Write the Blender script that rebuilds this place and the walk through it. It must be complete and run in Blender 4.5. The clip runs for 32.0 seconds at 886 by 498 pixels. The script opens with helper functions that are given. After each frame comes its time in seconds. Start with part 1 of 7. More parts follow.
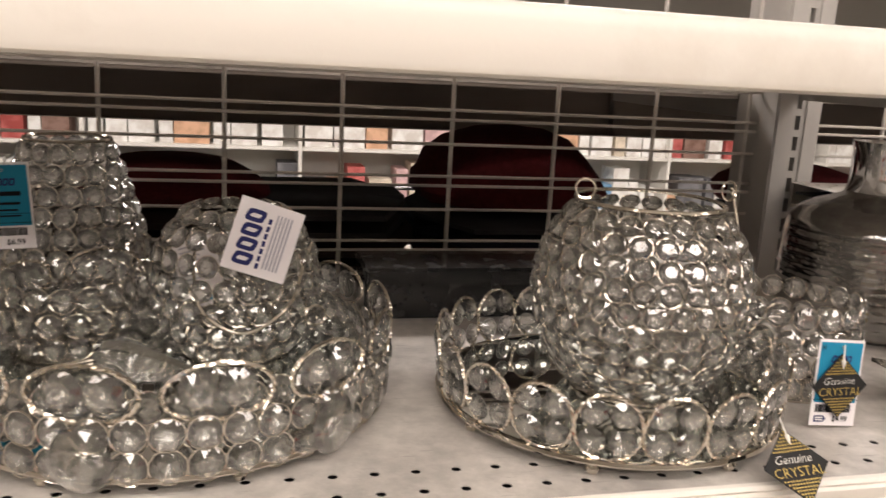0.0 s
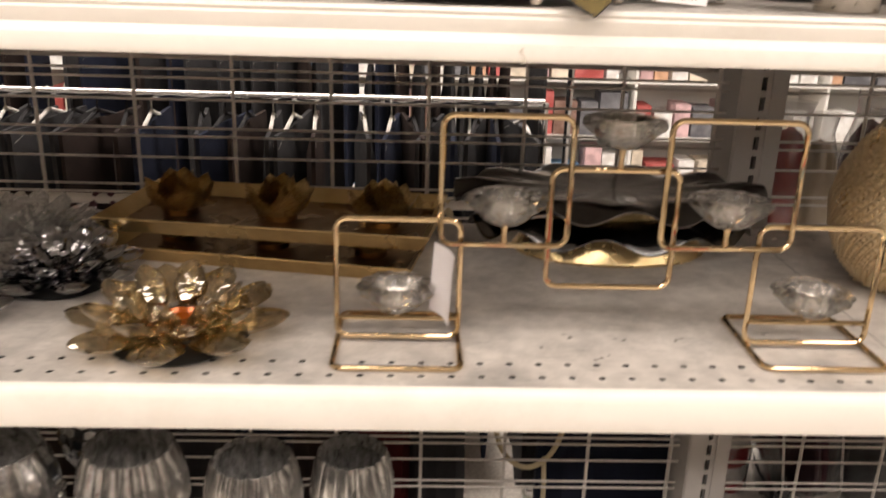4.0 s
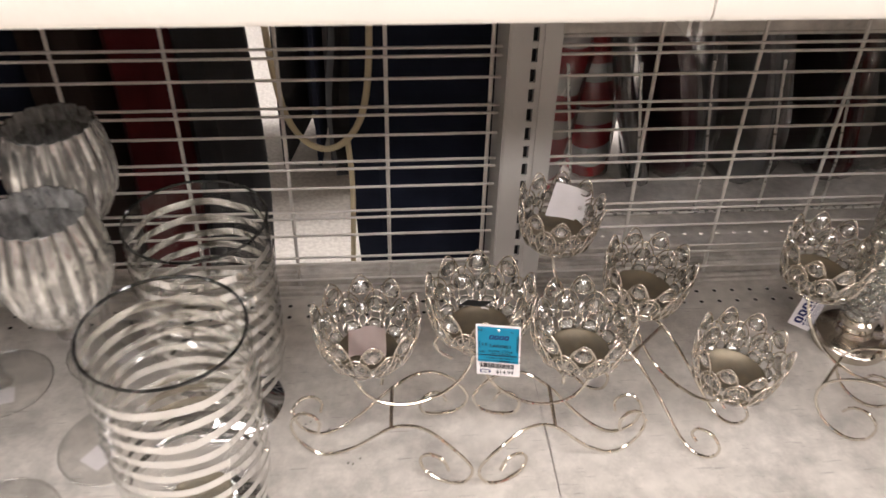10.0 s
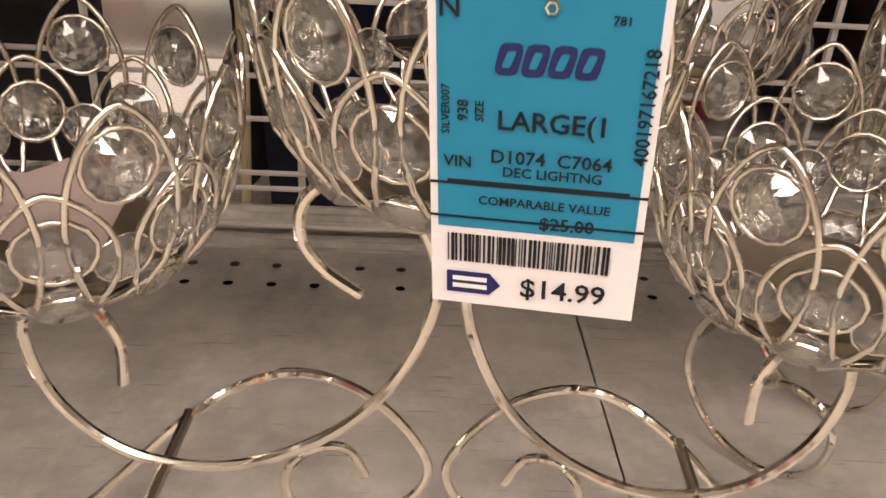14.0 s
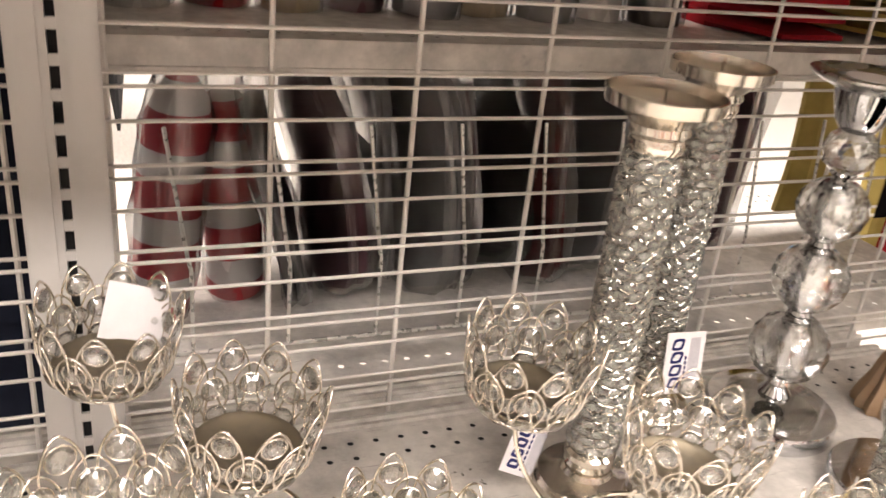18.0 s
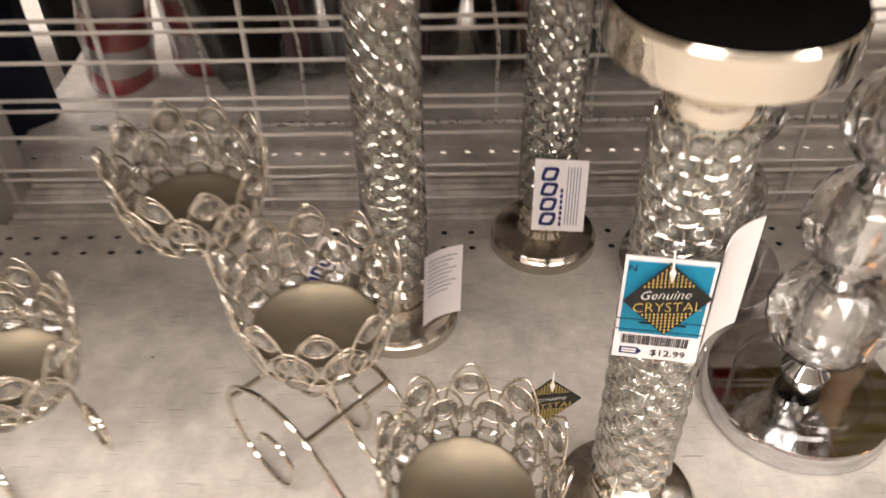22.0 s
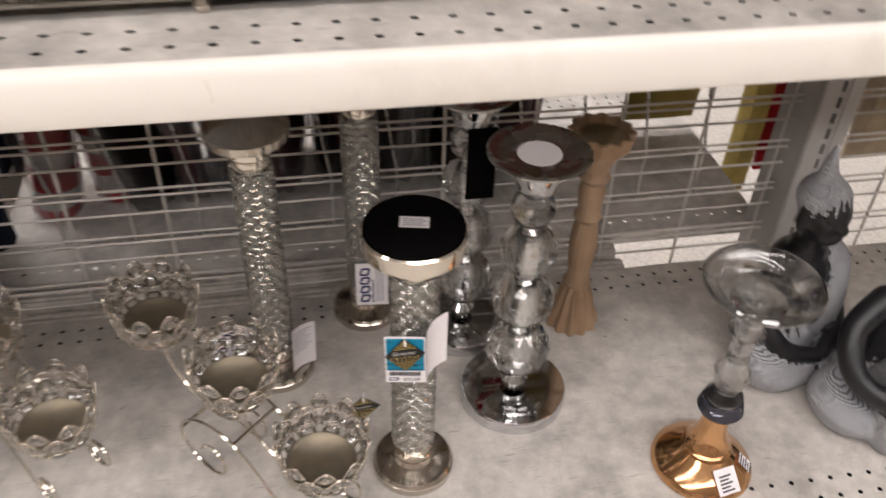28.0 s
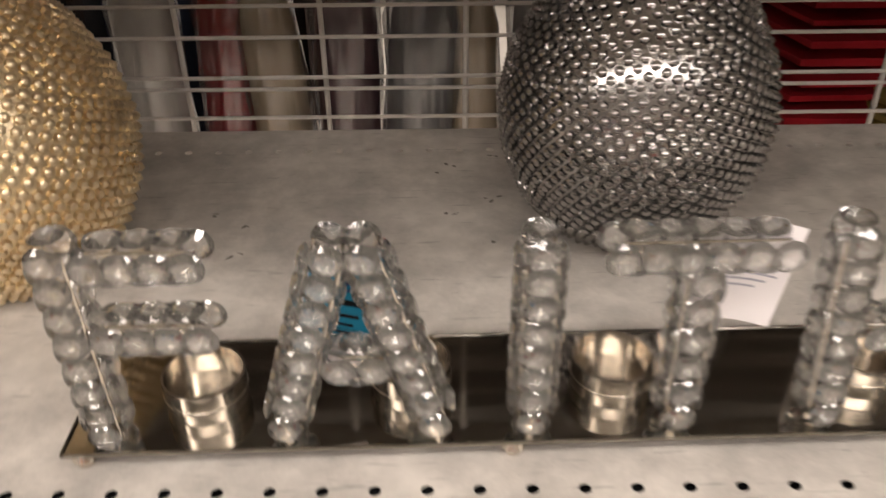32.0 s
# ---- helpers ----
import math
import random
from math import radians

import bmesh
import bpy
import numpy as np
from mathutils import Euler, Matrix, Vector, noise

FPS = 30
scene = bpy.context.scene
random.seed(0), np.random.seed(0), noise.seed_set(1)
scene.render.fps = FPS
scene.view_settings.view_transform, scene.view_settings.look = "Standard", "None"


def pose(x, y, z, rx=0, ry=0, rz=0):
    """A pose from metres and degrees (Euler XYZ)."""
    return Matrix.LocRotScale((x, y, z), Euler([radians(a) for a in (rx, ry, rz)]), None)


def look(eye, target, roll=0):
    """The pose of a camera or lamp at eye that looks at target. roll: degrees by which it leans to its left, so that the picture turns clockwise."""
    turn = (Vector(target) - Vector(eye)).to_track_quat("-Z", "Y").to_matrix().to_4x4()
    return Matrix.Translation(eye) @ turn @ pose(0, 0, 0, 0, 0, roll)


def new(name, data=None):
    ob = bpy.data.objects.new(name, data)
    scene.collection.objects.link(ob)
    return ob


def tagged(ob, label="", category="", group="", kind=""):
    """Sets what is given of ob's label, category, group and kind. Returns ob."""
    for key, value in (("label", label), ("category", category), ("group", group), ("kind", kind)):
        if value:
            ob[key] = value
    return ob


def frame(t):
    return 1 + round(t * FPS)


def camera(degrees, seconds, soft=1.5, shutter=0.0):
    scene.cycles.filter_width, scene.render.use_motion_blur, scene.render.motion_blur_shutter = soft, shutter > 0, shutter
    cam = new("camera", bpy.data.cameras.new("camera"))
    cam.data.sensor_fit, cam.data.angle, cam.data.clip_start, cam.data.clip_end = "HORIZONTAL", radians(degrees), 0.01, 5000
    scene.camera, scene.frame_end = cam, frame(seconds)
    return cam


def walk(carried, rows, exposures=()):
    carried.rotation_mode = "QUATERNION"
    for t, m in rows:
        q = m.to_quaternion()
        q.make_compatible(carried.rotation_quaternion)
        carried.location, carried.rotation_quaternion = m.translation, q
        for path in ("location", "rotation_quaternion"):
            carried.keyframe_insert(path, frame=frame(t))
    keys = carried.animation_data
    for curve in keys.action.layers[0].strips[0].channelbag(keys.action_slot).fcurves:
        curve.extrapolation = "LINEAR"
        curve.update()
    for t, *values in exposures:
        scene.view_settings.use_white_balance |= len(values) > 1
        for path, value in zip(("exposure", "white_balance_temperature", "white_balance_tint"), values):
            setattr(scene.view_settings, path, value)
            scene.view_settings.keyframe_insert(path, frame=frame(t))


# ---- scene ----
cam = camera(55.5, 32.0, 1.5, 0.5)
PATH = [
    (0, (0.0235, -0.0159, 1.7422), (0.5045, 1.8760, 1.3072), 3.24),
    (0.5, (0.0450, -0.0123, 1.7249), (0.5939, 1.8659, 1.3116), 2.92),
    (1, (0.0982, 0.0170, 1.7016), (0.6682, 1.8836, 1.2646), 3.70),
    (1.5, (0.1580, 0.0260, 1.6670), (0.6737, 1.9063, 1.2215), 3.35),
    (2, (0.2022, -0.0151, 1.6523), (0.5630, 1.8777, 1.1163), 3.31),
    (2.5, (0.2573, -0.0813, 1.6124), (0.4666, 1.8266, 1.0499), 4.17),
    (3, (0.2974, -0.1141, 1.5794), (0.4245, 1.7964, 1.0015), 3.94),
    (3.5, (0.3034, -0.1374, 1.5493), (0.3738, 1.7703, 0.9530), 3.13),
    (4, (0.2501, -0.1728, 1.5266), (0.3202, 1.7163, 0.8737), 1.75),
    (4.5, (0.1855, -0.2212, 1.5141), (0.2551, 1.6364, 0.7761), 0.53),
    (6.5, (0.1048, -0.2549, 1.4618), (0.1592, 1.4232, 0.3751), 2.76),
    (7, (0.1218, -0.2564, 1.4552), (0.2631, 1.3912, 0.3304), 3.53),
    (7.5, (0.1654, -0.2499, 1.4667), (0.3800, 1.3780, 0.3248), 3.75),
    (8, (0.2525, -0.2602, 1.4658), (0.4793, 1.3619, 0.3180), 4.02),
    (8.5, (0.3579, -0.2670, 1.4668), (0.5356, 1.3416, 0.2918), 4.55),
    (9, (0.4559, -0.2545, 1.4426), (0.5812, 1.3539, 0.2605), 3.89),
    (9.5, (0.4856, -0.1460, 1.4019), (0.6243, 1.4479, 0.2018), 1.49),
    (10, (0.5059, 0.0052, 1.3360), (0.6576, 1.5868, 0.1212), 1.46),
    (10.5, (0.5423, 0.1329, 1.2055), (0.6384, 1.7025, -0.0303), 2.47),
    (11, (0.5771, 0.2378, 1.0297), (0.6392, 1.8105, -0.2043), 2.45),
    (11.5, (0.5955, 0.2897, 0.9227), (0.6426, 1.9079, -0.2517), 2.15),
    (12, (0.5889, 0.3210, 0.8875), (0.6386, 1.9929, -0.2090), 2.38),
    (12.5, (0.5762, 0.3691, 0.8602), (0.6315, 2.0883, -0.1601), 2.74),
    (13, (0.5803, 0.4144, 0.8482), (0.6639, 2.1459, -0.1492), 4.12),
    (13.5, (0.5887, 0.4273, 0.8410), (0.6855, 2.1793, -0.1188), 3.82),
    (15.5, (0.5842, 0.3177, 0.9153), (0.6845, 2.0704, -0.0428), 3.38),
    (16, (0.5961, 0.2901, 0.9334), (0.7622, 2.0590, 0.0152), 3.72),
    (16.5, (0.6158, 0.2745, 0.9440), (0.8821, 2.0421, 0.0469), 5.04),
    (17, (0.6587, 0.2646, 0.9801), (1.0606, 2.0204, 0.1107), 5.93),
    (17.5, (0.6890, 0.2321, 1.0366), (1.3097, 1.9616, 0.2468), 4.92),
    (17.8, (0.7134, 0.2480, 1.0641), (1.4241, 1.9449, 0.2795), 6.21),
    (18, (0.7211, 0.2448, 1.0955), (1.4473, 1.9132, 0.2653), 6.32),
    (18.5, (0.7045, 0.1529, 1.2259), (1.4335, 1.7187, 0.2175), 5.57),
    (19, (0.6960, 0.0634, 1.2989), (1.4116, 1.5279, 0.1399), 6.23),
    (19.5, (0.7709, -0.0024, 1.3420), (1.4306, 1.4128, 0.0922), 8.00),
    (20, (0.9091, -0.0457, 1.3334), (1.4356, 1.4073, 0.0639), 8.15),
    (20.5, (1.0046, 0.0122, 1.2870), (1.3718, 1.5036, 0.0060), 5.54),
    (21, (1.0797, 0.1126, 1.2509), (1.3306, 1.6131, -0.0474), 5.08),
    (21.5, (1.1168, 0.1772, 1.2113), (1.2002, 1.6681, -0.1191), 0.50),
    (22, (1.1496, 0.2634, 1.0879), (1.1399, 1.7758, -0.2208), -1.01),
    (22.5, (1.1891, 0.3561, 0.9822), (1.2671, 1.8348, -0.3621), -2.43),
    (23, (1.2124, 0.4137, 0.9247), (1.3672, 1.8406, -0.4682), -2.07),
    (23.5, (1.2207, 0.4289, 0.9085), (1.4092, 1.8239, -0.5122), -1.74),
    (24, (1.2257, 0.4250, 0.9209), (1.4332, 1.8148, -0.5022), -2.54),
    (24.5, (1.2351, 0.4013, 0.9458), (1.4812, 1.7848, -0.4773), -3.38),
    (25, (1.2437, 0.3761, 0.9960), (1.5580, 1.7840, -0.3900), -3.20),
    (25.5, (1.2484, 0.3469, 1.0557), (1.6298, 1.7742, -0.2924), -3.69),
    (27.5, (1.1862, 0.0675, 1.3341), (1.6294, 1.5318, 0.0460), 0.82),
    (28, (1.1718, -0.0325, 1.4300), (1.4700, 1.4807, 0.1568), 1.94),
    (28.5, (1.1482, -0.1086, 1.5007), (1.3009, 1.4612, 0.2709), 1.96),
    (29, (1.1143, -0.1366, 1.5444), (1.2086, 1.4762, 0.3655), 1.72),
    (29.5, (1.0514, -0.1483, 1.5664), (1.1773, 1.5117, 0.4580), 0.78),
    (30, (0.9919, -0.1324, 1.5682), (1.1652, 1.5486, 0.4986), 0.62),
    (30.5, (0.9951, -0.0844, 1.5649), (1.1998, 1.6057, 0.5153), 2.05),
    (31, (1.0556, 0.0257, 1.5490), (1.1904, 1.7132, 0.4841), 3.17),
    (31.5, (1.0998, 0.1161, 1.5371), (1.1398, 1.7896, 0.4427), 2.99),
    (32, (1.0779, 0.2041, 1.5169), (1.0873, 1.8768, 0.4207), -0.53),
]
EXPOSE = [(0.0, -0.30, 6500, 11), (1.0, -0.23, 6750, 12), (2.0, -0.46, 6650, 12), (3.0, -0.50, 6800, 12), (4.0, -0.02, 6600, 11), (7.0, -0.10, 6500, 10), (9.0, -0.07, 6500, 10), (10.0, 0.20, 6050, 10), (11.0, 0.27, 6900, 11), (12.0, -0.58, 7500, 12), (13.0, -0.23, 7250, 14), (16.0, 0.27, 6600, 14), (17.0, 0.70, 6600, 11), (18.0, 1.27, 6350, 10), (19.0, 0.50, 6150, 10), (20.0, 0.08, 6000, 10), (21.0, 0.03, 6400, 11), (22.0, 0.37, 6500, 10), (23.0, 0.03, 6750, 14), (24.0, 0.16, 6750, 14), (25.0, 0.00, 6750, 14), (28.0, -0.22, 6000, 10), (29.0, -0.60, 6550, 11), (30.0, -0.28, 6500, 10), (31.0, -0.27, 6450, 10), (32.0, -0.15, 6500, 10)]
walk(cam, [(t, look(eye, target, roll)) for t, eye, target, roll in PATH], EXPOSE)

# ---- world and lights ----
world = bpy.data.worlds.new("store_world")
scene.world = world
world.use_nodes = True
world.node_tree.nodes["Background"].inputs[0].default_value = (0.9, 0.86, 0.8, 1)
world.node_tree.nodes["Background"].inputs[1].default_value = 0.04


def area_lamp(name, x, y, z, sx, sy, watts, color=(1.0, 0.895, 0.84)):
    data = bpy.data.lights.new(name, "AREA")
    data.shape, data.size, data.size_y, data.energy, data.color = "RECTANGLE", sx, sy, watts, color
    ob = new(name, data)
    ob.matrix_world = pose(x, y, z)
    return tagged(ob, "warm white ceiling tube light", "lamp", kind="structure")


CEIL = 3.3
area_lamp("ceiling_tube_lamp", 0.8, -0.75, CEIL - 0.09, 7.0, 0.5, 84)
area_lamp("ceiling_tube_lamp", 0.8, -2.3, CEIL - 0.09, 7.0, 0.5, 140)
area_lamp("ceiling_tube_lamp", 0.8, 2.6, CEIL - 0.09, 7.0, 0.5, 210)

# ---- materials ----
def material(name, base, rough=0.5, metal=0.0, second=None, scale=40.0, bump=0.0, amount=0.5, ior=1.45, trans=0.0,
             stain=None, stain_scale=6.0, rand=0.0, coat=0.0, sheen=0.0, rough_var=0.0, detail=4.0, spread=(0.52, 0.82)):
    """A principled material: grain between base and second, larger stains, bump, and a shade that differs from piece to piece."""
    m = bpy.data.materials.new(name)
    m.use_nodes = True
    nt = m.node_tree
    n, l = nt.nodes, nt.links
    b = n["Principled BSDF"]
    b.inputs["Roughness"].default_value, b.inputs["Metallic"].default_value = rough, metal
    b.inputs["IOR"].default_value, b.inputs["Transmission Weight"].default_value = ior, trans
    b.inputs["Coat Weight"].default_value = coat
    b.inputs["Sheen Weight"].default_value = sheen
    b.inputs["Base Color"].default_value = (*base, 1)
    tc = n.new("ShaderNodeTexCoord")
    grain = n.new("ShaderNodeTexNoise")
    grain.inputs["Scale"].default_value, grain.inputs["Detail"].default_value = scale, detail
    l.new(tc.outputs["Object"], grain.inputs["Vector"])
    out = None
    if second:
        mix = n.new("ShaderNodeMix")
        mix.data_type = "RGBA"
        ramp = n.new("ShaderNodeMapRange")
        ramp.inputs[1].default_value, ramp.inputs[2].default_value = 0.5 - amount / 2, 0.5 + amount / 2
        l.new(grain.outputs["Fac"], ramp.inputs[0])
        l.new(ramp.outputs[0], mix.inputs[0])
        mix.inputs[6].default_value, mix.inputs[7].default_value = (*base, 1), (*second, 1)
        out = mix.outputs[2]
    if stain:
        big = n.new("ShaderNodeTexNoise")
        big.inputs["Scale"].default_value, big.inputs["Detail"].default_value = stain_scale, 8.0
        big.inputs["Roughness"].default_value = 0.7
        l.new(tc.outputs["Object"], big.inputs["Vector"])
        r2 = n.new("ShaderNodeMapRange")
        r2.inputs[1].default_value, r2.inputs[2].default_value = spread
        l.new(big.outputs["Fac"], r2.inputs[0])
        mx = n.new("ShaderNodeMix")
        mx.data_type = "RGBA"
        l.new(r2.outputs[0], mx.inputs[0])
        if out:
            l.new(out, mx.inputs[6])
        else:
            mx.inputs[6].default_value = (*base, 1)
        mx.inputs[7].default_value = (*stain, 1)
        out = mx.outputs[2]
    if rand:
        info = n.new("ShaderNodeObjectInfo")
        hsv = n.new("ShaderNodeHueSaturation")
        rr = n.new("ShaderNodeMapRange")
        rr.inputs[3].default_value, rr.inputs[4].default_value = 1 - rand, 1 + rand
        l.new(info.outputs["Random"], rr.inputs[0])
        l.new(rr.outputs[0], hsv.inputs["Value"])
        if out:
            l.new(out, hsv.inputs["Color"])
        else:
            hsv.inputs["Color"].default_value = (*base, 1)
        out = hsv.outputs["Color"]
    if out:
        l.new(out, b.inputs["Base Color"])
    if rough_var:
        r3 = n.new("ShaderNodeMapRange")
        r3.inputs[1].default_value, r3.inputs[2].default_value = 0.3, 0.7
        r3.inputs[3].default_value, r3.inputs[4].default_value = max(0.02, rough - rough_var), min(1, rough + rough_var)
        l.new(grain.outputs["Fac"], r3.inputs[0])
        l.new(r3.outputs[0], b.inputs["Roughness"])
    if bump:
        bp = n.new("ShaderNodeBump")
        bp.inputs["Strength"].default_value, bp.inputs["Distance"].default_value = bump, 0.002
        l.new(grain.outputs["Fac"], bp.inputs["Height"])
        l.new(bp.outputs[0], b.inputs["Normal"])
    return m


def scuffed(name, base, scratch, rough=0.42):
    """Powder-coated sheet steel with fine dark scratches and grey handling marks."""
    m = material(name, base, rough, second=tuple(0.80 * c for c in base), amount=0.36, stain=tuple(0.55 * c for c in base), stain_scale=13.0, spread=(0.43, 0.66), bump=0.05, scale=55.0, rough_var=0.12, detail=8.0)
    n, l = m.node_tree.nodes, m.node_tree.links
    b = n["Principled BSDF"]
    src = b.inputs["Base Color"].links[0].from_socket
    tc = n["Texture Coordinate"]
    last = src
    for angle, freq, lo in ((20, 26.0, 0.675), (-38, 34.0, 0.69), (75, 22.0, 0.68)):
        mp = n.new("ShaderNodeMapping")
        mp.inputs["Rotation"].default_value = (0, 0, radians(angle))
        mp.inputs["Scale"].default_value = (1.0, 14.0, 1.0)
        l.new(tc.outputs["Object"], mp.inputs["Vector"])
        ns = n.new("ShaderNodeTexNoise")
        ns.inputs["Scale"].default_value, ns.inputs["Detail"].default_value = freq, 3.0
        l.new(mp.outputs[0], ns.inputs["Vector"])
        r = n.new("ShaderNodeMapRange")
        r.inputs[1].default_value, r.inputs[2].default_value = lo, lo + 0.05
        r.inputs[4].default_value = 0.55
        l.new(ns.outputs["Fac"], r.inputs[0])
        mx = n.new("ShaderNodeMix")
        mx.data_type = "RGBA"
        l.new(r.outputs[0], mx.inputs[0])
        l.new(last, mx.inputs[6])
        mx.inputs[7].default_value = (*scratch, 1)
        last = mx.outputs[2]
    l.new(last, b.inputs["Base Color"])
    return m


def glass(name, color=(1, 1, 1), rough=0.0, ior=1.5, rand=0.0):
    m = material(name, color, rough, ior=ior, trans=1.0, rand=rand)
    return m


def thin_glass(name, tint=(0.95, 0.96, 0.96), gloss=0.02, refract=0.0, ior=1.5, shine_lo=0.05, shine_hi=0.6, scatter_fill=0.0, cut=0.0, gleam=(0.8, 0.8, 0.8)):
    """Thin clear glass: mostly seen straight through, with a mirror gloss at grazing angles; refract adds true bending."""
    m = bpy.data.materials.new(name)
    m.use_nodes = True
    n, l = m.node_tree.nodes, m.node_tree.links
    n.remove(n["Principled BSDF"])
    clear, shine, mix, fres = n.new("ShaderNodeBsdfTransparent"), n.new("ShaderNodeBsdfGlossy"), n.new("ShaderNodeMixShader"), n.new("ShaderNodeLayerWeight")
    clear.inputs[0].default_value = (*tint, 1)
    shine.inputs["Roughness"].default_value = gloss
    shine.inputs["Color"].default_value = (*gleam, 1)
    fres.inputs[0].default_value = 0.5
    bent = n.new("ShaderNodeMath")
    bent.operation, bent.inputs[1].default_value = "POWER", 3.2
    span = n.new("ShaderNodeMapRange")
    span.inputs[3].default_value, span.inputs[4].default_value = shine_lo, shine_hi
    l.new(fres.outputs["Facing"], bent.inputs[0])
    l.new(bent.outputs[0], span.inputs[0])
    through_it = clear
    if refract:
        bend, both = n.new("ShaderNodeBsdfGlass"), n.new("ShaderNodeMixShader")
        bend.inputs["IOR"].default_value, bend.inputs["Roughness"].default_value = ior, 0.0
        bend.inputs["Color"].default_value = (*[min(1, c * 1.02) for c in tint], 1)
        both.inputs[0].default_value = refract
        l.new(clear.outputs[0], both.inputs[1])
        l.new(bend.outputs[0], both.inputs[2])
        through_it = both
    if cut:
        tc, cells, relief = n.new("ShaderNodeTexCoord"), n.new("ShaderNodeTexVoronoi"), n.new("ShaderNodeBump")
        cells.inputs["Scale"].default_value = cut
        relief.inputs["Strength"].default_value, relief.inputs["Distance"].default_value = 1.0, 0.004
        l.new(tc.outputs["Object"], cells.inputs["Vector"])
        l.new(cells.outputs["Distance"], relief.inputs["Height"])
        l.new(relief.outputs[0], shine.inputs["Normal"])
        if refract:
            l.new(relief.outputs[0], bend.inputs["Normal"])
    # White translucent share; in the cut crystals it paints in scattered light.
    if scatter_fill:
        white_scatter, filled = n.new("ShaderNodeBsdfTranslucent"), n.new("ShaderNodeMixShader")
        white_scatter.inputs[0].default_value = (0.95, 0.95, 0.93, 1)
        filled.inputs[0].default_value = scatter_fill
        l.new(through_it.outputs[0], filled.inputs[1])
        l.new(white_scatter.outputs[0], filled.inputs[2])
        through_it = filled
    l.new(span.outputs[0], mix.inputs[0])
    l.new(through_it.outputs[0], mix.inputs[1])
    l.new(shine.outputs[0], mix.inputs[2])
    l.new(mix.outputs[0], n["Material Output"].inputs[0])
    return m


def two_sided_silver(name, lo, hi, clear=0.25, scale=90.0, stretch=(1, 1, 0.15), metal=0.88, rough=(0.08, 0.30)):
    """Mercury glass: a speckled silvering on clear glass."""
    m = bpy.data.materials.new(name)
    m.use_nodes = True
    n, l = m.node_tree.nodes, m.node_tree.links
    b = n["Principled BSDF"]
    b.inputs["Metallic"].default_value, b.inputs["Roughness"].default_value = metal, 0.2
    tc, mp, ns = n.new("ShaderNodeTexCoord"), n.new("ShaderNodeMapping"), n.new("ShaderNodeTexNoise")
    mp.inputs["Scale"].default_value = stretch
    l.new(tc.outputs["Object"], mp.inputs["Vector"])
    l.new(mp.outputs[0], ns.inputs["Vector"])
    ns.inputs["Scale"].default_value, ns.inputs["Detail"].default_value, ns.inputs["Roughness"].default_value = scale, 8.0, 0.75
    mix = n.new("ShaderNodeMix")
    mix.data_type = "RGBA"
    mix.inputs[6].default_value, mix.inputs[7].default_value = (*lo, 1), (*hi, 1)
    r = n.new("ShaderNodeMapRange")
    r.inputs[1].default_value, r.inputs[2].default_value = 0.35, 0.65
    l.new(ns.outputs["Fac"], r.inputs[0])
    l.new(r.outputs[0], mix.inputs[0])
    l.new(mix.outputs[2], b.inputs["Base Color"])
    r2 = n.new("ShaderNodeMapRange")
    r2.inputs[3].default_value, r2.inputs[4].default_value = rough
    l.new(ns.outputs["Fac"], r2.inputs[0])
    l.new(r2.outputs[0], b.inputs["Roughness"])
    clearer, shade = n.new("ShaderNodeBsdfTransparent"), n.new("ShaderNodeMixShader")
    clearer.inputs[0].default_value = (0.85, 0.85, 0.83, 1)
    r4 = n.new("ShaderNodeMapRange")
    r4.inputs[1].default_value, r4.inputs[2].default_value = 0.3, 0.62
    r4.inputs[3].default_value, r4.inputs[4].default_value = clear * 2, 0.0
    l.new(ns.outputs["Fac"], r4.inputs[0])
    l.new(r4.outputs[0], shade.inputs[0])
    l.new(b.outputs[0], shade.inputs[1])
    l.new(clearer.outputs[0], shade.inputs[2])
    l.new(shade.outputs[0], n["Material Output"].inputs[0])
    return m


SHELF = scuffed("shelf_enamel", (0.64, 0.595, 0.54), (0.20, 0.185, 0.17))
LIP = material("lip_enamel", (0.78, 0.74, 0.67), 0.4, stain=(0.62, 0.57, 0.49), stain_scale=4.0, scale=200.0, bump=0.04, rough_var=0.08)
FAR_LIP = material("far_shelf_brown", (0.20, 0.17, 0.145), 0.5, stain=(0.14, 0.12, 0.10), stain_scale=5.0, scale=120.0, bump=0.05)
UPRIGHT = material("upright_enamel", (0.42, 0.40, 0.375), 0.45, stain=(0.36, 0.34, 0.31), stain_scale=9.0, scale=150.0, bump=0.05)
WIRE = material("mesh_wire", (0.58, 0.545, 0.50), 0.4, metal=0.25, stain=(0.44, 0.41, 0.38), stain_scale=14.0, scale=120.0)
# Near-black that stands in for shade inside slots and shelf hollows.
HOLLOW_SHADE = material("hollow_shade", (0.02, 0.02, 0.02), 0.9)
# The last value whitens the stones in place of light they would scatter.
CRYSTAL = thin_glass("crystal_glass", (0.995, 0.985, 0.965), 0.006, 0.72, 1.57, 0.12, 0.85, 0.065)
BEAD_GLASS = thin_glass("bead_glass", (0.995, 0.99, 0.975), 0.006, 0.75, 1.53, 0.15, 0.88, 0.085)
CLEAR = thin_glass("clear_glass", (0.985, 0.985, 0.98), 0.01, 0.22, 1.45, 0.10, 0.8)
FOOT_GLASS = thin_glass("foot_glass", (0.975, 0.975, 0.97), 0.015, 0.25, 1.45, 0.05, 0.9)
THIN_GLASS = thin_glass("thin_clear_glass", (0.95, 0.95, 0.94), 0.02)
SILVER = material("champagne_plating", (0.74, 0.685, 0.60), 0.09, 1.0, scale=60.0, rough_var=0.04)
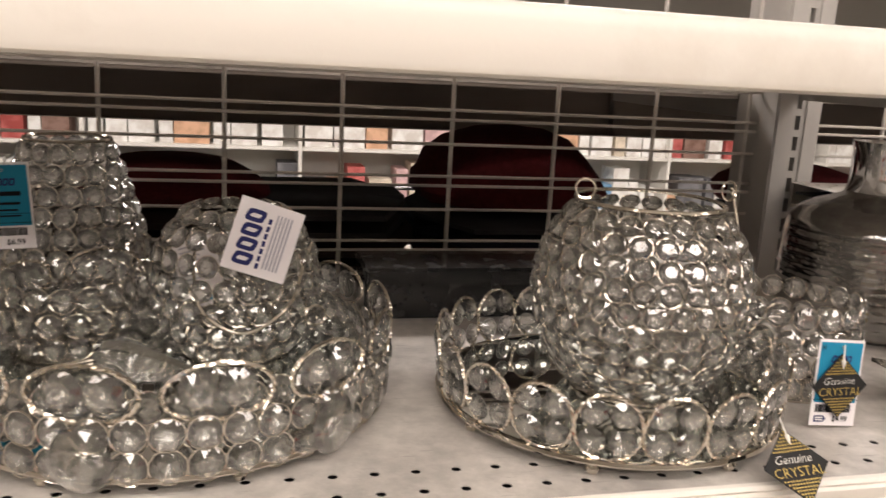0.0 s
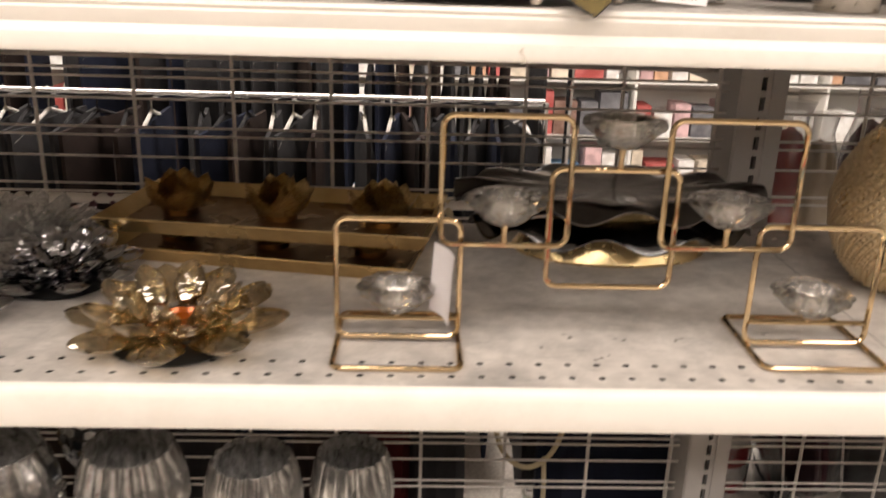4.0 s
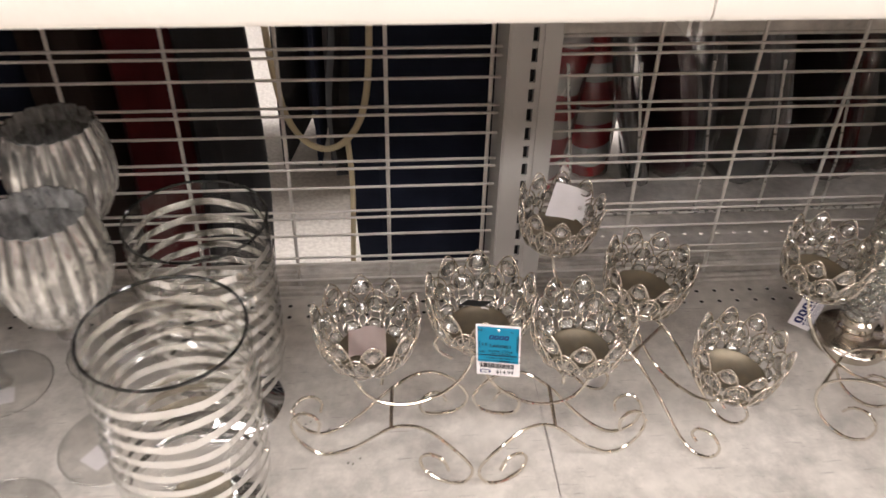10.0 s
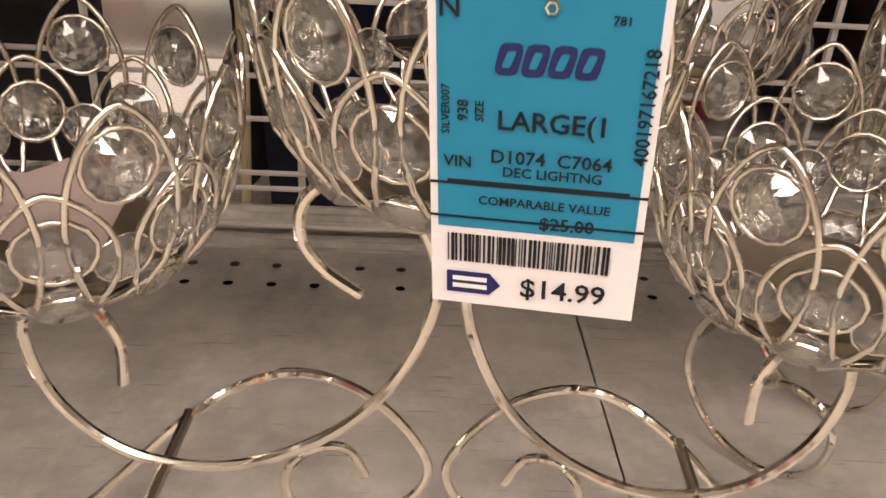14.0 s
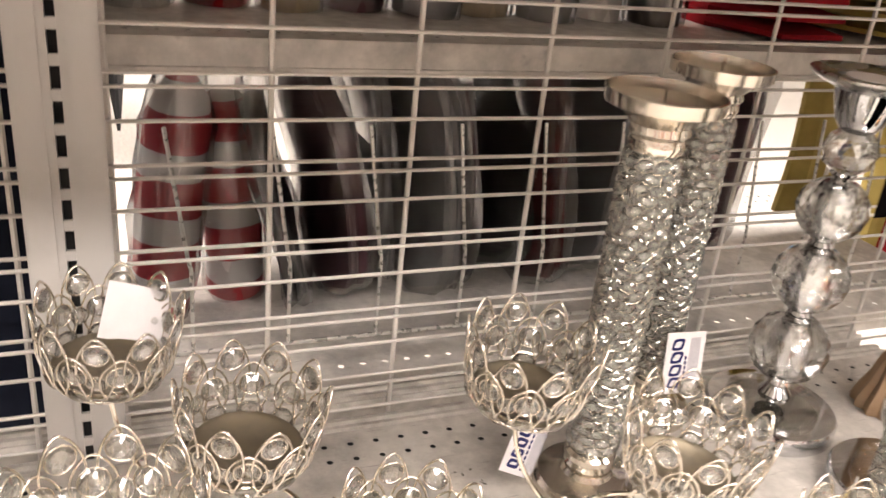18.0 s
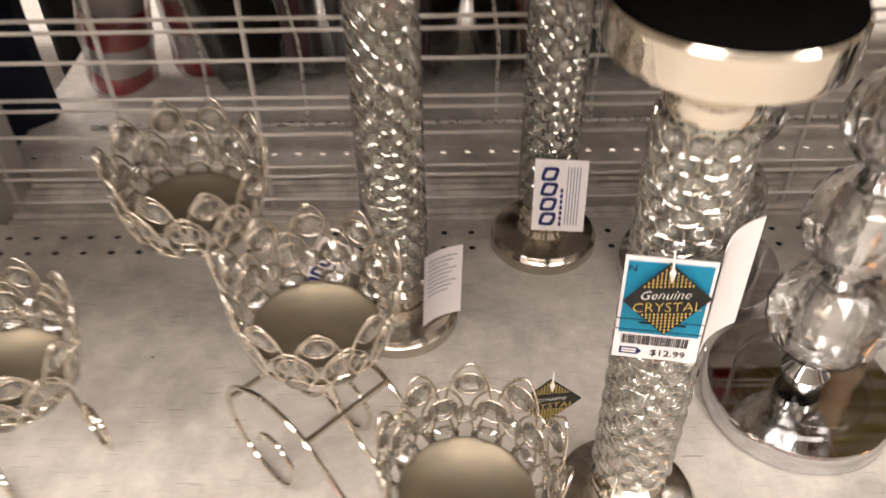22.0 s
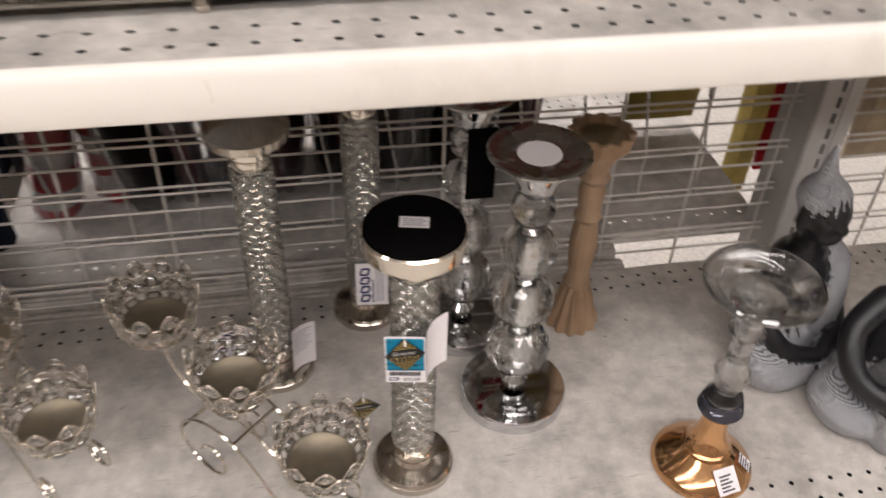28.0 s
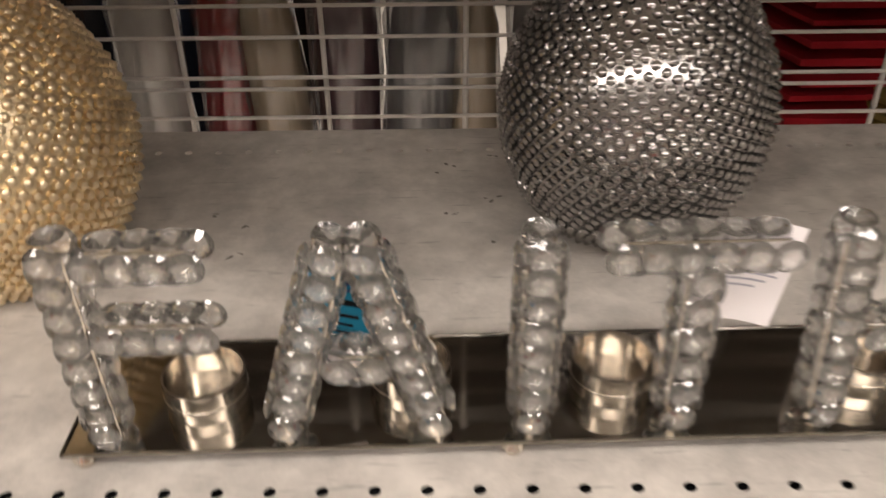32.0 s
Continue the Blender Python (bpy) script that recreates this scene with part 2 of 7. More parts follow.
CHROME = material("chrome_plating", (0.66, 0.66, 0.67), 0.06, 1.0, scale=40.0, rough_var=0.04)
NICKEL = material("brushed_nickel", (0.60, 0.55, 0.48), 0.17, 1.0, second=(0.56, 0.51, 0.445), scale=60.0, rough_var=0.05)
GOLD = material("gold_plating", (0.70, 0.53, 0.32), 0.07, 1.0, scale=50.0, rough_var=0.04)
ANTIQUE = material("antique_gold", (0.64, 0.48, 0.24), 0.34, 1.0, second=(0.44, 0.31, 0.14), scale=30.0, amount=0.6, rough_var=0.12)
ANTIQUE_DARK = material("antique_gold_dark", (0.30, 0.185, 0.07), 0.3, 1.0, second=(0.20, 0.12, 0.05), scale=24.0, rough_var=0.1)
COPPER = material("copper_plating", (0.66, 0.38, 0.19), 0.10, 1.0, scale=40.0, rough_var=0.08)
MIRROR = material("mirror_plate", (0.66, 0.68, 0.65), 0.03, 1.0)
DARK_MIRROR = material("dark_mirror_plate", (0.30, 0.28, 0.25), 0.08, 1.0, scale=30.0, rough_var=0.03)
DISH = material("candle_dish", (0.21, 0.172, 0.118), 0.45, 0.8, second=(0.165, 0.145, 0.112), scale=60.0, rough_var=0.1)
MERCURY = two_sided_silver("mercury_glass", (0.34, 0.33, 0.32), (0.92, 0.91, 0.88), 0.08, 75.0, (1, 1, 0.4), 0.90, (0.05, 0.18))
MERCURY_THIN = two_sided_silver("mercury_glass_inside", (0.42, 0.41, 0.40), (0.80, 0.79, 0.76), 0.30, 85.0, (1, 1, 0.4), 0.50, (0.1, 0.35))
HAMMERED = material("hammered_silver_glass", (0.26, 0.25, 0.24), 0.12, 1.0, second=(0.36, 0.35, 0.33), scale=70.0, bump=0.5, rough_var=0.06)
PAPER = material("white_card", (0.80, 0.76, 0.76), 0.7, scale=300.0, bump=0.04, stain=(0.72, 0.68, 0.68), stain_scale=20.0)
TEAL = material("teal_print", (0.006, 0.215, 0.36), 0.75, scale=200.0, stain=(0.006, 0.19, 0.32), stain_scale=40.0)
INK = material("black_ink", (0.007, 0.007, 0.009), 0.85)
NAVY = material("navy_ink", (0.011, 0.014, 0.10), 0.7)
PALE_INK = material("pale_ink", (0.36, 0.355, 0.40), 0.75)
BLACK_CARD = material("black_card", (0.008, 0.0075, 0.007), 0.7, scale=100.0)
GOLD_INK = material("gold_foil", (0.58, 0.42, 0.12), 0.4, 0.35)
WHITE_INK = material("white_ink", (0.8, 0.78, 0.74), 0.6)
VELVET = material("black_velvet", (0.004, 0.0035, 0.0035), 1.0, scale=400.0, bump=0.3, ior=1.05)
ROPE = material("beige_cord", (0.50, 0.42, 0.27), 0.8, scale=300.0, bump=0.4)
FLOOR = material("speckled_floor_tile", (0.62, 0.58, 0.52), 0.3, second=(0.50, 0.46, 0.41), scale=90.0, amount=0.2, stain=(0.52, 0.48, 0.42), stain_scale=2.5)
WALL = material("wall_paint", (0.72, 0.69, 0.64), 0.8, scale=80.0, bump=0.05, stain=(0.66, 0.62, 0.57), stain_scale=1.2)
CEILING = material("ceiling_tile", (0.72, 0.70, 0.66), 0.9, scale=120.0, bump=0.2, second=(0.62, 0.6, 0.56))

# ---- building helpers ----
def mesh_ob(name, bm, mat, parent=None, label="", smooth=True):
    me = bpy.data.meshes.new(name)
    bm.normal_update()
    bm.to_mesh(me)
    bm.free()
    for mt in mat if isinstance(mat, (list, tuple)) else [mat]:
        me.materials.append(mt)
    if smooth:
        me.shade_smooth()
        try:
            me.set_sharp_from_angle(angle=radians(38))
        except AttributeError:
            pass
    ob = new(name, me)
    if parent is not None:
        ob.parent = parent
    if label:
        tagged(ob, label)
    return ob


def part(name, bm, mat, parent, label="", smooth=True):
    return mesh_ob(name, bm, mat, parent, label, smooth)


def thing(name, label, category, m=None, group="", kind=""):
    ob = new(name)
    ob.empty_display_size = 0.02
    if m is not None:
        ob.matrix_world = m
    return tagged(ob, label, category, group, kind)


def piece(name, data, parent, m):
    """An object of its own on shared mesh data."""
    ob = new(name, data)
    ob.parent = parent
    ob.matrix_basis = m
    return ob


def add_box(bm, x0, x1, y0, y1, z0, z1, bevel=0.0, m=None, slot=0):
    vs = [bm.verts.new((x, y, z)) for x in (x0, x1) for y in (y0, y1) for z in (z0, z1)]
    fs = [bm.faces.new([vs[i] for i in q]) for q in ((0, 1, 3, 2), (4, 6, 7, 5), (0, 4, 5, 1), (2, 3, 7, 6), (0, 2, 6, 4), (1, 5, 7, 3))]
    for f in fs:
        f.material_index = slot
    if bevel:
        es = list({e for f in fs for e in f.edges})
        out = bmesh.ops.bevel(bm, geom=es, offset=bevel, segments=2, affect="EDGES")
        vs = list({v for f in out["faces"] for v in f.verts} | {v for v in vs if v.is_valid})
    if m is not None:
        bmesh.ops.transform(bm, matrix=m, verts=vs)
    return vs


def box(x0, x1, y0, y1, z0, z1, bevel=0.0):
    bm = bmesh.new()
    add_box(bm, x0, x1, y0, y1, z0, z1, bevel)
    return bm


def add_lathe(bm, profile, n=32, ripple=None, centre=(0, 0), slot=0, cap=True):
    """Turns (radius, height) pairs about z. ripple(angle, radius, height) gives the radius."""
    rings = []
    for r, z in profile:
        if r < 1e-6:
            rings.append([bm.verts.new((centre[0], centre[1], z))])
            continue
        ring = []
        for i in range(n):
            a = 2 * math.pi * i / n
            rr = ripple(a, r, z) if ripple else r
            ring.append(bm.verts.new((centre[0] + rr * math.cos(a), centre[1] + rr * math.sin(a), z)))
        rings.append(ring)
    for lo, hi in zip(rings, rings[1:]):
        if len(lo) == 1 and len(hi) == 1:
            continue
        for i in range(n):
            j = (i + 1) % n
            if len(lo) == 1:
                f = bm.faces.new((lo[0], hi[j], hi[i]))
            elif len(hi) == 1:
                f = bm.faces.new((lo[i], lo[j], hi[0]))
            else:
                f = bm.faces.new((lo[i], lo[j], hi[j], hi[i]))
            f.material_index = slot
    return rings


def lathe(profile, n=32, ripple=None):
    bm = bmesh.new()
    add_lathe(bm, profile, n, ripple)
    return bm


def smooth_path(pts, steps=6, closed=False):
    """A Catmull-Rom line through the points."""
    p = [Vector(q) for q in pts]
    out, n = [], len(p)
    rng = range(n if closed else n - 1)
    for i in rng:
        a, b, c, d = (p[(i - 1) % n], p[i], p[(i + 1) % n], p[(i + 2) % n]) if closed else (p[max(i - 1, 0)], p[i], p[i + 1], p[min(i + 2, n - 1)])
        for k in range(steps):
            t = k / steps
            out.append(0.5 * (2 * b + (c - a) * t + (2 * a - 5 * b + 4 * c - d) * t * t + (3 * b - a - 3 * c + d) * t ** 3))
    if not closed:
        out.append(p[-1])
    return out


def add_tube(bm, pts, r, n=8, closed=False, slot=0, square=False):
    pts = [Vector(p) for p in pts]
    m = len(pts)
    up = None
    rings = []
    for i, p in enumerate(pts):
        t = (pts[(i + 1) % m] - pts[i - 1]) if closed else (pts[min(i + 1, m - 1)] - pts[max(i - 1, 0)])
        t.normalize()
        if up is None:
            up = t.orthogonal().normalized()
            if square:
                up = Vector((0, 0, 1)) if abs(t.z) < 0.9 else Vector((1, 0, 0))
        up = (up - t * up.dot(t)).normalized()
        side = t.cross(up)
        off = math.pi / n if square else 0
        rad = r * (1.414 if square else 1)
        rings.append([bm.verts.new(p + rad * (math.cos(off + 2 * math.pi * k / n) * up + math.sin(off + 2 * math.pi * k / n) * side)) for k in range(n)])
    pairs = list(zip(rings, rings[1:])) + ([(rings[-1], rings[0])] if closed else [])
    for a, b in pairs:
        for k in range(n):
            f = bm.faces.new((a[k], a[(k + 1) % n], b[(k + 1) % n], b[k]))
            f.material_index = slot
    if not closed:
        bm.faces.new(list(reversed(rings[0]))).material_index = slot
        bm.faces.new(rings[-1]).material_index = slot


def tube(pts, r, n=8, closed=False, square=False):
    bm = bmesh.new()
    add_tube(bm, pts, r, n, closed, 0, square)
    return bm


def add_ring(bm, m, R, r, n=14, k=5, sx=1.0, sy=1.0, slot=0):
    add_tube(bm, [m @ Vector((sx * R * math.cos(2 * math.pi * i / n), sy * R * math.sin(2 * math.pi * i / n), 0)) for i in range(n)], r, k, True, slot)


def facing(p, normal, spin=0.0, size=1.0):
    """A pose at p whose z points along normal and whose y leans upwards."""
    z = Vector(normal).normalized()
    up = Vector((0, 0, 1)) if abs(z.z) < 0.95 else Vector((0, 1, 0))
    x = up.cross(z).normalized()
    y = z.cross(x)
    m = Matrix((x, y, z)).transposed().to_4x4()
    return Matrix.Translation(p) @ m @ Matrix.Rotation(spin, 4, "Z") @ Matrix.Scale(size, 4)


def gem_mesh(name, mat, n=8, table=0.50, crown=0.32, pavilion=0.55, sx=1.0, sy=1.0):
    """A cut stone of radius 1 about z: table, crown, girdle and pavilion."""
    bm = bmesh.new()

    def ring(count, r, z, off):
        return [bm.verts.new((sx * r * math.cos(2 * math.pi * (i + off) / count), sy * r * math.sin(2 * math.pi * (i + off) / count), z)) for i in range(count)]

    top, mid, gir = ring(n, table, crown, 0.0), ring(n, (1 + table) / 2 + 0.02, crown * 0.60, 0.5), ring(2 * n, 1.0, 0.0, 0.0)
    bot, low = ring(n, 0.52, -pavilion * 0.62, 0.5), bm.verts.new((0, 0, -pavilion))
    bm.faces.new(top)
    for i in range(n):
        j = (i + 1) % n
        g0, g1, g2 = gir[2 * i], gir[2 * i + 1], gir[(2 * i + 2) % (2 * n)]
        bm.faces.new((top[i], mid[i], top[j]))
        bm.faces.new((top[i], mid[i - 1], g0, mid[i]))
        bm.faces.new((mid[i], g0, g1))
        bm.faces.new((mid[i], g1, g2))
        bm.faces.new((g0, bot[i], g1))
        bm.faces.new((g1, bot[i], g2))
        bm.faces.new((g2, bot[i], bot[j]))
        bm.faces.new((bot[i], low, bot[j]))
    bmesh.ops.recalc_face_normals(bm, faces=bm.faces)
    me = bpy.data.meshes.new(name)
    bm.to_mesh(me)
    bm.free()
    me.materials.append(mat)
    return me


def with_setting(me, flat=1.0):
    """The stone with its plated wire ring, as one small mesh."""
    bm = bmesh.new()
    bm.from_mesh(me)
    add_ring(bm, Matrix(), 1.04, 0.042, 14, 4, 1.0, flat, 1)
    out = bpy.data.meshes.new("set_" + me.name)
    bm.to_mesh(out)
    bm.free()
    out.materials.append(me.materials[0])
    out.materials.append(SILVER)
    return out


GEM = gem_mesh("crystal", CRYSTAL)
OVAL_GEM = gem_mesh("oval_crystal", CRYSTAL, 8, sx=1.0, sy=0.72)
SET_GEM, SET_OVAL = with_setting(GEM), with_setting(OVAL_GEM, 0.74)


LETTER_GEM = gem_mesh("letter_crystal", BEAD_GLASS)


def words(text, size, mat, m, parent, name="lettering", align="CENTER", shear=0.0, squeeze=1.0, bold=0.014):
    cu = bpy.data.curves.new("words", "FONT")
    cu.body, cu.size, cu.align_x, cu.align_y, cu.shear, cu.resolution_u = text, size, align, "CENTER", shear, 2
    cu.offset = size * bold
    tmp = bpy.data.objects.new("words", cu)
    scene.collection.objects.link(tmp)
    me = bpy.data.meshes.new_from_object(tmp.evaluated_get(bpy.context.evaluated_depsgraph_get()))
    bpy.data.objects.remove(tmp)
    bpy.data.curves.remove(cu)
    me.transform(Matrix.Diagonal((squeeze, 1, 1, 1)))
    me.materials.clear()
    me.materials.append(mat)
    ob = new(name, me)
    ob.parent = parent
    ob.matrix_basis = m
    return ob

# ---- the gondola, its shelves and the shop around it ----
BAYS = (-1.748, -0.529, 0.690, 1.909, 3.128)
FRONT, REAR, MESH_Y = 0.438, 0.8865, 0.93
INCH = 0.0254


def perforated_shelf(x0, x1, z, front, rear, lip_drop, name="shelf", group="gondola shelves", flared=False):
    """A steel shelf: a top sheet with rows of punched holes, a folded front lip, an underside and end brackets."""
    top = thing(name, "off-white enamelled steel shelf with rows of punched holes", "shelf", group=group, kind="structure")
    gap = 0.0005
    x0, x1 = x0 + gap, x1 - gap
    bm = bmesh.new()
    n = 47
    start = (x0 + x1) / 2 - (n - 1) / 2 * INCH
    rows = [front + 0.018, front + 0.018 + 0.0242, rear - 0.0415] + ([rear - 0.0195] if z != 1.197 else [])
    if rear < front:
        rows = [front - 0.018, front - 0.042, rear + 0.026]
    h = 0.0095
    ys = sorted(rows)
    lo_y, hi_y = min(front, rear), max(front, rear)
    bands, y = [], lo_y
    for r in ys:
        bands.append((y, r - h))
        y = r + h
    bands.append((y, hi_y))

    def quad(xa, xb, ya, yb):
        bm.faces.new([bm.verts.new(v) for v in ((xa, ya, z), (xb, ya, z), (xb, yb, z), (xa, yb, z))])

    for ya, yb in bands:
        quad(x0, x1, ya, yb)
    for r in ys:
        quad(x0, start - INCH / 2, r - h, r + h)
        quad(start + (n - 0.5) * INCH, x1, r - h, r + h)
        for i in range(n):
            cx, w = start + i * INCH, INCH / 2
            ring = [(w, 0), (w, h), (0, h), (-w, h), (-w, 0), (-w, -h), (0, -h), (w, -h)]
            outer = [bm.verts.new((cx + a, r + b, z)) for a, b in ring]
            inner = [bm.verts.new((cx + 0.0033 * math.cos(k * math.pi / 4), r + 0.0033 * math.sin(k * math.pi / 4), z)) for k in range(8)]
            down = [bm.verts.new((v.co.x, v.co.y, z - 0.0008)) for v in inner]
            for k in range(8):
                j = (k + 1) % 8
                bm.faces.new((outer[k], outer[j], inner[j], inner[k]))
                bm.faces.new((inner[k], inner[j], down[j], down[k]))
    bmesh.ops.remove_doubles(bm, verts=bm.verts[:], dist=0.00005)
    part("top_sheet", bm, SHELF, top, smooth=False)
    s = 1 if rear > front else -1
    # folded lip: rounded upper edge, flat face, curled lower edge
    bm = bmesh.new()
    prof = [(0.0, 0.0), (-0.004, -0.001), (-0.0065, -0.004), (-0.008, -0.010), (-0.008, -lip_drop + 0.006), (-0.006, -lip_drop + 0.002), (-0.001, -lip_drop), (0.012, -lip_drop), (0.014, -lip_drop + 0.002)]
    if flared:
        prof = [(0.0, 0.0), (-0.003, -0.0006), (-0.0046, -0.003), (-0.0030, -0.0052), (-0.0050, -0.0070), (-0.0038, -0.0125), (-0.0016, -0.0165), (-0.0030, -0.0185), (-0.0078, -0.0225), (-0.0088, -0.0305), (-0.0070, -0.0345), (-0.003, -0.035), (0.012, -0.035)]
    a = [bm.verts.new((x0, front + s * p, z + q)) for p, q in prof]
    b = [bm.verts.new((x1, front + s * p, z + q)) for p, q in prof]
    for i in range(len(prof) - 1):
        bm.faces.new((a[i], b[i], b[i + 1], a[i + 1]))
    bm.faces.new(a)
    bm.faces.new(list(reversed(b)))
    # Top far-face shelves take a darker brown on lip and underside.
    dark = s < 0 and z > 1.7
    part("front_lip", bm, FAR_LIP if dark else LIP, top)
    ya, yb = sorted((front + s * 0.012, rear))
    yl = yb - 0.065 if z == 1.197 else yb
    if s > 0 or z > 0.6:
        # Added black sheet, so the holes look as dark as a shaded hollow.
        part("shade_liner", box(x0 + 0.006, x1 - 0.006, ya + 0.002, yl - 0.004, z - 0.013, z - 0.011), HOLLOW_SHADE, top, "black sheet standing in for the shade under the holes", smooth=False)
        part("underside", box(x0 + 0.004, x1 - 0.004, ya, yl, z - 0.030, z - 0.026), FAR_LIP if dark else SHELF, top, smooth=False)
    fa, fb = sorted((rear - s * 0.003, rear - s * 0.0008))
    part("rear_flange", box(x0 + 0.002, x1 - 0.002, fa, fb, z - 0.0255, z - 0.0005), SHELF, top, smooth=False)
    for xb in (x0 + 0.003, x1 - 0.003):
        part("bracket", box(xb - 0.0012, xb + 0.0012, ya, yb, z - 0.055, z - 0.0305, 0.0004), UPRIGHT, top)
    return top


for i in range(len(BAYS) - 1):
    upper = ((1.497, 0.042, 0.402), (1.775, 0.040, 0.420)) if i < 2 else ((1.62, 0.042, 0.42),)
    for z, drop, fr in ((0.586, 0.040, FRONT), (1.197, 0.040, FRONT)) + upper:
        perforated_shelf(BAYS[i], BAYS[i + 1], z, fr, REAR, drop, flared=z == 1.497)
    perforated_shelf(BAYS[i], BAYS[i + 1], 0.16, 0.40, REAR, 0.06)
# shelves on the other face of the gondola
for i, levels in ((0, (1.42, 1.745)), (1, (1.42, 1.745)), (2, (0.585, 0.945, 1.42, 1.745)), (3, (0.945, 1.42, 1.745))):
    for z in levels:
        perforated_shelf(BAYS[i], BAYS[i + 1], z, 1.42, 0.974, 0.12 if z > 1.7 else 0.04, group="far-face shelves")


def upright(x):
    up = thing("upright", "grey enamelled gondola upright with a column of slots", "shelf upright", pose(x, 0, 0), group="gondola uprights", kind="structure")
    for x0, x1 in ((-0.031, -0.0075), (0.0075, 0.031)):
        part("channel", box(x0, x1, 0.8868, 0.9736, 0, 2.1, 0.002), UPRIGHT, up)
    bm = bmesh.new()
    add_box(bm, -0.0075, -0.0035, 0.889, 0.971, 0, 2.1)
    add_box(bm, 0.0035, 0.0075, 0.889, 0.971, 0, 2.1)
    for k in range(82):
        z = 0.05 + k * INCH
        add_box(bm, -0.0034, 0.0034, 0.889, 0.892, z, z + 0.0085)
    part("slotted_face", bm, UPRIGHT, up, smooth=False)
    # Black filler between the slotted faces paints the shade seen through the slots.
    part("slot_shade", box(-0.0034, 0.0034, 0.90, 0.96, 0, 2.1), HOLLOW_SHADE, up, smooth=False)
    return up


for x in BAYS:
    upright(x)


def wire_panel(x0, x1):
    """A welded wire back panel: verticals five inches apart, horizontals in pairs with a single between."""
    p = thing("wire_back_panel", "grey welded wire grid back panel between the uprights", "wire panel", group="wire back panels", kind="structure")
    n = round((x1 - x0) / 0.127)
    for k in range(n + 1):
        x = x0 + k * 0.127
        part("upright_wire", tube([(x, MESH_Y, 0.05), (x, MESH_Y, 2.08)], 0.0026, 6), WIRE, p)
    data = None
    for k in range(-15, 12):
        z = 0.9262 + k * 0.0762
        for dz in (0.0, -0.011, -0.039):
            if not 0.05 < z + dz < 2.08:
                continue
            if data is None:
                ob = part("cross_wire", tube([(x0 - 0.012, 0, 0), (x1 + 0.012, 0, 0)], 0.0019, 6), WIRE, p)
                data = ob.data
            else:
                ob = piece("cross_wire", data, p, Matrix())
            ob.matrix_basis = pose(0, MESH_Y - 0.0045, z + dz)
    return p


wire_panel(0.6477 - 9 * 0.127 - 1.219, 0.6477 - 1.219)
wire_panel(0.6477 - 9 * 0.127, 0.6477)
wire_panel(0.723, 0.723 + 9 * 0.127)
wire_panel(0.723 + 1.219, 0.723 + 9 * 0.127 + 1.219)

# ribbed back beams under the wire panels, and the wire dividers on the far shelf
BEAM = material("grimy_beam_enamel", (0.54, 0.50, 0.445), 0.55, second=(0.36, 0.33, 0.29), scale=45.0, amount=0.35, stain=(0.22, 0.195, 0.165), stain_scale=16.0, bump=0.3, detail=8.0, rough_var=0.15)
LATTICE_WIRE = material("divider_wire", (0.62, 0.60, 0.56), 0.3, 0.6, scale=120.0, rough_var=0.1)


def back_beam(x0, x1, y0, y1):
    b = thing("back_beam", "grimy ribbed steel beam joining shelf and wire panel", "shelf beam", group="back beams", kind="structure")
    bm = bmesh.new()
    n = 12
    top = []
    for k in range(n + 1):
        y = y0 + (y1 - y0) * k / n
        z = 0.5800 - (0.0026 if k % 4 in (2, 3) else 0.0) - (0.004 if k in (0, n) else 0.0)
        top.append((bm.verts.new((x0, y, z)), bm.verts.new((x1, y, z))))
    for (a, c), (d, e) in zip(top, top[1:]):
        bm.faces.new((a, c, e, d))
    for y, (a, c) in ((y0, top[0]), (y1, top[-1])):
        bm.faces.new((a, c, bm.verts.new((x1, y, 0.545)), bm.verts.new((x0, y, 0.545))))
    part("beam_sheet", bm, BEAM, b, smooth=False)
    return b


for i, (xa, xb) in enumerate(((-0.492, 0.655), (0.725, 1.645))):
    back_beam(xa, xb, 0.8890, 0.9205)
    back_beam(xa, xb, 0.9365, 0.9725)
divider = thing("wire_divider", "row of thin bent wire dividers on a rail on the far shelf", "wire divider", kind="structure")
part("base_rail", tube([(0.76, 1.055, 0.5875), (1.88, 1.055, 0.5875)], 0.0025, 6), LATTICE_WIRE, divider)
rod = tube(smooth_path([(0, 0, 0.0), (0, 0, 0.06), (0, 0, 0.098), (-0.003, 0, 0.115), (-0.012, 0, 0.18), (-0.022, 0, 0.255)], 3), 0.0022, 6)
rod = part("divider_rod", rod, LATTICE_WIRE, divider)
rod.matrix_basis = pose(0.794, 1.055, 0.5865)
for k in range(1, 11):
    piece("divider_rod", rod.data, divider, pose(0.794 + 0.1028 * k, 1.055, 0.5865))

# room shell
tagged(mesh_ob("floor", box(-6, 8, -5, 9, -0.05, 0.0), FLOOR, smooth=False), "speckled grey shop floor tile", "floor", kind="structure")
tagged(mesh_ob("ceiling", box(-6, 8, -5, 9, CEIL, CEIL + 0.05), CEILING, smooth=False), "white shop ceiling tile", "ceiling", kind="structure")
for nm, b in (("wall_north", (-6, 8, 9.0, 9.1, 0, CEIL)), ("wall_south", (-6, 8, -5.1, -5.0, 0, CEIL)), ("wall_west", (-6.1, -6.0, -5, 9, 0, CEIL)), ("wall_east", (8.0, 8.1, -5, 9, 0, CEIL))):
    tagged(mesh_ob(nm, box(*b), WALL, smooth=False), "painted shop wall", "wall", kind="structure")

# worn spots: chipped enamel and dirt on the shelf sheets
GRIME = material("grime", (0.10, 0.088, 0.075), 0.8, second=(0.22, 0.20, 0.17), scale=300.0)


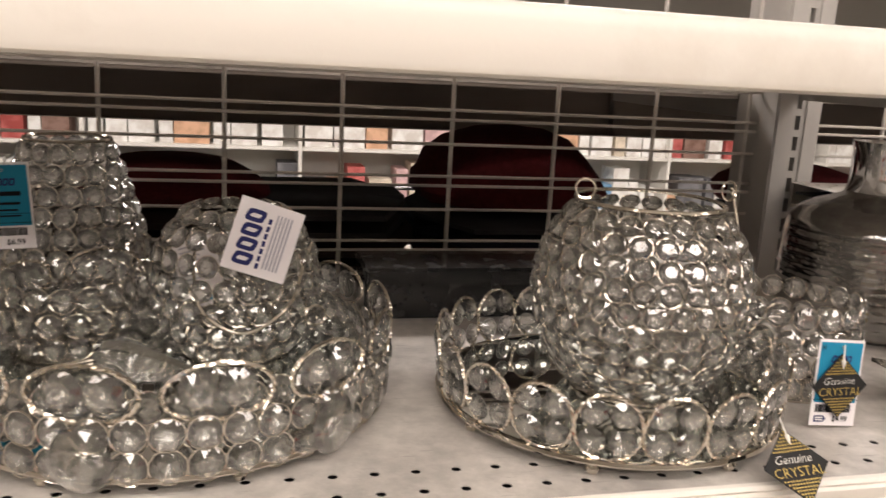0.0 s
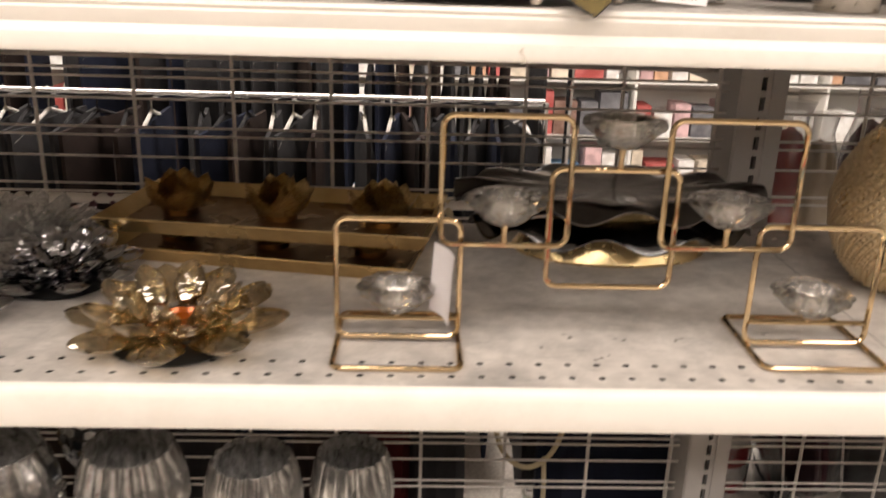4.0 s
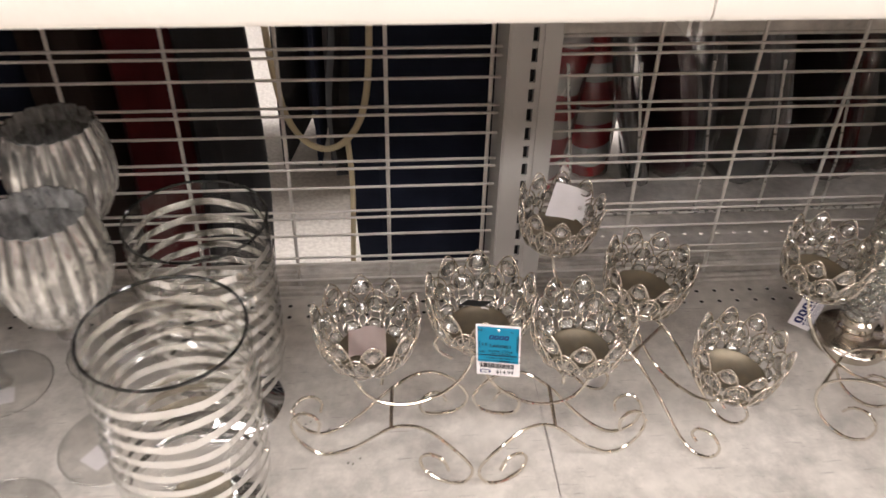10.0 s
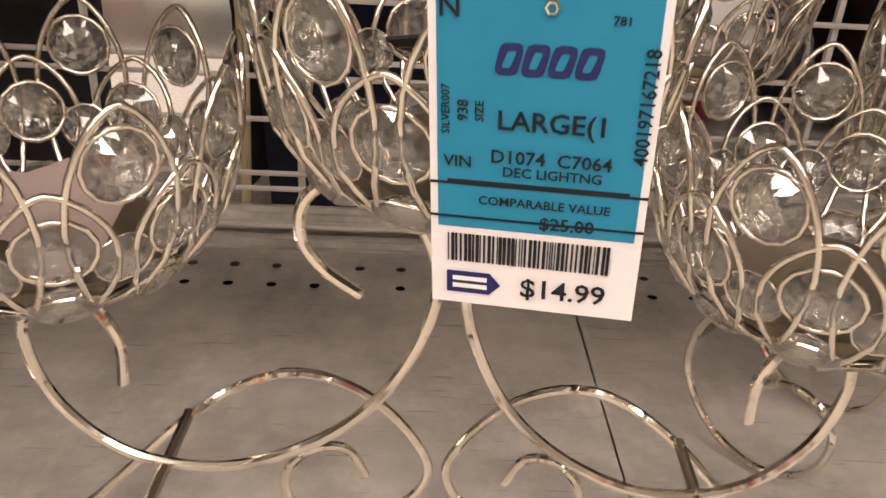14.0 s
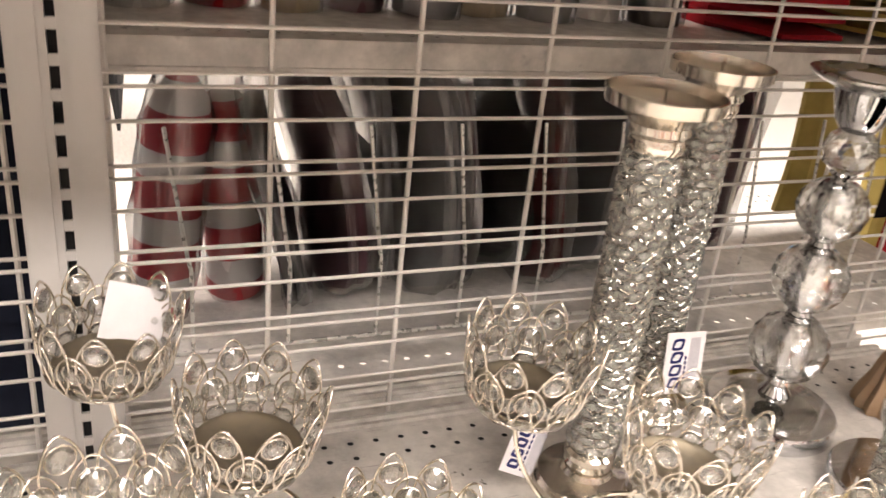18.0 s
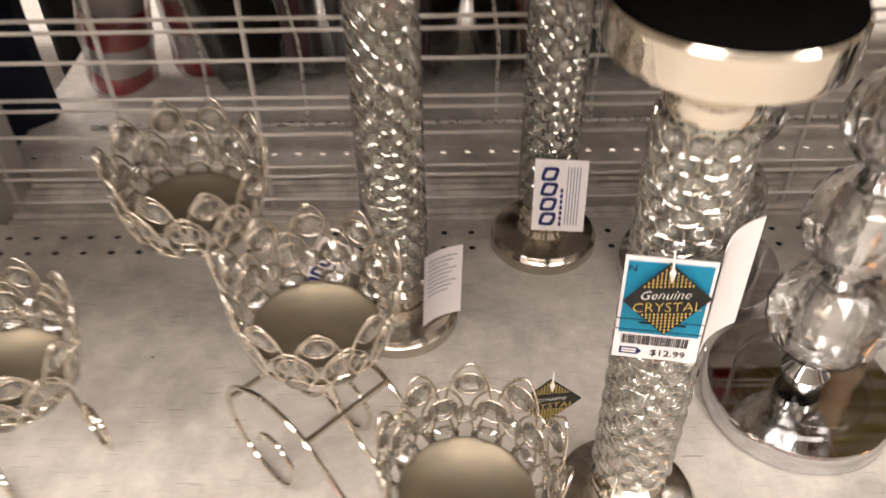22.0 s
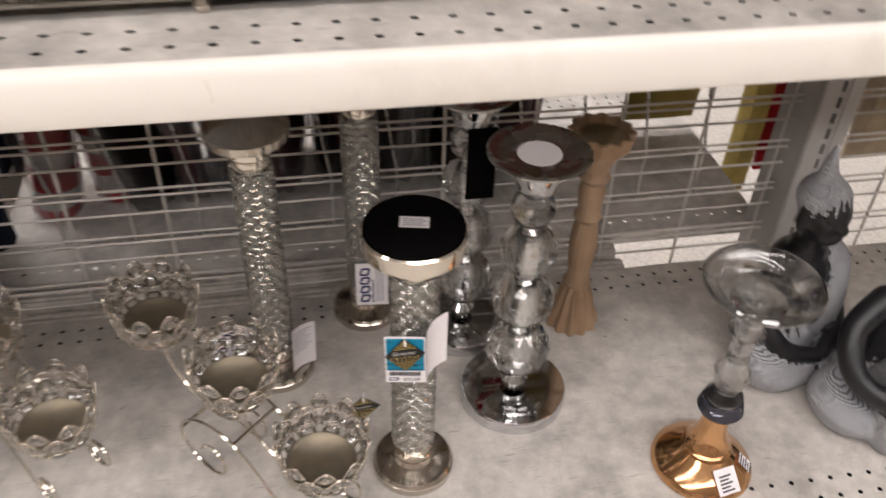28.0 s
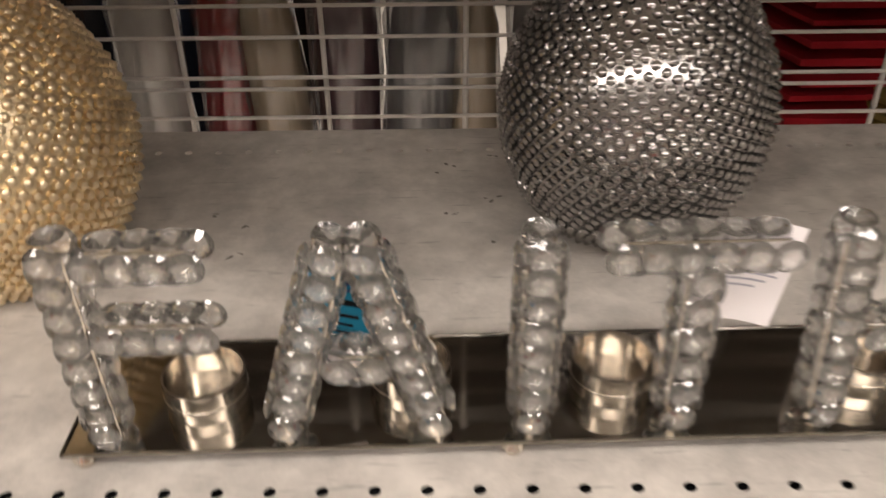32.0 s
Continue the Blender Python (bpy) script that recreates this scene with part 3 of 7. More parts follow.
def worn_spots(z, spots, seed, label):
    """Small chipped and dirty spots lying on a shelf sheet: each a ragged patch with a short smear."""
    bm = bmesh.new()
    rng = random.Random(seed)
    for x, y, size in spots:
        for q in range(rng.choice((1, 1, 2, 3))):
            cx, cy = x + rng.uniform(-0.008, 0.008) * q, y + rng.uniform(-0.006, 0.006) * q
            turn, n = rng.uniform(0, 3.14), rng.choice((5, 6, 7))
            sx, sy = size * rng.uniform(0.5, 1.0), size * rng.uniform(0.25, 0.6)
            vs = []
            for i in range(n):
                a, k = 2 * math.pi * i / n, rng.uniform(0.5, 1.1)
                u, v = k * sx * math.cos(a), k * sy * math.sin(a)
                vs.append(bm.verts.new((cx + u * math.cos(turn) - v * math.sin(turn), cy + u * math.sin(turn) + v * math.cos(turn), z)))
            bm.faces.new(vs)
    return tagged(mesh_ob("worn_spots", bm, GRIME, smooth=False), label, "wear", kind="stuff")


worn_spots(1.1973, [(x, y, 0.0042) for x, y in ((1.091, 0.815), (1.121, 0.833), (0.913, 0.743), (1.09, 0.739), (1.124, 0.764), (1.118, 0.757), (0.937, 0.725), (0.941, 0.689), (1.116, 0.70), (0.439, 0.534), (0.367, 0.513), (0.501, 0.536), (0.584, 0.549), (0.412, 0.49), (0.396, 0.534))], 11, "small dark chips in the enamel of the middle shelf")
rng = random.Random(19)
worn_spots(0.5863, [(0.795 + rng.gauss(0, 0.030), 0.463 + rng.gauss(0, 0.011), 0.0040) for _ in range(34)] + [(x, y, 0.0034) for x, y in ((0.704, 0.499), (0.361, 0.71), (0.442, 0.65), (0.421, 0.663), (0.349, 0.715), (1.603, 0.776), (1.562, 0.748), (0.914, 0.716), (1.007, 0.799), (0.47, 0.60), (1.02, 0.785))], 12, "dark grime and chips in the enamel of the lower shelf")


def lip_streak(x, z0, z1, width, y, label):
    """A brown run-off streak on the face of a shelf lip."""
    bm = bmesh.new()
    rows = []
    for k in range(9):
        t = k / 8
        w = width * (0.35 + 0.65 * abs(math.sin(5 * t + 0.6))) / 2
        cx = x + 0.0012 * math.sin(6 * t)
        rows.append([bm.verts.new((cx + s * w, y[0] + (y[1] - y[0]) * t, z0 + (z1 - z0) * t)) for s in (-1, 1)])
    for a, b in zip(rows, rows[1:]):
        bm.faces.new((a[0], a[1], b[1], b[0]))
    return tagged(mesh_ob("lip_streak", bm, STREAK, smooth=False), label, "stain", kind="stuff")


STREAK = material("brown_runoff", (0.60, 0.55, 0.46), 0.6, second=(0.42, 0.37, 0.30), scale=260.0, amount=0.3)
lip_streak(0.876, 1.160, 1.189, 0.0034, (FRONT - 0.0083,) * 2, "faint brown run-off streak on the middle shelf lip")
lip_streak(0.842, 1.165, 1.176, 0.0016, (FRONT - 0.0083,) * 2, "small brown smear on the middle shelf lip")
lip_streak(1.118, 1.172, 1.187, 0.0006, (FRONT - 0.0083,) * 2, "fine grey scratch on the middle shelf lip")
lip_streak(0.32, 1.462, 1.472, 0.0022, (0.402 - 0.0106, 0.402 - 0.0082), "small brown chip on the upper shelf lip")

# ---- price tags and cards ----
def bars(parent, rows, mat, name="small_print"):
    """Unreadable lines of print as plain bars: (x0, x1, z0, z1), on the card's face."""
    bm = bmesh.new()
    for x0, x1, z0, z1 in rows:
        add_box(bm, x0, x1, -0.0009, -0.0006, z0, z1)
    return part(name, bm, mat, parent, smooth=False)


FACE = Matrix.Rotation(math.pi / 2, 4, "X")


def on_card(x, z, turn=0.0, lift=0.0011):
    return Matrix.Translation((x, -lift, z)) @ FACE @ Matrix.Rotation(radians(turn), 4, "Z")


def barcode(parent, x0, x1, z0, z1, seed):
    rng = random.Random(seed)
    rows, x = [], x0
    while x < x1:
        w = rng.choice((0.0002, 0.0004, 0.0006))
        rows.append((x, min(x + w, x1), z0, z1))
        x += w + rng.choice((0.0002, 0.0003, 0.0005))
    return bars(parent, rows, INK, "barcode")


def mark_block(parent, x, z, w, h, t):
    """One block of the chain's mark: a plain rounded hollow block in its navy colour."""
    bm = bmesh.new()
    n, c = 20, (x + w / 2, z + h / 2)
    ring = []
    for i in range(n):
        a = 2 * math.pi * (i + 0.5) / n
        u, v = math.cos(a), math.sin(a)
        q = (abs(u) ** 5 + abs(v) ** 5) ** -0.2
        ring.append([bm.verts.new((c[0] + u * q * (w / 2 - d) + 0.12 * v * h, -0.0009, c[1] + v * q * (h / 2 - d))) for d in (0.0, t)])
    for p, q in zip(ring, ring[1:] + ring[:1]):
        bm.faces.new((p[0], q[0], q[1], p[1]))
    return part("mark_block", bm, NAVY, parent, smooth=False)


def price_tag(m, price, label, rich=False):
    """A teal and white price card; its origin is the top middle of its face."""
    t = thing("price_tag", label, "price tag", m, group="teal price tags")
    w, h = 0.0408, 0.068
    part("card", box(-w / 2, w / 2, -0.0005, 0.0005, -h, 0), PAPER, t, smooth=False)
    part("teal_field", box(-w / 2 + 0.0015, w / 2 - 0.0015, -0.0007, -0.00045, -h * 0.73, -0.002), TEAL, t, "teal printed field", smooth=False)
    words("N", 0.0052, INK, on_card(-0.0165, -0.0065), t)
    for k in range(4):
        mark_block(t, -0.0082 + k * 0.0046, -0.0180, 0.0042, 0.0058, 0.0013)
    if rich:
        words("LARGE(1", 0.0053, INK, on_card(0.0022, -0.0266), t)
        words("D1074  C7064", 0.0037, INK, on_card(0.0022, -0.0338), t)
        words("DEC LIGHTNG", 0.0028, INK, on_card(0.0026, -0.0368), t)
        words("VIN", 0.0033, INK, on_card(-0.0150, -0.0353), t)
        words("COMPARABLE VALUE", 0.0026, INK, on_card(0.0014, -0.0432), t)
        words("$25.00", 0.0038, INK, on_card(0.006, -0.0472), t)
        words("400197167218", 0.0036, INK, on_card(0.0182, -0.0225, 90), t)
        words("SILVER007", 0.0022, INK, on_card(-0.0172, -0.0250, 90), t)
        words("938", 0.0028, INK, on_card(-0.0140, -0.0250, 90), t)
        words("SIZE", 0.0022, INK, on_card(-0.0110, -0.0250, 90), t)
        words("781", 0.0022, INK, on_card(0.0125, -0.0075), t)
        bars(t, [(-0.017, 0.017, -0.0398, -0.0392)], INK)
    else:
        bars(t, [(-0.010, 0.013, -0.026, -0.0225), (-0.012, 0.012, -0.033, -0.031), (-0.008, 0.010, -0.038, -0.0365), (-0.01, 0.012, -0.0425, -0.0412)], INK)
    bars(t, [(-w / 2, w / 2, -0.0402, -0.0398), (-w / 2, w / 2, -0.0475, -0.0471)], INK, "ruled_line")
    barcode(t, -0.017, 0.015, -0.0575, -0.0512, 3)
    bm = bmesh.new()
    f = [bm.verts.new((x, -0.0008, z)) for x, z in ((-0.0172, -0.0652), (-0.0085, -0.0652), (-0.0062, -0.0627), (-0.0085, -0.0600), (-0.0172, -0.0600))]
    bm.faces.new(f)
    part("blue_arrow", bm, NAVY, t, "dark blue printed arrow", smooth=False)
    bars(t, [(-0.016, -0.009, -0.0622, -0.0612), (-0.016, -0.009, -0.0640, -0.0630)], WHITE_INK, "arrow_print")
    words(price, 0.0062, INK, on_card(0.0062, -0.0626), t)
    part("eyelet", tube([(0.0008 + 0.0011 * math.cos(a), -0.001, -0.0058 + 0.0011 * math.sin(a)) for a in (0, 1.05, 2.1, 3.14, 4.2, 5.25)], 0.0004, 5, True), SILVER, t)
    return t


def brand_card(m, label, w=0.042, h=0.046):
    """A white chain card: its mark and slogan run upwards as navy bars."""
    t = thing("store_card", label, "store card", m, group="white store cards")
    part("card", box(-w / 2, w / 2, -0.0005, 0.0005, -h, 0), PAPER, t, smooth=False)
    x0 = -w / 2 + 0.006
    d = (h - 0.010) / 4
    for k in range(4):
        mark_block(t, x0, -h + 0.005 + k * d, 0.0130, d - 0.0012, 0.0030)
    bars(t, [(x0 + 0.0158, x0 + 0.0180, -h + 0.005 + k * 0.0052, -h + 0.0088 + k * 0.0052) for k in range(7)], NAVY, "slogan_print")
    bars(t, [(x0 + 0.0205 + k * 0.0024, x0 + 0.0216 + k * 0.0024, -h + 0.006, -0.006) for k in range(5)], PALE_INK)
    return t


def diamond_card(m, label, s=0.031):
    """A black diamond-shaped swing card with gold foil dots and two words."""
    t = thing("crystal_card", label, "swing card", m, group="black diamond cards")
    bm = bmesh.new()
    for y in (-0.0004, 0.0004):
        f = [bm.verts.new((x, y, z)) for x, z in ((0, 0), (-s * 0.97, -s), (0, -2 * s), (s * 0.97, -s))]
        bm.faces.new(f)
    bm.verts.ensure_lookup_table()
    for k in range(4):
        j = (k + 1) % 4
        bm.faces.new([bm.verts[i] for i in (k, j, 4 + j, 4 + k)])
    part("card", bm, BLACK_CARD, t, smooth=False)
    bm = bmesh.new()
    p = s / 11.5
    for i in range(-11, 12):
        for k in range(1, 23):
            x, z = i * p, -k * p
            if abs(x) + abs(z + s) > s * 0.93 or abs(z + s) < s * 0.33:
                continue
            add_box(bm, x - p * 0.24, x + p * 0.24, -0.0007, -0.0005, z - p * 0.24, z + p * 0.24)
    part("foil_dots", bm, GOLD_INK, t, "gold foil dots", smooth=False)
    part("plastic_fastener", lathe([(0.0, -0.006), (0.0009, -0.003), (0.0016, 0.0), (0.0006, 0.0016), (0.0004, 0.012), (0.0, 0.0122)], 8), WHITE_INK, t, "small white plastic fastener").matrix_basis = Matrix.Translation((s * 0.04, -0.0012, -s * 0.22))
    words("Genuine", s * 0.33, WHITE_INK, on_card(-s * 0.08, -s * 0.84), t, shear=0.35, bold=-0.014)
    words("CRYSTAL", s * 0.37, GOLD_INK, on_card(0.0, -s * 1.18), t, bold=-0.016)
    return t


def plain_card(m, label, w=0.034, h=0.042, printed=True):
    t = thing("white_card", label, "card", m, group="small white cards")
    bm = bmesh.new()
    n = 6
    a = [[bm.verts.new((-w / 2 + w * i / n, 0.004 * math.sin(math.pi * i / n) + dy, z)) for i in range(n + 1)] for z in (0, -h) for dy in (0.0, 0.0006)]
    for lo, hi in ((0, 2), (1, 3), (0, 1), (2, 3)):
        for i in range(n):
            bm.faces.new((a[lo][i], a[lo][i + 1], a[hi][i + 1], a[hi][i]))
    part("card", bm, PAPER, t)
    if printed:
        bm = bmesh.new()
        for k in range(9):
            z = -0.006 - k * 0.0036
            x1 = w / 2 - 0.005 - 0.004 * ((k * 7) % 3)
            vs = []
            for i in range(5):
                x = -w / 2 + 0.004 + (x1 + w / 2 - 0.004) * i / 4
                y = 0.004 * math.sin(math.pi * (x + w / 2) / w) - 0.0004
                vs.append((bm.verts.new((x, y, z)), bm.verts.new((x, y, z - 0.0012))))
            for (p, q), (r, u) in zip(vs, vs[1:]):
                bm.faces.new((p, r, u, q))
        part("small_print", bm, PALE_INK, t)
    return t

# ---- lowest shelf: glass goblets, cylinders, candelabra, pillar holders, statues ----
S3 = 0.5866
RIM_GLASS = thin_glass("rim_glass", (0.25, 0.26, 0.26), 0.02, 0.4, 1.5, 0.1, 0.7)


_bm = bmesh.new()
bmesh.ops.create_icosphere(_bm, subdivisions=2, radius=1.0)
DROP = bpy.data.meshes.new("glass_bead")
_bm.to_mesh(DROP)
_bm.free()
DROP.materials.append(MERCURY)
DROP.shade_smooth()


def goblet(x, y, height, bowl_r, label, style="ribbed", foot_r=0.057, sticker=True, spin=0.0):
    g = thing("goblet", label, "candle goblet", pose(x, y, S3, 0, 0, spin), group="stemmed glass candle goblets")
    bh = min(0.135, height * 0.36) if style != "mosaic" else 0.12
    z0 = height - bh
    prof = [(0.009, 0.0), (bowl_r * 0.42, 0.006), (bowl_r * 0.72, 0.022), (bowl_r * 0.93, 0.048), (bowl_r, 0.072), (bowl_r * 0.975, 0.09), (bowl_r * 0.90, 0.11), (bowl_r * 0.80, 0.128), (bowl_r * 0.77, bh)]
    prof = [(r, z0 + z * bh / prof[-1][1]) for r, z in prof]

    def lobes(a, r, z):
        return r * (1 + 0.085 * abs(math.sin(a * 9)) ** 0.7 - 0.06) if style == "ribbed" else r * (1 + 0.012 * math.cos(12 * a))

    if style == "mosaic":
        cup = part("bowl", lathe(prof, 30), MOSAIC_GROUT, g, "dark grout glass bowl")
        return g, cup, prof
    n = 108
    b = part("bowl", lathe(prof, n, lobes), MERCURY, g, "ribbed mercury glass bowl")
    part("inner_wall", lathe([(max(0.0, r - 0.0022), z + (0.003 if k < 3 else 0.0)) for k, (r, z) in enumerate(prof)], n, lobes), MERCURY_THIN, b, "darker speckled inside of the bowl")
    bm = bmesh.new()
    add_ring(bm, Matrix.Translation((0, 0, prof[-1][1])), prof[-1][0] - 0.001, 0.0013, 48, 6)
    part("rim", bm, CLEAR, g, "plain glass rim")
    if style == "bubble":
        for row, (zz, cnt, rr) in enumerate(((0.042, 16, 0.0068), (0.060, 18, 0.0074))):
            for k in range(cnt):
                a = 2 * math.pi * (k + 0.5 * row) / cnt
                r = bowl_r * (0.88 if row == 0 else 0.96)
                piece("glass_bead", DROP, b, Matrix.Translation((r * math.cos(a), r * math.sin(a), z0 + zz)) @ Matrix.Scale(rr, 4))
    stem_foot(g, z0, foot_r, sticker)
    return g


def stem_foot(g, z0, foot_r, sticker=True, foot_mat=None):
    stem = [(0.0, 0.0045), (0.014, 0.0045), (0.010, 0.010), (0.0070, 0.020), (0.0062, z0 * 0.4), (0.0070, z0 * 0.75), (0.0085, z0 - 0.028), (0.0072, z0 - 0.022), (0.0155, z0 - 0.014), (0.0160, z0 - 0.010), (0.009, z0 - 0.004), (0.012, z0 + 0.001), (0.0, z0 + 0.002)]
    part("stem", lathe(stem, 20), CLEAR, g, "clear glass stem")
    part("foot", lathe([(foot_r * 0.985, 0.0002), (foot_r, 0.0012), (foot_r * 0.97, 0.0026), (foot_r * 0.5, 0.004), (0.0, 0.0046)], 44), foot_mat or FOOT_GLASS, g, "clear glass foot")
    bm = bmesh.new()
    add_ring(bm, Matrix.Translation((0, 0, 0.0018)), foot_r, 0.0009, 44, 5)
    part("foot_rim", bm, CLEAR, g, "rounded glass foot rim")
    if sticker:
        part("sticker", box(-0.014, 0.014, -0.034, -0.009, 0.00005, 0.00018), PAPER, g, "small white sticker", smooth=False)


MOSAIC_GROUT = material("mosaic_grout", (0.03, 0.028, 0.026), 0.6)
MOSAIC_TILE = {k: material("mosaic_tile_" + k, c, 0.12, m, rand=0.5) for k, c, m in (("smoke", (0.30, 0.32, 0.34), 0.7), ("amber", (0.26, 0.10, 0.03), 0.2), ("dark", (0.03, 0.035, 0.04), 0.3), ("russet", (0.13, 0.05, 0.025), 0.2), ("pale", (0.62, 0.62, 0.60), 0.4), ("brass", (0.40, 0.30, 0.14), 0.7))}


def mosaic_goblet(x, y, height, r, label, tone, base_mat):
    g, cup, prof = goblet(x, y, height, r, label, "mosaic")
    tile = bpy.data.meshes.new("mosaic_tile")
    bm = bmesh.new()
    pts = ((0.5, 0), (0.28, 0.5), (-0.28, 0.5), (-0.5, 0), (-0.28, -0.5), (0.28, -0.5)) if tone != "amber" else ((0.5, 0), (0, 0.5), (-0.5, 0), (0, -0.5))
    lo = [bm.verts.new((a, b, 0)) for a, b in pts]
    hi = [bm.verts.new((a * 0.88, b * 0.88, 0.1)) for a, b in pts]
    bm.faces.new(hi)
    for i in range(len(pts)):
        bm.faces.new((lo[i], lo[(i + 1) % len(pts)], hi[(i + 1) % len(pts)], hi[i]))
    bm.to_mesh(tile)
    bm.free()
    tile.materials.append(MOSAIC_TILE[tone])
    tiles = [tile]
    if tone == "smoke":
        for extra in ("dark", "pale", "brass"):
            tiles.append(tile.copy())
            tiles[-1].materials[0] = MOSAIC_TILE[extra]
    pick = random.Random(3)
    zs, rs = [p[1] for p in prof], [p[0] for p in prof]
    cut = 0.0
    for row in range(8):
        z = prof[1][1] + 0.006 + row * 0.0135
        if z > prof[-1][1] - 0.004:
            break
        rr = float(np.interp(z, zs, rs))
        dr = float(np.interp(z + 0.004, zs, rs) - np.interp(z - 0.004, zs, rs)) / 0.008
        cnt = max(8, int(2 * math.pi * rr / 0.0145))
        for k in range(cnt):
            a = 2 * math.pi * (k + 0.5 * (row % 2)) / cnt
            nrm = (math.cos(a), math.sin(a), -dr)
            piece("mosaic_tile", pick.choice(tiles), cup, facing((rr * math.cos(a), rr * math.sin(a), z), nrm, math.pi / 2, 0.0145))
    z0 = prof[0][1]
    stem_foot(g, z0, 0.057, False, base_mat)
    bm = bmesh.new()
    add_box(bm, -0.0060, 0.0060, -0.0048, 0.0048, 0, 0.0012)
    chip = bpy.data.meshes.new("mosaic_chip")
    bm.to_mesh(chip)
    bm.free()
    chip.materials.append(MOSAIC_TILE["dark" if tone != "amber" else "russet"])
    rng = random.Random(5)
    for ring, cnt, lift in ((0.022, 9, 0.0041), (0.040, 14, 0.0034)):
        for k in range(cnt):
            a = 2 * math.pi * k / cnt + ring * 20
            piece("mosaic_chip", chip, g, Matrix.Translation((ring * math.cos(a), ring * math.sin(a), lift)) @ Matrix.Rotation(a + rng.uniform(-0.2, 0.2), 4, "Z"))
    return g


RIB = "ribbed silvery mercury glass goblet on a clear stem"
BUB = "mercury glass goblet with a beaded band on a clear stem"
goblet(-0.033, 0.5174, 0.402, 0.064, "tall " + RIB)
goblet(-0.081, 0.699, 0.387, 0.066, "tall " + RIB, spin=40)
goblet(0.053, 0.744, 0.337, 0.062, "medium " + RIB, spin=15)
goblet(0.117, 0.545, 0.348, 0.062, "medium " + RIB, spin=-20)
goblet(0.204, 0.643, 0.293, 0.054, "small " + RIB, spin=-35)
goblet(0.174, 0.792, 0.304, 0.056, "small " + RIB, spin=60)
goblet(-0.2376, 0.691, 0.388, 0.071, "tall " + BUB, "bubble", spin=20)
goblet(-0.153, 0.590, 0.296, 0.067, "short " + BUB, "bubble", spin=-15)
mosaic_goblet(-0.346, 0.575, 0.331, 0.064, "black and silver mosaic glass goblet on a clear stem", "smoke", MOSAIC_GROUT)
mosaic_goblet(-0.364, 0.715, 0.412, 0.064, "amber mosaic glass goblet on a clear stem", "amber", ANTIQUE_DARK)
mosaic_goblet(-0.143, 0.814, 0.393, 0.066, "dark mirrored mosaic glass goblet behind the others", "smoke", MOSAIC_GROUT)
mosaic_goblet(-0.320, 0.822, 0.36, 0.064, "dark teal mosaic glass goblet behind the others", "dark", MOSAIC_GROUT)
mosaic_goblet(-0.470, 0.640, 0.40, 0.064, "amber mosaic glass goblet beside the upright", "amber", ANTIQUE_DARK)
STRIPE = material("silver_band", (0.84, 0.83, 0.81), 0.09, 1.0, scale=40.0, rough_var=0.05)


def striped_cylinder(x, y, label, spin):
    c = thing("striped_cylinder", label, "glass hurricane", pose(x, y, S3, 0, 0, spin), group="striped hurricanes")
    R, top = 0.072, 0.262
    out = [(0.0, 0.036), (0.030, 0.038), (0.055, 0.044), (0.066, 0.055), (0.0705, 0.072), (0.0722, 0.10), (R, 0.18), (0.0712, top - 0.004), (0.0708, top)]
    part("glass_body", lathe(out[1:] + [(0.0700, top + 0.0012), (0.0690, top)], 64), THIN_GLASS, c, "clear glass body")
    bm = bmesh.new()
    add_ring(bm, Matrix.Translation((0, 0, top + 0.0006)), 0.0700, 0.0016, 64, 6)
    part("rim", bm, RIM_GLASS, c, "thick dark-edged glass rim")
    part("well_floor", lathe([(0.0, 0.0365), (0.030, 0.0385)], 32), DISH, c, "dull silvered well floor")
    part("base", lathe([(0.0, 0.0), (0.063, 0.0), (0.0636, 0.002), (0.060, 0.006), (0.044, 0.014), (0.0335, 0.024), (0.033, 0.034), (0.0, 0.036)], 48), CHROME, c, "mirrored flared base")
    for k in range(10):
        z = 0.058 + k * 0.0196
        bm = bmesh.new()
        n = 72
        lo, hi = [], []
        for i in range(n):
            a = 2 * math.pi * i / n
            w = 0.0014 * math.sin(3 * a + k * 1.3) + 0.0008 * math.sin(7 * a + 2 * k)
            rr = float(np.interp(z, [p[1] for p in out], [p[0] for p in out])) + 0.0006
            lo.append(bm.verts.new((rr * math.cos(a), rr * math.sin(a), z + w - 0.0044)))
            hi.append(bm.verts.new((rr * math.cos(a), rr * math.sin(a), z + w + 0.0044)))
        for i in range(n):
            bm.faces.new((lo[i], lo[(i + 1) % n], hi[(i + 1) % n], hi[i]))
        part("silver_stripe", bm, STRIPE, c)
    return c


striped_cylinder(0.3225, 0.541, "clear glass hurricane with wavy silver stripes", 0)
striped_cylinder(0.3256, 0.7006, "clear glass hurricane with silver stripes, set behind", 70)


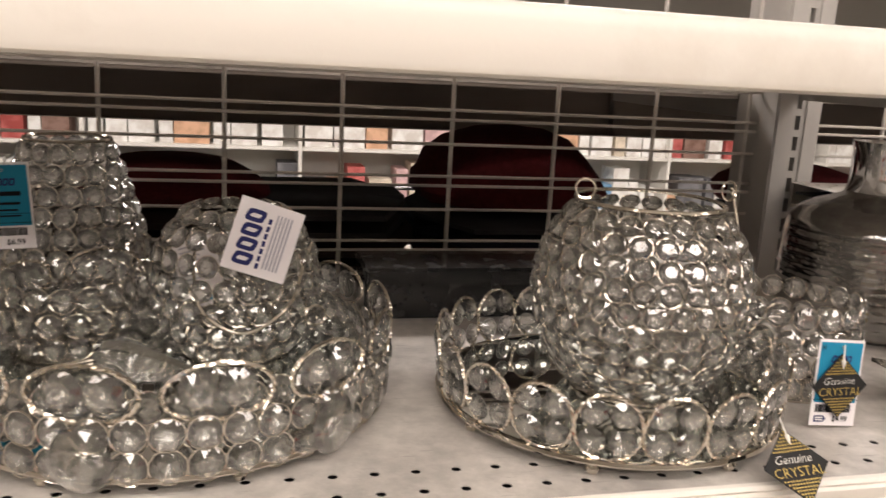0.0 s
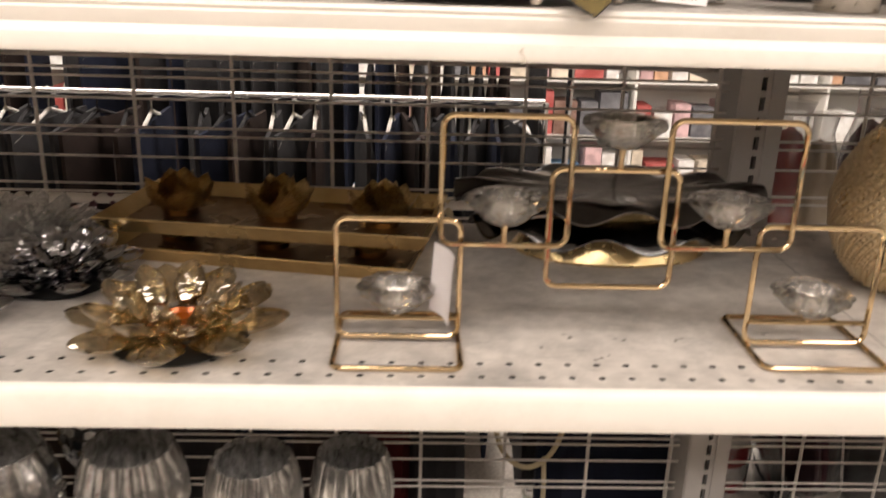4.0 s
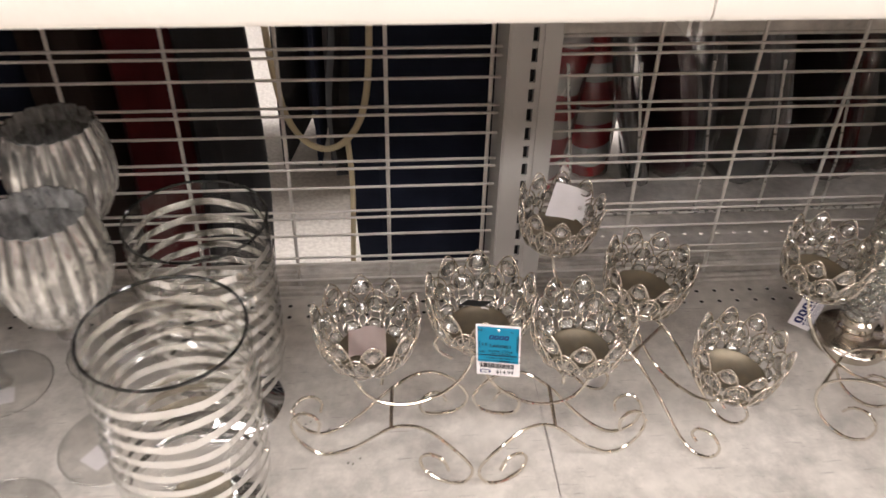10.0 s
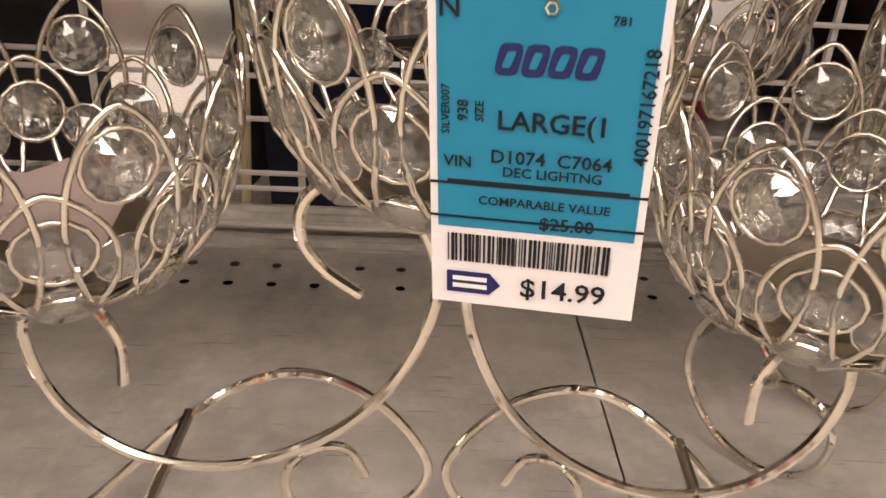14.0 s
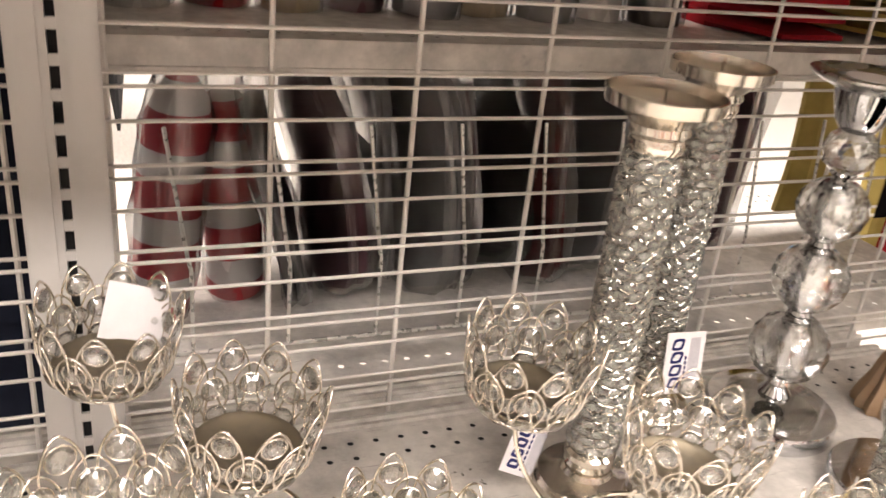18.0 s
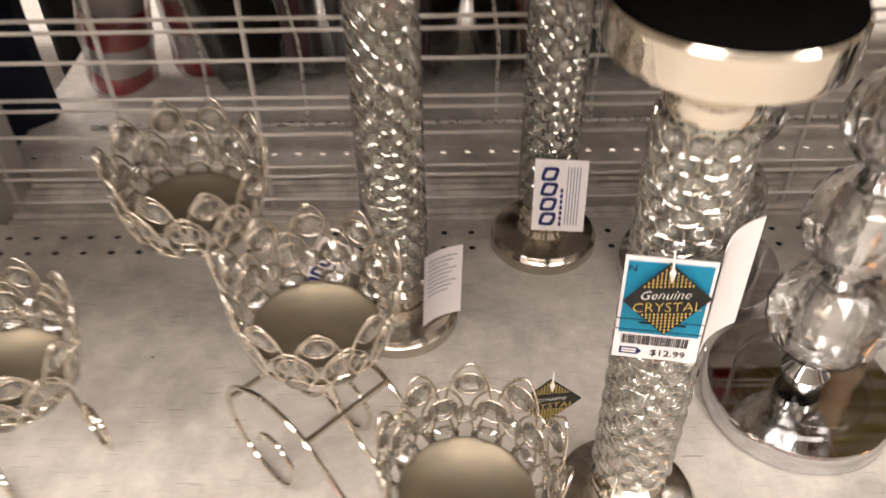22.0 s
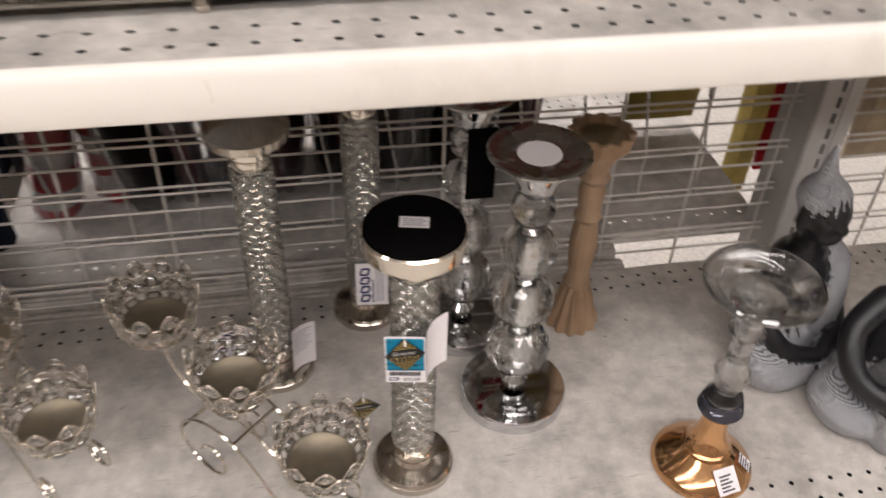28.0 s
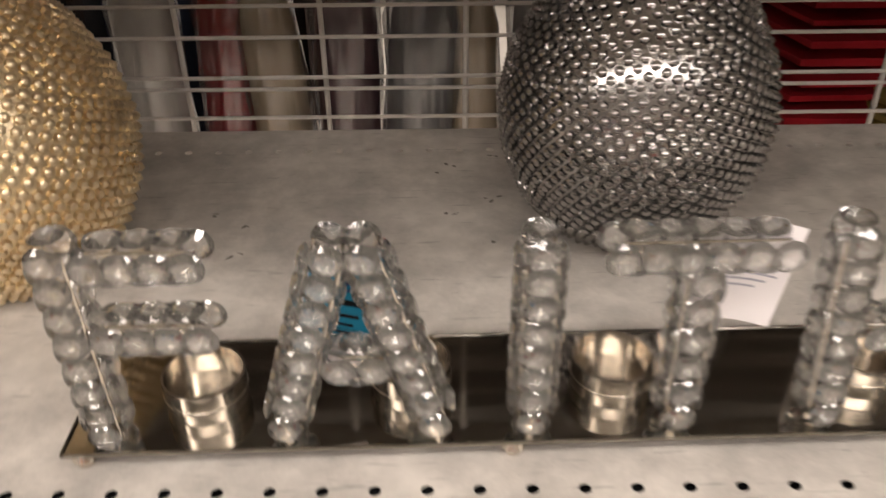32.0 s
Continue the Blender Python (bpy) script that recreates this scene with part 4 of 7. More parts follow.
# three-cup crystal candelabra of scrolled wire
def cup_kind(heights, radii, top, low_top, petals, dish_r, sizes):
    """Meshes and stone poses of one kind of flower cup; origin at the bottom of the cup."""

    def radius(h):
        return float(np.interp(h, heights, radii))

    def at(a, h, out=0.0):
        r = radius(h) + out
        return Vector((r * math.cos(a), r * math.sin(a), h))

    def stone(h, size, spin):
        dr = (radius(h + 0.004) - radius(h - 0.004)) / 0.008
        return facing(at(0, h), (1, 0, -dr), spin, size)

    def finish(name, bm, mat):
        me = bpy.data.meshes.new(name)
        bm.to_mesh(me)
        bm.free()
        me.materials.append(mat)
        me.shade_smooth()
        return me

    def petal(name, tip, width, m):
        bm = bmesh.new()
        side = []
        for q in np.linspace(0.0, 1.0, 12):
            s = math.sin(math.pi / 2 * q)
            w = width * (0.10 * (1 - s) + math.sin(math.pi * s ** 1.25) ** 0.62 if s < 1 else 0.0)
            side.append((w, 0.002 + (tip - 0.002) * s))
        line = [(-w, h) for w, h in side] + [(w, h) for w, h in reversed(side[:-1])]
        add_tube(bm, [at(w / radius(h), h, 0.0016) for w, h in line], 0.0009, 6)
        add_ring(bm, m, 1.05, 0.0007, 14, 5)
        return finish(name, bm, SILVER)

    width = math.pi * radii[-1] / petals * 0.76
    tall, low, oval = stone(top * 0.77, sizes[0], 0.4), stone(low_top * 0.64, sizes[1], 0.2), stone(0.0085, sizes[2], 0)
    bm = bmesh.new()
    add_ring(bm, Matrix.Translation((0, 0, 0.002)), radii[0] + 0.0025, 0.0014, 30, 6)
    dish = lathe([(0.0, 0.0), (dish_r - 0.003, 0.0), (dish_r, 0.002), (dish_r + 0.0005, 0.0055), (dish_r - 0.0005, 0.006), (dish_r - 0.0015, 0.0035), (0.0, 0.003)], 40)
    return {"petals": petals, "ring": finish("cup", bm, SILVER), "dish": finish("candle_dish", dish, DISH), "tall": petal("tall_petal", top, width, tall), "low": petal("low_petal", low_top, width, low), "stones": (tall, low, oval, stone(top * 0.37, sizes[0] * 0.82, 0.1))}


ROUND_CUP = cup_kind((0.0, 0.008, 0.020, 0.040, 0.064), (0.026, 0.038, 0.0465, 0.0515, 0.053), 0.063, 0.045, 10, 0.031, (0.0086, 0.0088, 0.0098))
STRAIGHT_CUP = cup_kind((0.0, 0.008, 0.024, 0.044, 0.062), (0.034, 0.040, 0.0440, 0.0465, 0.048), 0.061, 0.043, 10, 0.0375, (0.0078, 0.0080, 0.0088))


def flower_cup(parent, x, z, spin, kind, tilt=0.0):
    cup = piece("cup", kind["ring"], parent, pose(x, 0, z, 0, tilt, 0) @ Matrix.Rotation(radians(spin), 4, "Z"))
    piece("candle_dish", kind["dish"], cup, pose(0, 0, 0.0035))
    n, (tall, low, oval, inner) = kind["petals"], kind["stones"]
    for k in range(n):
        a, b = Matrix.Rotation(2 * math.pi * k / n, 4, "Z"), Matrix.Rotation(2 * math.pi * (k + 0.5) / n, 4, "Z")
        piece("tall_petal", kind["tall"], cup, b)
        piece("low_petal", kind["low"], cup, a)
        piece("crystal", SET_GEM, cup, b @ tall)
        piece("crystal", SET_GEM, cup, b @ inner)
        piece("crystal", GEM, cup, a @ low)
        piece("oval_crystal", SET_OVAL, cup, a @ oval)
    return cup


UPPER = [(-0.099, 0.090), (-0.099, 0.107), (-0.111, 0.122), (-0.123, 0.116), (-0.127, 0.102), (-0.120, 0.081), (-0.100, 0.064), (-0.069, 0.061), (-0.038, 0.074), (-0.016, 0.096), (-0.004, 0.128), (-0.013, 0.154), (-0.029, 0.162), (-0.041, 0.155), (-0.043, 0.143), (-0.037, 0.133), (-0.026, 0.125)]
LOWER = [(-0.168, 0.036), (-0.166, 0.050), (-0.175, 0.060), (-0.188, 0.058), (-0.197, 0.042), (-0.190, 0.018), (-0.165, 0.003), (-0.130, 0.020), (-0.088, 0.058), (-0.056, 0.071), (-0.026, 0.057), (-0.004, 0.028), (-0.012, 0.008), (-0.032, 0.003), (-0.053, 0.010), (-0.058, 0.026), (-0.048, 0.037), (-0.035, 0.035), (-0.028, 0.022)]


def candelabrum(x, y, turn, label):
    c = thing("candelabrum", label, "candelabrum", pose(x, y, S3, 0, 0, turn), group="three-cup wire candelabra")
    for s in (-1, 0.95):
        part("upper_scroll", tube(smooth_path([(s * -a, 0.0, b + 0.003 + 0.005 * min(1, max(0, (b - 0.06) / 0.06))) for a, b in UPPER], 6), 0.0019, 8), SILVER, c)
        for splay in ((-0.060, -0.031, -0.012), (0.044, 0.026, 0.008)):
            part("base_scroll", tube(smooth_path([(s * -a, float(np.interp(-a, (0.02, 0.089, 0.19), splay)), b * 1.08) for a, b in LOWER], 6), 0.0019, 8), SILVER, c)
        part("cross_bar", tube([(s * 0.089, -0.031, 0.0633), (s * 0.089, 0.026, 0.0633)], 0.0021, 8), NICKEL, c)
    for xx, z, sp in ((-0.112, 0.137, 9), (0.0, 0.169, 0), (0.104, 0.137, 27)):
        flower_cup(c, xx, z, sp, ROUND_CUP)
        if xx:
            part("cup_stem", tube([(xx, 0, 0.128), (xx, 0, 0.142)], 0.0035, 10), SILVER, c)
    return c


BASE_RUN = [(-0.040, 0.036), (-0.032, 0.048), (-0.016, 0.050), (-0.003, 0.036), (-0.008, 0.014), (-0.028, 0.003), (-0.054, 0.011), (-0.071, 0.036), (-0.066, 0.064), (-0.044, 0.084), (-0.014, 0.094), (0.020, 0.088), (0.050, 0.064), (0.076, 0.036), (0.095, 0.015), (0.110, 0.0045), (0.125, 0.003), (0.138, 0.013), (0.142, 0.029), (0.131, 0.042), (0.115, 0.040), (0.109, 0.028), (0.116, 0.020)]
BACK_RISER = [(-0.120, 0.163), (-0.121, 0.140), (-0.110, 0.105), (-0.083, 0.076), (-0.050, 0.064), (-0.020, 0.070), (-0.002, 0.093), (-0.006, 0.116), (-0.019, 0.124), (-0.029, 0.115), (-0.026, 0.102)]
FRONT_RISER = [(0.0, 0.141), (0.001, 0.118), (0.010, 0.088), (0.032, 0.062), (0.064, 0.049), (0.094, 0.048), (0.114, 0.060), (0.120, 0.097)]


def stepped_candelabrum(x, y, turn, label):
    """Three cups that step down towards the front on two side scrolls."""
    c = thing("candelabrum", label, "candelabrum", pose(x, y, S3, 0, 0, turn), group="three-cup wire candelabra")
    for yy in (-0.033, 0.033):
        part("base_scroll", tube(smooth_path([(a, yy, b) for a, b in BASE_RUN], 6), 0.0019, 8), SILVER, c)
    for xx, zz in ((-0.070, 0.052), (0.020, 0.088)):
        part("cross_bar", tube([(xx, -0.033, zz), (xx, 0.033, zz)], 0.0021, 8), NICKEL, c)
    for nm, line in (("back_riser", BACK_RISER), ("front_riser", FRONT_RISER)):
        part(nm, tube(smooth_path([(a, 0, b) for a, b in line], 6), 0.0019, 8), SILVER, c)
    part("middle_post", tube([(-0.002, 0, 0.090), (0.0, 0, 0.143)], 0.0019, 8), SILVER, c)
    for xx, z, sp in ((-0.120, 0.161, 0), (0.0, 0.139, 18), (0.120, 0.095, 9)):
        flower_cup(c, xx, z, sp, STRAIGHT_CUP, 5)
    return c


candelabrum(0.603, 0.621, -3, "silver wire candelabrum with three crystal flower cups, tag hanging")
stepped_candelabrum(0.794, 0.698, -47, "silver wire candelabrum with three crystal cups, white card in one cup")
stepped_candelabrum(1.073, 0.604, -45, "silver wire candelabrum with three crystal flower cups beside pillar holders")


def crystal_pillar(x, y, label, top="dish", height=0.378, spin=0.0):
    p = thing("pillar_holder", label, "pillar candle holder", pose(x, y, S3, 0, 0, spin), group="crystal pillar holders")
    part("base", lathe([(0.0, 0.0), (0.0465, 0.0), (0.0475, 0.002), (0.0475, 0.011), (0.0455, 0.013), (0.0452, 0.0135), (0.0455, 0.0145), (0.044, 0.0165), (0.030, 0.0185), (0.024, 0.021), (0.0215, 0.026), (0.0, 0.026)], 48), NICKEL, p, "polished nickel base")
    part("lower_collar", lathe([(0.0, 0.025), (0.021, 0.025), (0.022, 0.030), (0.0195, 0.034), (0.0235, 0.038), (0.0235, 0.043), (0.020, 0.046), (0.0, 0.046)], 32), SILVER, p)
    z1 = height - 0.050
    part("core_tube", lathe([(0.0, 0.045), (0.0160, 0.045), (0.0160, z1), (0.0, z1)], 24), MIRROR, p, "mirrored core tube")
    part("upper_collar", lathe([(0.0, z1 - 0.001), (0.021, z1 - 0.001), (0.0225, z1 + 0.004), (0.021, z1 + 0.010), (0.0245, z1 + 0.014), (0.0235, z1 + 0.021), (0.0, z1 + 0.021)], 32), SILVER, p)
    zt = z1 + 0.020
    if top == "velvet":
        part("top_plate", lathe([(0.0, zt), (0.024, zt), (0.040, zt + 0.006), (0.0505, zt + 0.009), (0.0512, zt + 0.012), (0.0512, zt + 0.027), (0.0495, zt + 0.029), (0.0, zt + 0.029)], 56), SILVER, p, "champagne metal plate with fluted edge")
        part("velvet_pad", lathe([(0.0, zt + 0.0295), (0.049, zt + 0.0295), (0.0485, zt + 0.0315), (0.0, zt + 0.0318)], 56), VELVET, p, "black velvet underside pad")
        st = part("sticker", box(-0.014, 0.014, -0.004, 0.012, zt + 0.0318, zt + 0.0323), PAPER, p, "small white printed sticker", smooth=False)
        st.matrix_basis = pose(0, 0, 0, 0, 0, -16)
        bm = bmesh.new()
        for k in range(4):
            add_box(bm, -0.011, 0.011 - 0.003 * (k % 2), -0.0015 + k * 0.003, -0.0003 + k * 0.003, zt + 0.0324, zt + 0.0326)
        part("sticker_print", bm, PALE_INK, st, smooth=False)
    else:
        part("top_dish", lathe([(0.0, zt), (0.024, zt), (0.034, zt + 0.010), (0.0455, zt + 0.014), (0.0465, zt + 0.024), (0.0450, zt + 0.0245), (0.0440, zt + 0.016), (0.030, zt + 0.0145), (0.0, zt + 0.0135)], 48), NICKEL, p, "nickel dish with a raised rim")
        bm = bmesh.new()
        add_tube(bm, [(0, 0, zt + 0.013), (0, 0, zt + 0.026)], 0.0012, 6)
        part("candle_spike", bm, NICKEL, p)
    rows = int((z1 - 0.050) / 0.0092)
    cnt = 11
    for row in range(rows):
        z = 0.0535 + (row + 0.3) * (z1 - 0.056) / rows
        for k in range(cnt):
            a = 2 * math.pi * (k + 0.5 * (row % 2)) / cnt
            m = facing((0.0222 * math.cos(a), 0.0222 * math.sin(a), z), (math.cos(a), math.sin(a), 0.18), 0.25 * (1 if row % 2 else -1), 0.0073)
            piece("crystal", SET_OVAL, p, m)
    return p


crystal_pillar(1.1102, 0.757, "tall crystal-studded pillar holder with a nickel dish", spin=10)
crystal_pillar(1.2369, 0.8521, "tall crystal-studded pillar holder at the wire back panel", spin=30)
crystal_pillar(1.264, 0.577, "crystal-studded pillar holder topped by a black velvet pad", "velvet", 0.361, 5)


BALL_GLASS = thin_glass("ball_glass", (0.985, 0.99, 0.975), 0.004, 0.7, 1.5, 0.07, 0.9)
HOLDER_GLASS = thin_glass("pressed_glass", (0.985, 0.985, 0.98), 0.006, 0.6, 1.48, 0.09, 0.9)


def faceted_ball(r, z, n=13, rows=9):
    """A cut glass ball with flat facets and a drilled core."""
    bm = bmesh.new()
    prof = [(r * math.sin(math.pi * (k + 0.6) / (rows + 0.2)), z - r * math.cos(math.pi * (k + 0.6) / (rows + 0.2)) * 0.96) for k in range(rows)]
    rings = []
    for q, (rr, zz) in enumerate(prof):
        rings.append([bm.verts.new((rr * math.cos(2 * math.pi * (i + 0.5 * (q % 2)) / n), rr * math.sin(2 * math.pi * (i + 0.5 * (q % 2)) / n), zz)) for i in range(n)])
    for q, (a, b) in enumerate(zip(rings, rings[1:])):
        for i in range(n):
            j = (i + 1) % n
            if q % 2:
                bm.faces.new((a[i], a[j], b[j]))
                bm.faces.new((a[i], b[j], b[i]))
            else:
                bm.faces.new((a[i], a[j], b[i]))
                bm.faces.new((a[j], b[j], b[i]))
    bm.faces.new(list(reversed(rings[0])))
    bm.faces.new(rings[-1])
    return bm


PLATE = material("dull_chrome_plate", (0.50, 0.49, 0.47), 0.26, 1.0, second=(0.42, 0.41, 0.39), scale=50.0, rough_var=0.08)


def ball_holder(x, y, label, tilt=0.0, tag=False):
    b = thing("ball_holder", label, "pillar candle holder", pose(x, y, S3, 0, 0, tilt), group="crystal ball holders")
    part("base", lathe([(0.0, 0.0), (0.0665, 0.0), (0.068, 0.002), (0.068, 0.017), (0.066, 0.020), (0.0, 0.0208)], 64), CHROME, b, "round chrome base")
    part("glass_disc", lathe([(0.0, 0.0212), (0.047, 0.0212), (0.048, 0.0225), (0.0475, 0.0285), (0.046, 0.0295), (0.0, 0.0297)], 40), THIN_GLASS, b, "clear glass disc")
    part("collar", lathe([(0.0, 0.0298), (0.016, 0.0298), (0.017, 0.036), (0.010, 0.045), (0.0135, 0.049), (0.012, 0.054), (0.0, 0.054)], 28), CHROME, b)
    for z, r in ((0.091, 0.0405), (0.171, 0.0375), (0.245, 0.034)):
        ball = part("crystal_ball", faceted_ball(r, z), BALL_GLASS, b, "cut crystal ball", smooth=False)
        part("silvered_core", lathe([(0.0088, z - 0.029), (0.0125, z - 0.022), (0.0150, z - 0.008), (0.0150, z + 0.008), (0.0125, z + 0.022), (0.0088, z + 0.029)], 14), CHROME, ball, "fluted silver core", smooth=False)
    part("core_rod", lathe([(0.0, 0.05), (0.0085, 0.05), (0.0085, 0.285), (0.0, 0.285)], 12), CHROME, b)
    for z in (0.127, 0.204, 0.277):
        part("collar", lathe([(0.0, z - 0.008), (0.011, z - 0.008), (0.0125, z - 0.004), (0.0085, z), (0.0125, z + 0.004), (0.011, z + 0.008), (0.0, z + 0.008)], 24), CHROME, b)
    part("crystal_cone", faceted_ball(0.026, 0.304, 9, 5), BALL_GLASS, b, "cut crystal top", smooth=False)
    part("socket", lathe([(0.0, 0.322), (0.014, 0.322), (0.022, 0.332), (0.027, 0.350), (0.030, 0.362), (0.0, 0.362)], 32), CHROME, b)
    part("plate", lathe([(0.0, 0.361), (0.030, 0.361), (0.045, 0.367), (0.0545, 0.373), (0.0548, 0.3755), (0.052, 0.3765), (0.040, 0.373), (0.0, 0.3715)], 56), PLATE, b, "shallow chrome plate")
    part("sticker", lathe([(0.0, 0.3722), (0.0235, 0.3722), (0.0235, 0.3727), (0.0, 0.3728)], 32), PAPER, b, "round white printed sticker")
    if tag:
        part("plate_tag", box(-0.017, 0.017, -0.0605, -0.0597, 0.262, 0.358), VELVET, b, "long black hang tag", smooth=False)
    return b


ball_holder(1.407, 0.665, "crystal ball candle holder on a chrome base", 8)
ball_holder(1.3656, 0.804, "crystal ball candle holder with a long black tag", 0, True)
WOOD = material("whitewashed_wood", (0.25, 0.155, 0.085), 0.6, second=(0.37, 0.26, 0.165), scale=24.0, bump=0.25, stain=(0.33, 0.20, 0.10), stain_scale=16.0)
w = thing("wood_holder", "carved light wood pillar holder with a scalloped dish", "pillar candle holder", pose(1.5235, 0.789, S3, 0, 0, 12))


def fluted(a, r, z):
    return r * (1 + (0.085 * math.cos(12 * a) if z < 0.066 or z > 0.285 else 0.012 * math.cos(16 * a)))


part("turned_shaft", lathe([(0.0000, 0.0), (0.0343, 0.0), (0.0355, 0.006), (0.0339, 0.014), (0.0265, 0.034), (0.0200, 0.062), (0.0166, 0.070), (0.0195, 0.077), (0.0161, 0.084), (0.0149, 0.094), (0.0174, 0.120), (0.0187, 0.145), (0.0170, 0.165), (0.0140, 0.180), (0.0183, 0.188), (0.0140, 0.196), (0.0161, 0.215), (0.0174, 0.228), (0.0136, 0.240), (0.0200, 0.249), (0.0153, 0.258), (0.0187, 0.268), (0.0255, 0.285), (0.0000, 0.285)], 72, fluted), WOOD, w)
part("dish", lathe([(0.0, 0.284), (0.026, 0.284), (0.037, 0.300), (0.0385, 0.316), (0.035, 0.317), (0.027, 0.309), (0.0, 0.308)], 72, fluted), WOOD, w, "scalloped wooden dish")
part("dish_liner", lathe([(0.0, 0.3085), (0.026, 0.3095), (0.026, 0.3105), (0.0, 0.311)], 32), NICKEL, w, "grey metal liner")

SMOKE_RING = material("smoked_ring", (0.10, 0.10, 0.12), 0.08, 0.7)
c = thing("copper_holder", "clear glass candle holder on a copper foot, price sticker on it", "candle holder", pose(1.609, 0.525, S3))
part("copper_foot", lathe([(0.0, 0.0), (0.0585, 0.0), (0.0600, 0.003), (0.0590, 0.007), (0.0555, 0.012), (0.0460, 0.021), (0.0350, 0.029), (0.0285, 0.034), (0.0290, 0.037), (0.0275, 0.0395), (0.0250, 0.041), (0.0262, 0.044), (0.0245, 0.047), (0.0205, 0.055), (0.0165, 0.070), (0.0150, 0.085), (0.0155, 0.098), (0.0, 0.098)], 56), COPPER, c, "polished copper foot")
part("dark_ring", lathe([(0.0, 0.0975), (0.016, 0.0975), (0.0235, 0.100), (0.0262, 0.105), (0.0235, 0.110), (0.0215, 0.112), (0.0240, 0.115), (0.0215, 0.119), (0.0, 0.119)], 36), SMOKE_RING, c, "dark smoked glass ring")
part("glass_stem", lathe([(0.0, 0.119), (0.020, 0.119), (0.021, 0.126), (0.014, 0.136), (0.0175, 0.150), (0.0205, 0.164), (0.013, 0.178), (0.0115, 0.200), (0.0135, 0.218), (0.0195, 0.226), (0.012, 0.238), (0.0135, 0.252), (0.030, 0.266), (0.0, 0.268)], 32), HOLDER_GLASS, c, "turned clear glass stem")
part("glass_dish", lathe([(0.0000, 0.2665), (0.0299, 0.268), (0.0414, 0.273), (0.0493, 0.281), (0.0572, 0.285), (0.0607, 0.289), (0.0612, 0.293), (0.0590, 0.2955), (0.0559, 0.2935), (0.0493, 0.2900), (0.0427, 0.285), (0.0400, 0.277), (0.0352, 0.2742), (0.0158, 0.2735), (0.0141, 0.2765), (0.0053, 0.277), (0.0000, 0.2755)], 64), HOLDER_GLASS, c, "clear glass dish")
for a, mt in ((-80, PAPER), (-30, PAPER)):
    m = Matrix.Rotation(radians(a), 4, "Z") @ Matrix.Translation((0.0468, 0, 0.0228)) @ Matrix.Rotation(radians(40), 4, "Y")
    bm = bmesh.new()
    add_box(bm, -0.016 if a == -80 else -0.010, 0.014 if a == -80 else 0.010, -0.014 if a == -80 else -0.008, 0.014 if a == -80 else 0.008, 0.0, 0.0006, 0, m)
    st = part("price_sticker", bm, mt, c, "white paper sticker", smooth=False)
    bm = bmesh.new()
    for k in range(5):
        add_box(bm, -0.008 + 0.0042 * k, -0.006 + 0.0042 * k, -0.009, 0.007 - 0.004 * (k % 2), 0.0007, 0.0009, 0, m)
    part("sticker_print", bm, INK, st, smooth=False)

# tags on the lowest shelf
BLUSH = material("blush_card", (0.52, 0.42, 0.38), 0.7, scale=200.0, stain=(0.55, 0.43, 0.39), stain_scale=30.0)
insert = thing("paper_insert", "blush paper insert folded inside the crystal cup", "paper", pose(0.491, 0.629, S3 + 0.1475))
bm = bmesh.new()
grid = [[bm.verts.new((-0.019 + 0.038 * i / 6, -0.016 + 0.032 * k / 4, 0.002 + 0.010 * (k / 4) ** 2 + 0.003 * math.sin(1.1 * i + k))) for i in range(7)] for k in range(5)]
for a, b in zip(grid, grid[1:]):
    for i in range(6):
        bm.faces.new((a[i], a[i + 1], b[i + 1], b[i]))
bmesh.ops.solidify(bm, geom=bm.faces[:], thickness=0.0005)
part("paper_sheet", bm, BLUSH, insert)
price_tag(Matrix.Translation((0.6105, 0.557, 0.8235)) @ Matrix.Rotation(radians(-13), 4, "Z") @ Matrix.Rotation(radians(-2.8), 4, "Y") @ Matrix.Rotation(radians(4.4), 4, "X"), "$14.99", "teal and white price tag hung on the candelabrum", True)
diamond_card(Matrix.Translation((0.605, 0.61, 0.800)) @ Matrix.Rotation(radians(60), 4, "X") @ Matrix.Rotation(radians(20), 4, "Y"), "black and gold diamond card lying in the crystal cup", 0.018)
plain_card(Matrix.Translation((0.737, 0.818, 0.796)) @ Matrix.Rotation(radians(-18), 4, "Z") @ Matrix.Rotation(radians(11), 4, "Y") @ Matrix.Rotation(radians(-14), 4, "X"), "blank white card stuck in the crystal cup", 0.044, 0.044, False)
price_tag(Matrix.Translation((1.250, 0.543, 0.838)) @ Matrix.Rotation(radians(-10), 4, "Z") @ Matrix.Rotation(radians(-1), 4, "Y") @ Matrix.Rotation(radians(2), 4, "X"), "$12.99", "teal and white price tag on the crystal pillar")
diamond_card(Matrix.Translation((1.2485, 0.5395, 0.839)) @ Matrix.Rotation(radians(-3), 4, "Z") @ Matrix.Rotation(radians(-3), 4, "Y") @ Matrix.Rotation(radians(-6), 4, "X"), "black diamond card with gold dots over the price tag", 0.0207)
plain_card(Matrix.Translation((1.2847, 0.5537, 0.843)) @ Matrix.Rotation(radians(45), 4, "Z"), "blank white card folded back beside the price tag", 0.036, 0.070, False)
brand_card(Matrix.Translation((1.2430, 0.8185, 0.700)) @ Matrix.Rotation(radians(-5), 4, "Z") @ Matrix.Rotation(radians(-9), 4, "X"), "white store card with navy mark on the rear pillar", 0.043, 0.0655)
plain_card(Matrix.Translation((1.1476, 0.7505, 0.664)) @ Matrix.Rotation(radians(-16), 4, "X") @ Matrix.Rotation(radians(2.5), 4, "Y") @ Matrix.Rotation(radians(43), 4, "Z"), "white care card with small print at the pillar base", 0.040, 0.059)
